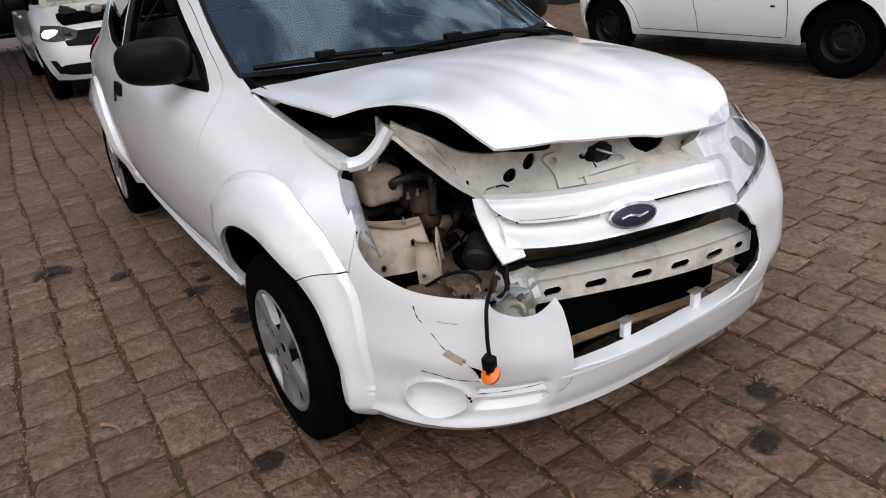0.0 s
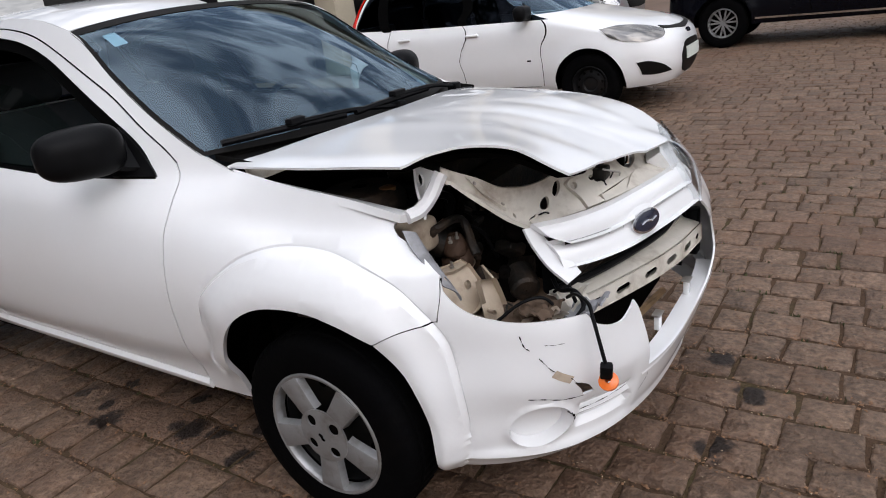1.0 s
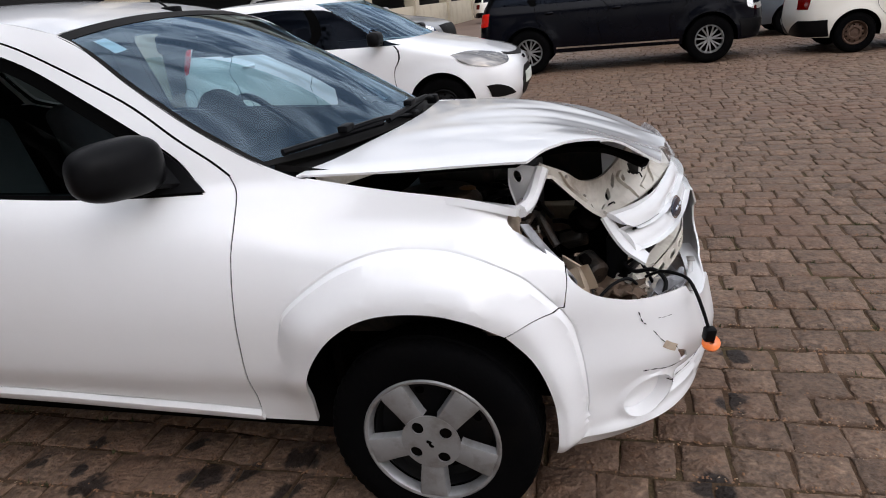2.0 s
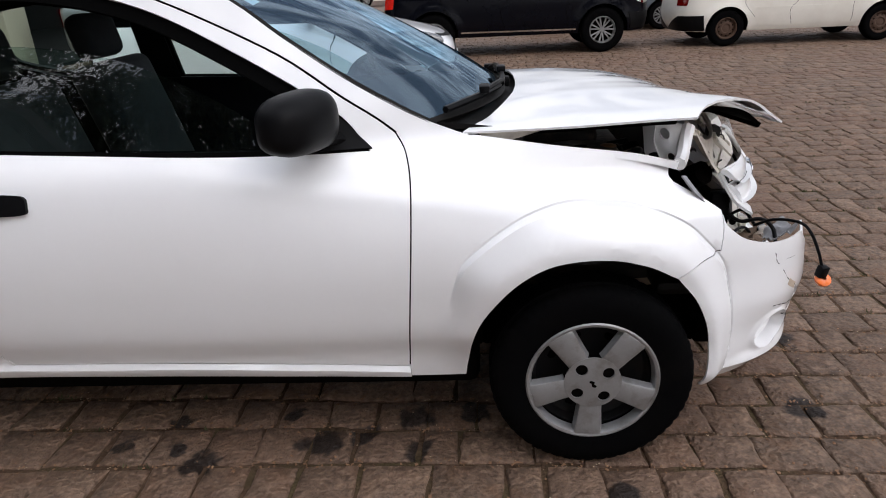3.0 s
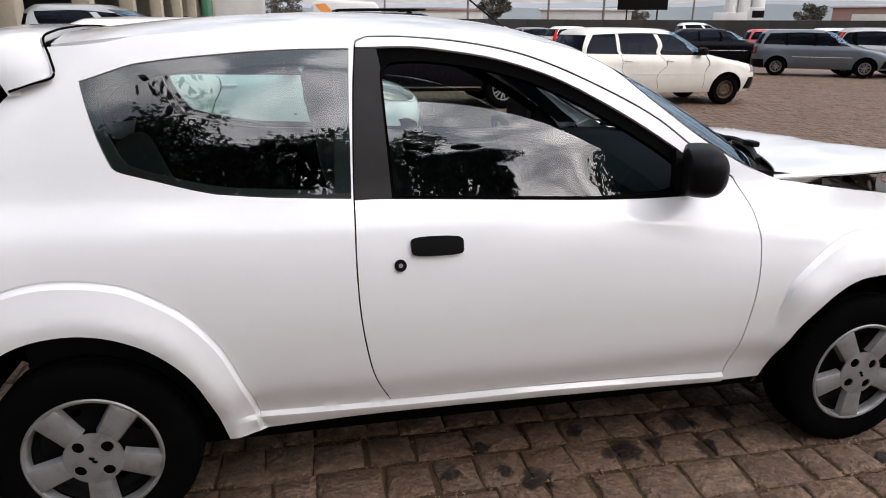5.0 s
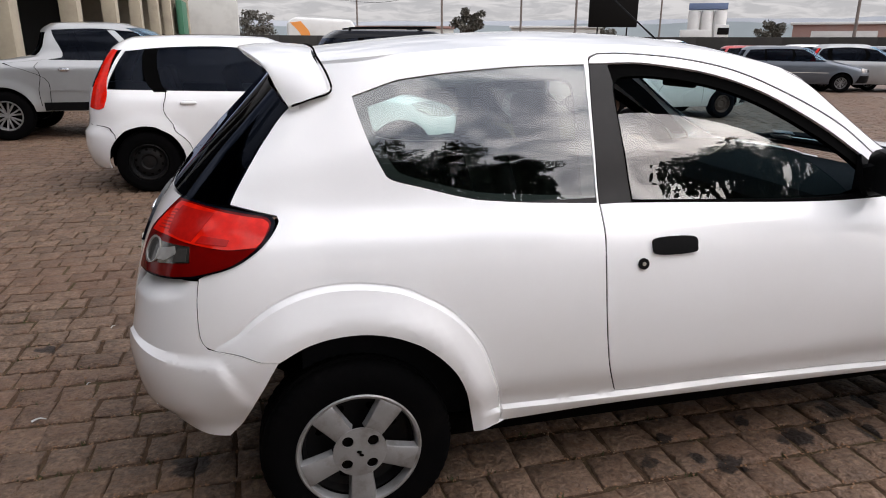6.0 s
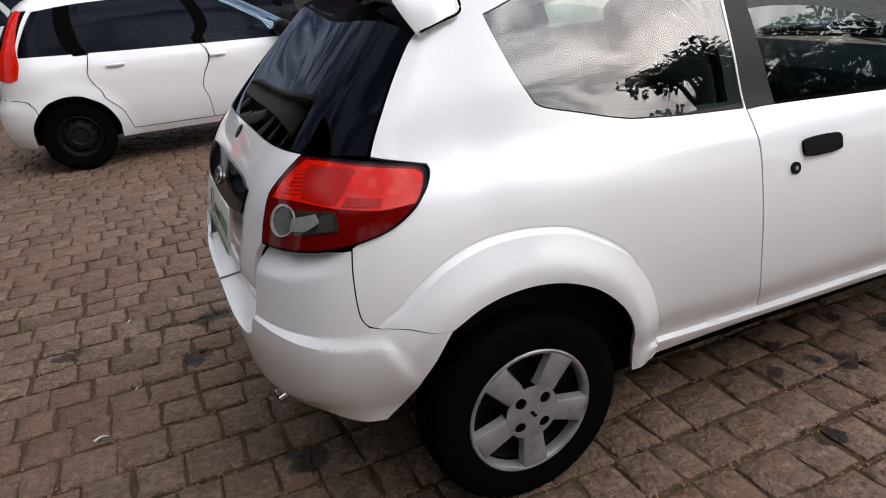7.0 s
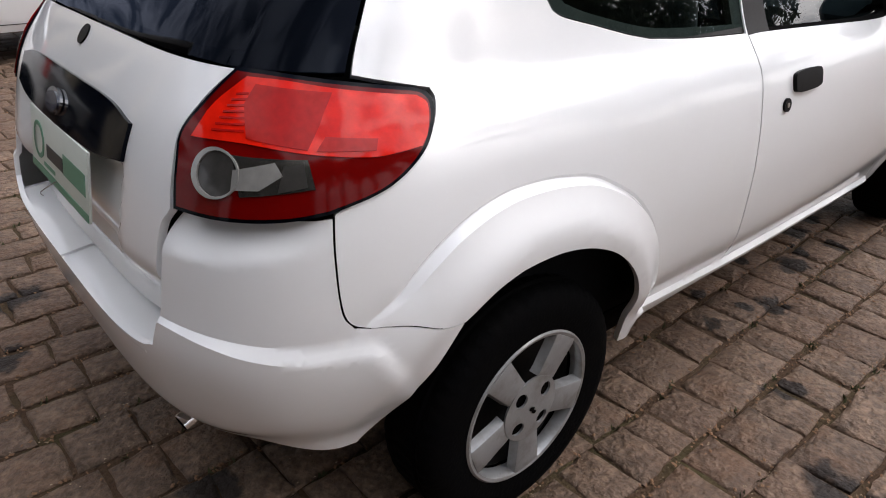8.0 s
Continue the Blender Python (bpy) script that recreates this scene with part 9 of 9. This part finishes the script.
def sett(cx, cy, lx, ly, fine):
    """Verts and faces of one worn sett: uneven corners, rounded edge, slightly domed top."""
    n = 4 if fine else 1
    hx, hy = lx / 2, ly / 2
    j = lambda: srng.uniform(-0.009, 0.009)
    q = [(-hx + j(), -hy + j()), (hx + j(), -hy + j()), (hx + j(), hy + j()), (-hx + j(), hy + j())]
    z0, tx, ty = srng.uniform(-0.003, 0.003), srng.uniform(-0.025, 0.025), srng.uniform(-0.025, 0.025)
    def at(u, v):
        a = [(1 - u) * (1 - v), u * (1 - v), u * v, (1 - u) * v]
        return sum(w * p[0] for w, p in zip(a, q)), sum(w * p[1] for w, p in zip(a, q))
    verts, faces = [], []
    per = 4 if fine else 1
    ring = [(i / per, 0) for i in range(per)] + [(1, i / per) for i in range(per)] + [(1 - i / per, 1) for i in range(per)] + [(0, 1 - i / per) for i in range(per)]
    k = len(ring)
    rag = [srng.uniform(-0.004, 0.004) for _ in ring]
    for lvl, (inset, dz) in enumerate(((0.0, -0.034), (0.0012, -0.0055), (0.009, -0.0006))):
        for (u, v), g in zip(ring, rag):
            x, y = at(u, v)
            d = math.hypot(x, y) or 1
            s = 1 - (inset + (g if lvl else 0)) / d
            x, y = x * s, y * s
            verts.append((cx + x, cy + y, z0 + dz + (tx * x + ty * y) * (lvl > 0) + (srng.uniform(-0.002, 0.002) if fine and lvl == 2 else 0)))
    for lvl in (0, 1):
        for i in range(k):
            a, b = lvl * k + i, lvl * k + (i + 1) % k
            faces.append((a, b, b + k, a + k))
    if fine:
        c0 = len(verts)
        verts.append((cx + srng.uniform(-0.02, 0.02), cy + srng.uniform(-0.02, 0.02), z0 + srng.uniform(0.000, 0.004)))
        for i in range(k):
            faces.append((2 * k + i, 2 * k + (i + 1) % k, c0))
    else:
        faces.append(tuple(2 * k + i for i in range(k)))
    return verts, faces


def course_y(row, x):
    return Y0 + 0.166 * row - 0.020 * x + 0.035 * math.sin(0.55 * x + 0.31 * row) + 0.012 * math.sin(1.9 * x + row)


near_stones, fine_v, fine_f, rough_v, rough_f = [], [], [], [], []
moss_spots = []
rows = int((Y1 - Y0) / 0.166) + 3
for row in range(-1, rows):
    x = X0 + srng.uniform(0, 0.2)
    while x < X1:
        ln = srng.choice((0.12, 0.14, 0.15, 0.16, 0.17, 0.18, 0.21)) + srng.uniform(-0.012, 0.012)
        xm = x + ln / 2
        ya, yb = course_y(row, xm), course_y(row + 1, xm)
        ym, wy = (ya + yb) / 2, yb - ya
        gap = srng.uniform(0.005, 0.013)
        if Y0 < ym < Y1 and x + ln < X1:
            close = -2.4 < xm < 2.7 and -1.75 < ym < -0.35
            mid = -4.5 < xm < 6.5 and -2.6 < ym < 4.6
            v, f = sett(xm, ym, ln - gap, wy - gap * 1.4, close or mid)
            if close and len(near_stones) < 300:
                near_stones.append((xm, ym, v, f))
            else:
                tv, tf = (fine_v, fine_f) if mid else (rough_v, rough_f)
                b = len(tv)
                tv.extend(v)
                tf.extend(tuple(i + b for i in q) for q in f)
            if mid:
                moss_spots.append((x, ya, xm))
        x += ln
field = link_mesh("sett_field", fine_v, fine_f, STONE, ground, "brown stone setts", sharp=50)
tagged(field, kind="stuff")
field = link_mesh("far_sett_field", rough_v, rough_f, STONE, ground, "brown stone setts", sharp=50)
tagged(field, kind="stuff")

# moss tufts and pale chips in the joints
bm = bmesh.new()
for _ in range(2600):
    x, y, xm = srng.choice(moss_spots)
    if noise.noise(Vector((x * 0.8, y * 0.8, 2.0))) < -0.05:
        continue
    x, y = x + srng.uniform(0, 0.15), y + srng.uniform(-0.008, 0.008)
    for _ in range(4):
        a, h, s = srng.uniform(0, 6.28), srng.uniform(0.004, 0.013), srng.uniform(0.003, 0.008)
        p = Vector((x + srng.uniform(-0.012, 0.012), y + srng.uniform(-0.008, 0.008), -0.013))
        d = Vector((math.cos(a) * s, math.sin(a) * s, 0))
        bm.faces.new([bm.verts.new(p - d), bm.verts.new(p + d), bm.verts.new(p + Vector((srng.uniform(-0.01, 0.01), srng.uniform(-0.01, 0.01), h + 0.012)))])
tagged(part("moss_tufts", bm, MOSS, ground, "small moss and grass tufts in the joints"), kind="stuff")
litter_spots = [q for q in moss_spots if -2.9 < q[0] < 3.6 and -2.4 < q[1] < 0.8] * 3 + moss_spots
bm = bmesh.new()
for _ in range(19000):
    x, y, xm = srng.choice(litter_spots)
    x, y, s = x + srng.uniform(-0.02, 0.17), y + srng.gauss(0, 0.017), srng.uniform(0.0014, 0.0054)
    a = srng.uniform(0, 3.14)
    c, q = math.cos(a) * s, math.sin(a) * s
    k = srng.uniform(0.4, 1.0)
    z = -0.004 + srng.uniform(-0.002, 0.006)
    vs = [bm.verts.new((x + i * c - j * q * k, y + i * q + j * c * k, z + (0.002 if i > 0 else 0))) for i, j in ((-1, -1), (1, -1), (1, 1), (-1, 1))]
    top = bm.verts.new((x, y, z + s * 0.8))
    for i in range(4):
        bm.faces.new((vs[i], vs[(i + 1) % 4], top))
tagged(part("loose_chips", bm, CHIP, ground, "scattered pale gravel and leaf chips"), kind="stuff")
PALE_CHIP = mat("pale_grit", (0.36, 0.27, 0.18), 0.8, grain=0.3, grain_scale=60)
bm = bmesh.new()
close_spots = [q for q in moss_spots if -2.6 < q[0] < 3.2 and -2.2 < q[1] < 0.6]
for i in range(8000):
    x, y, xm = srng.choice(close_spots if i % 3 else moss_spots)
    if noise.noise(Vector((x * 1.7, y * 1.7, 9.0))) < -0.12:
        continue
    x, y, s = x + srng.uniform(-0.05, 0.17), y + srng.gauss(0, 0.012 if i % 4 else 0.06), srng.uniform(0.001, 0.0044)
    a = srng.uniform(0, 3.14)
    z = 0.002 + srng.uniform(-0.004, 0.002)
    vs = [bm.verts.new((x + s * math.cos(a + q), y + 0.7 * s * math.sin(a + q), z)) for q in (0, 2.1, 4.2)]
    top = bm.verts.new((x, y, z + s * 0.7))
    for i in range(3):
        bm.faces.new((vs[i], vs[(i + 1) % 3], top))
tagged(part("pale_grit", bm, PALE_CHIP, ground, "scattered pale grit and straw"), kind="stuff")
# dry leaf stalk and scraps of paper
for x, y, ln, turn, mm, lab in ((0.853, -1.236, 0.10, 28, CHIP, "dry curled leaf stalk"), (-2.35, 0.15, 0.05, 10, PAPER, "scrap of white paper"), (-2.25, 1.05, 0.03, 60, PAPER, "scrap of white paper"), (1.02, -0.78, 0.035, 15, CHIP, "pinkish leaf"), (-2.23, 0.42, 0.02, 30, PAPER, "scrap of white paper")):
    v, f = tube([(-ln / 2, 0, 0.004), (0, ln * 0.08, 0.010), (ln / 2, 0, 0.004)], ln * 0.07 + 0.001, 6, taper=0.4)
    o = link_mesh("scrap", v, f, mm)
    o.matrix_basis = pose(x, y, 0.001, 0, 0, turn)
    tagged(o, lab + " on the paving", "litter")
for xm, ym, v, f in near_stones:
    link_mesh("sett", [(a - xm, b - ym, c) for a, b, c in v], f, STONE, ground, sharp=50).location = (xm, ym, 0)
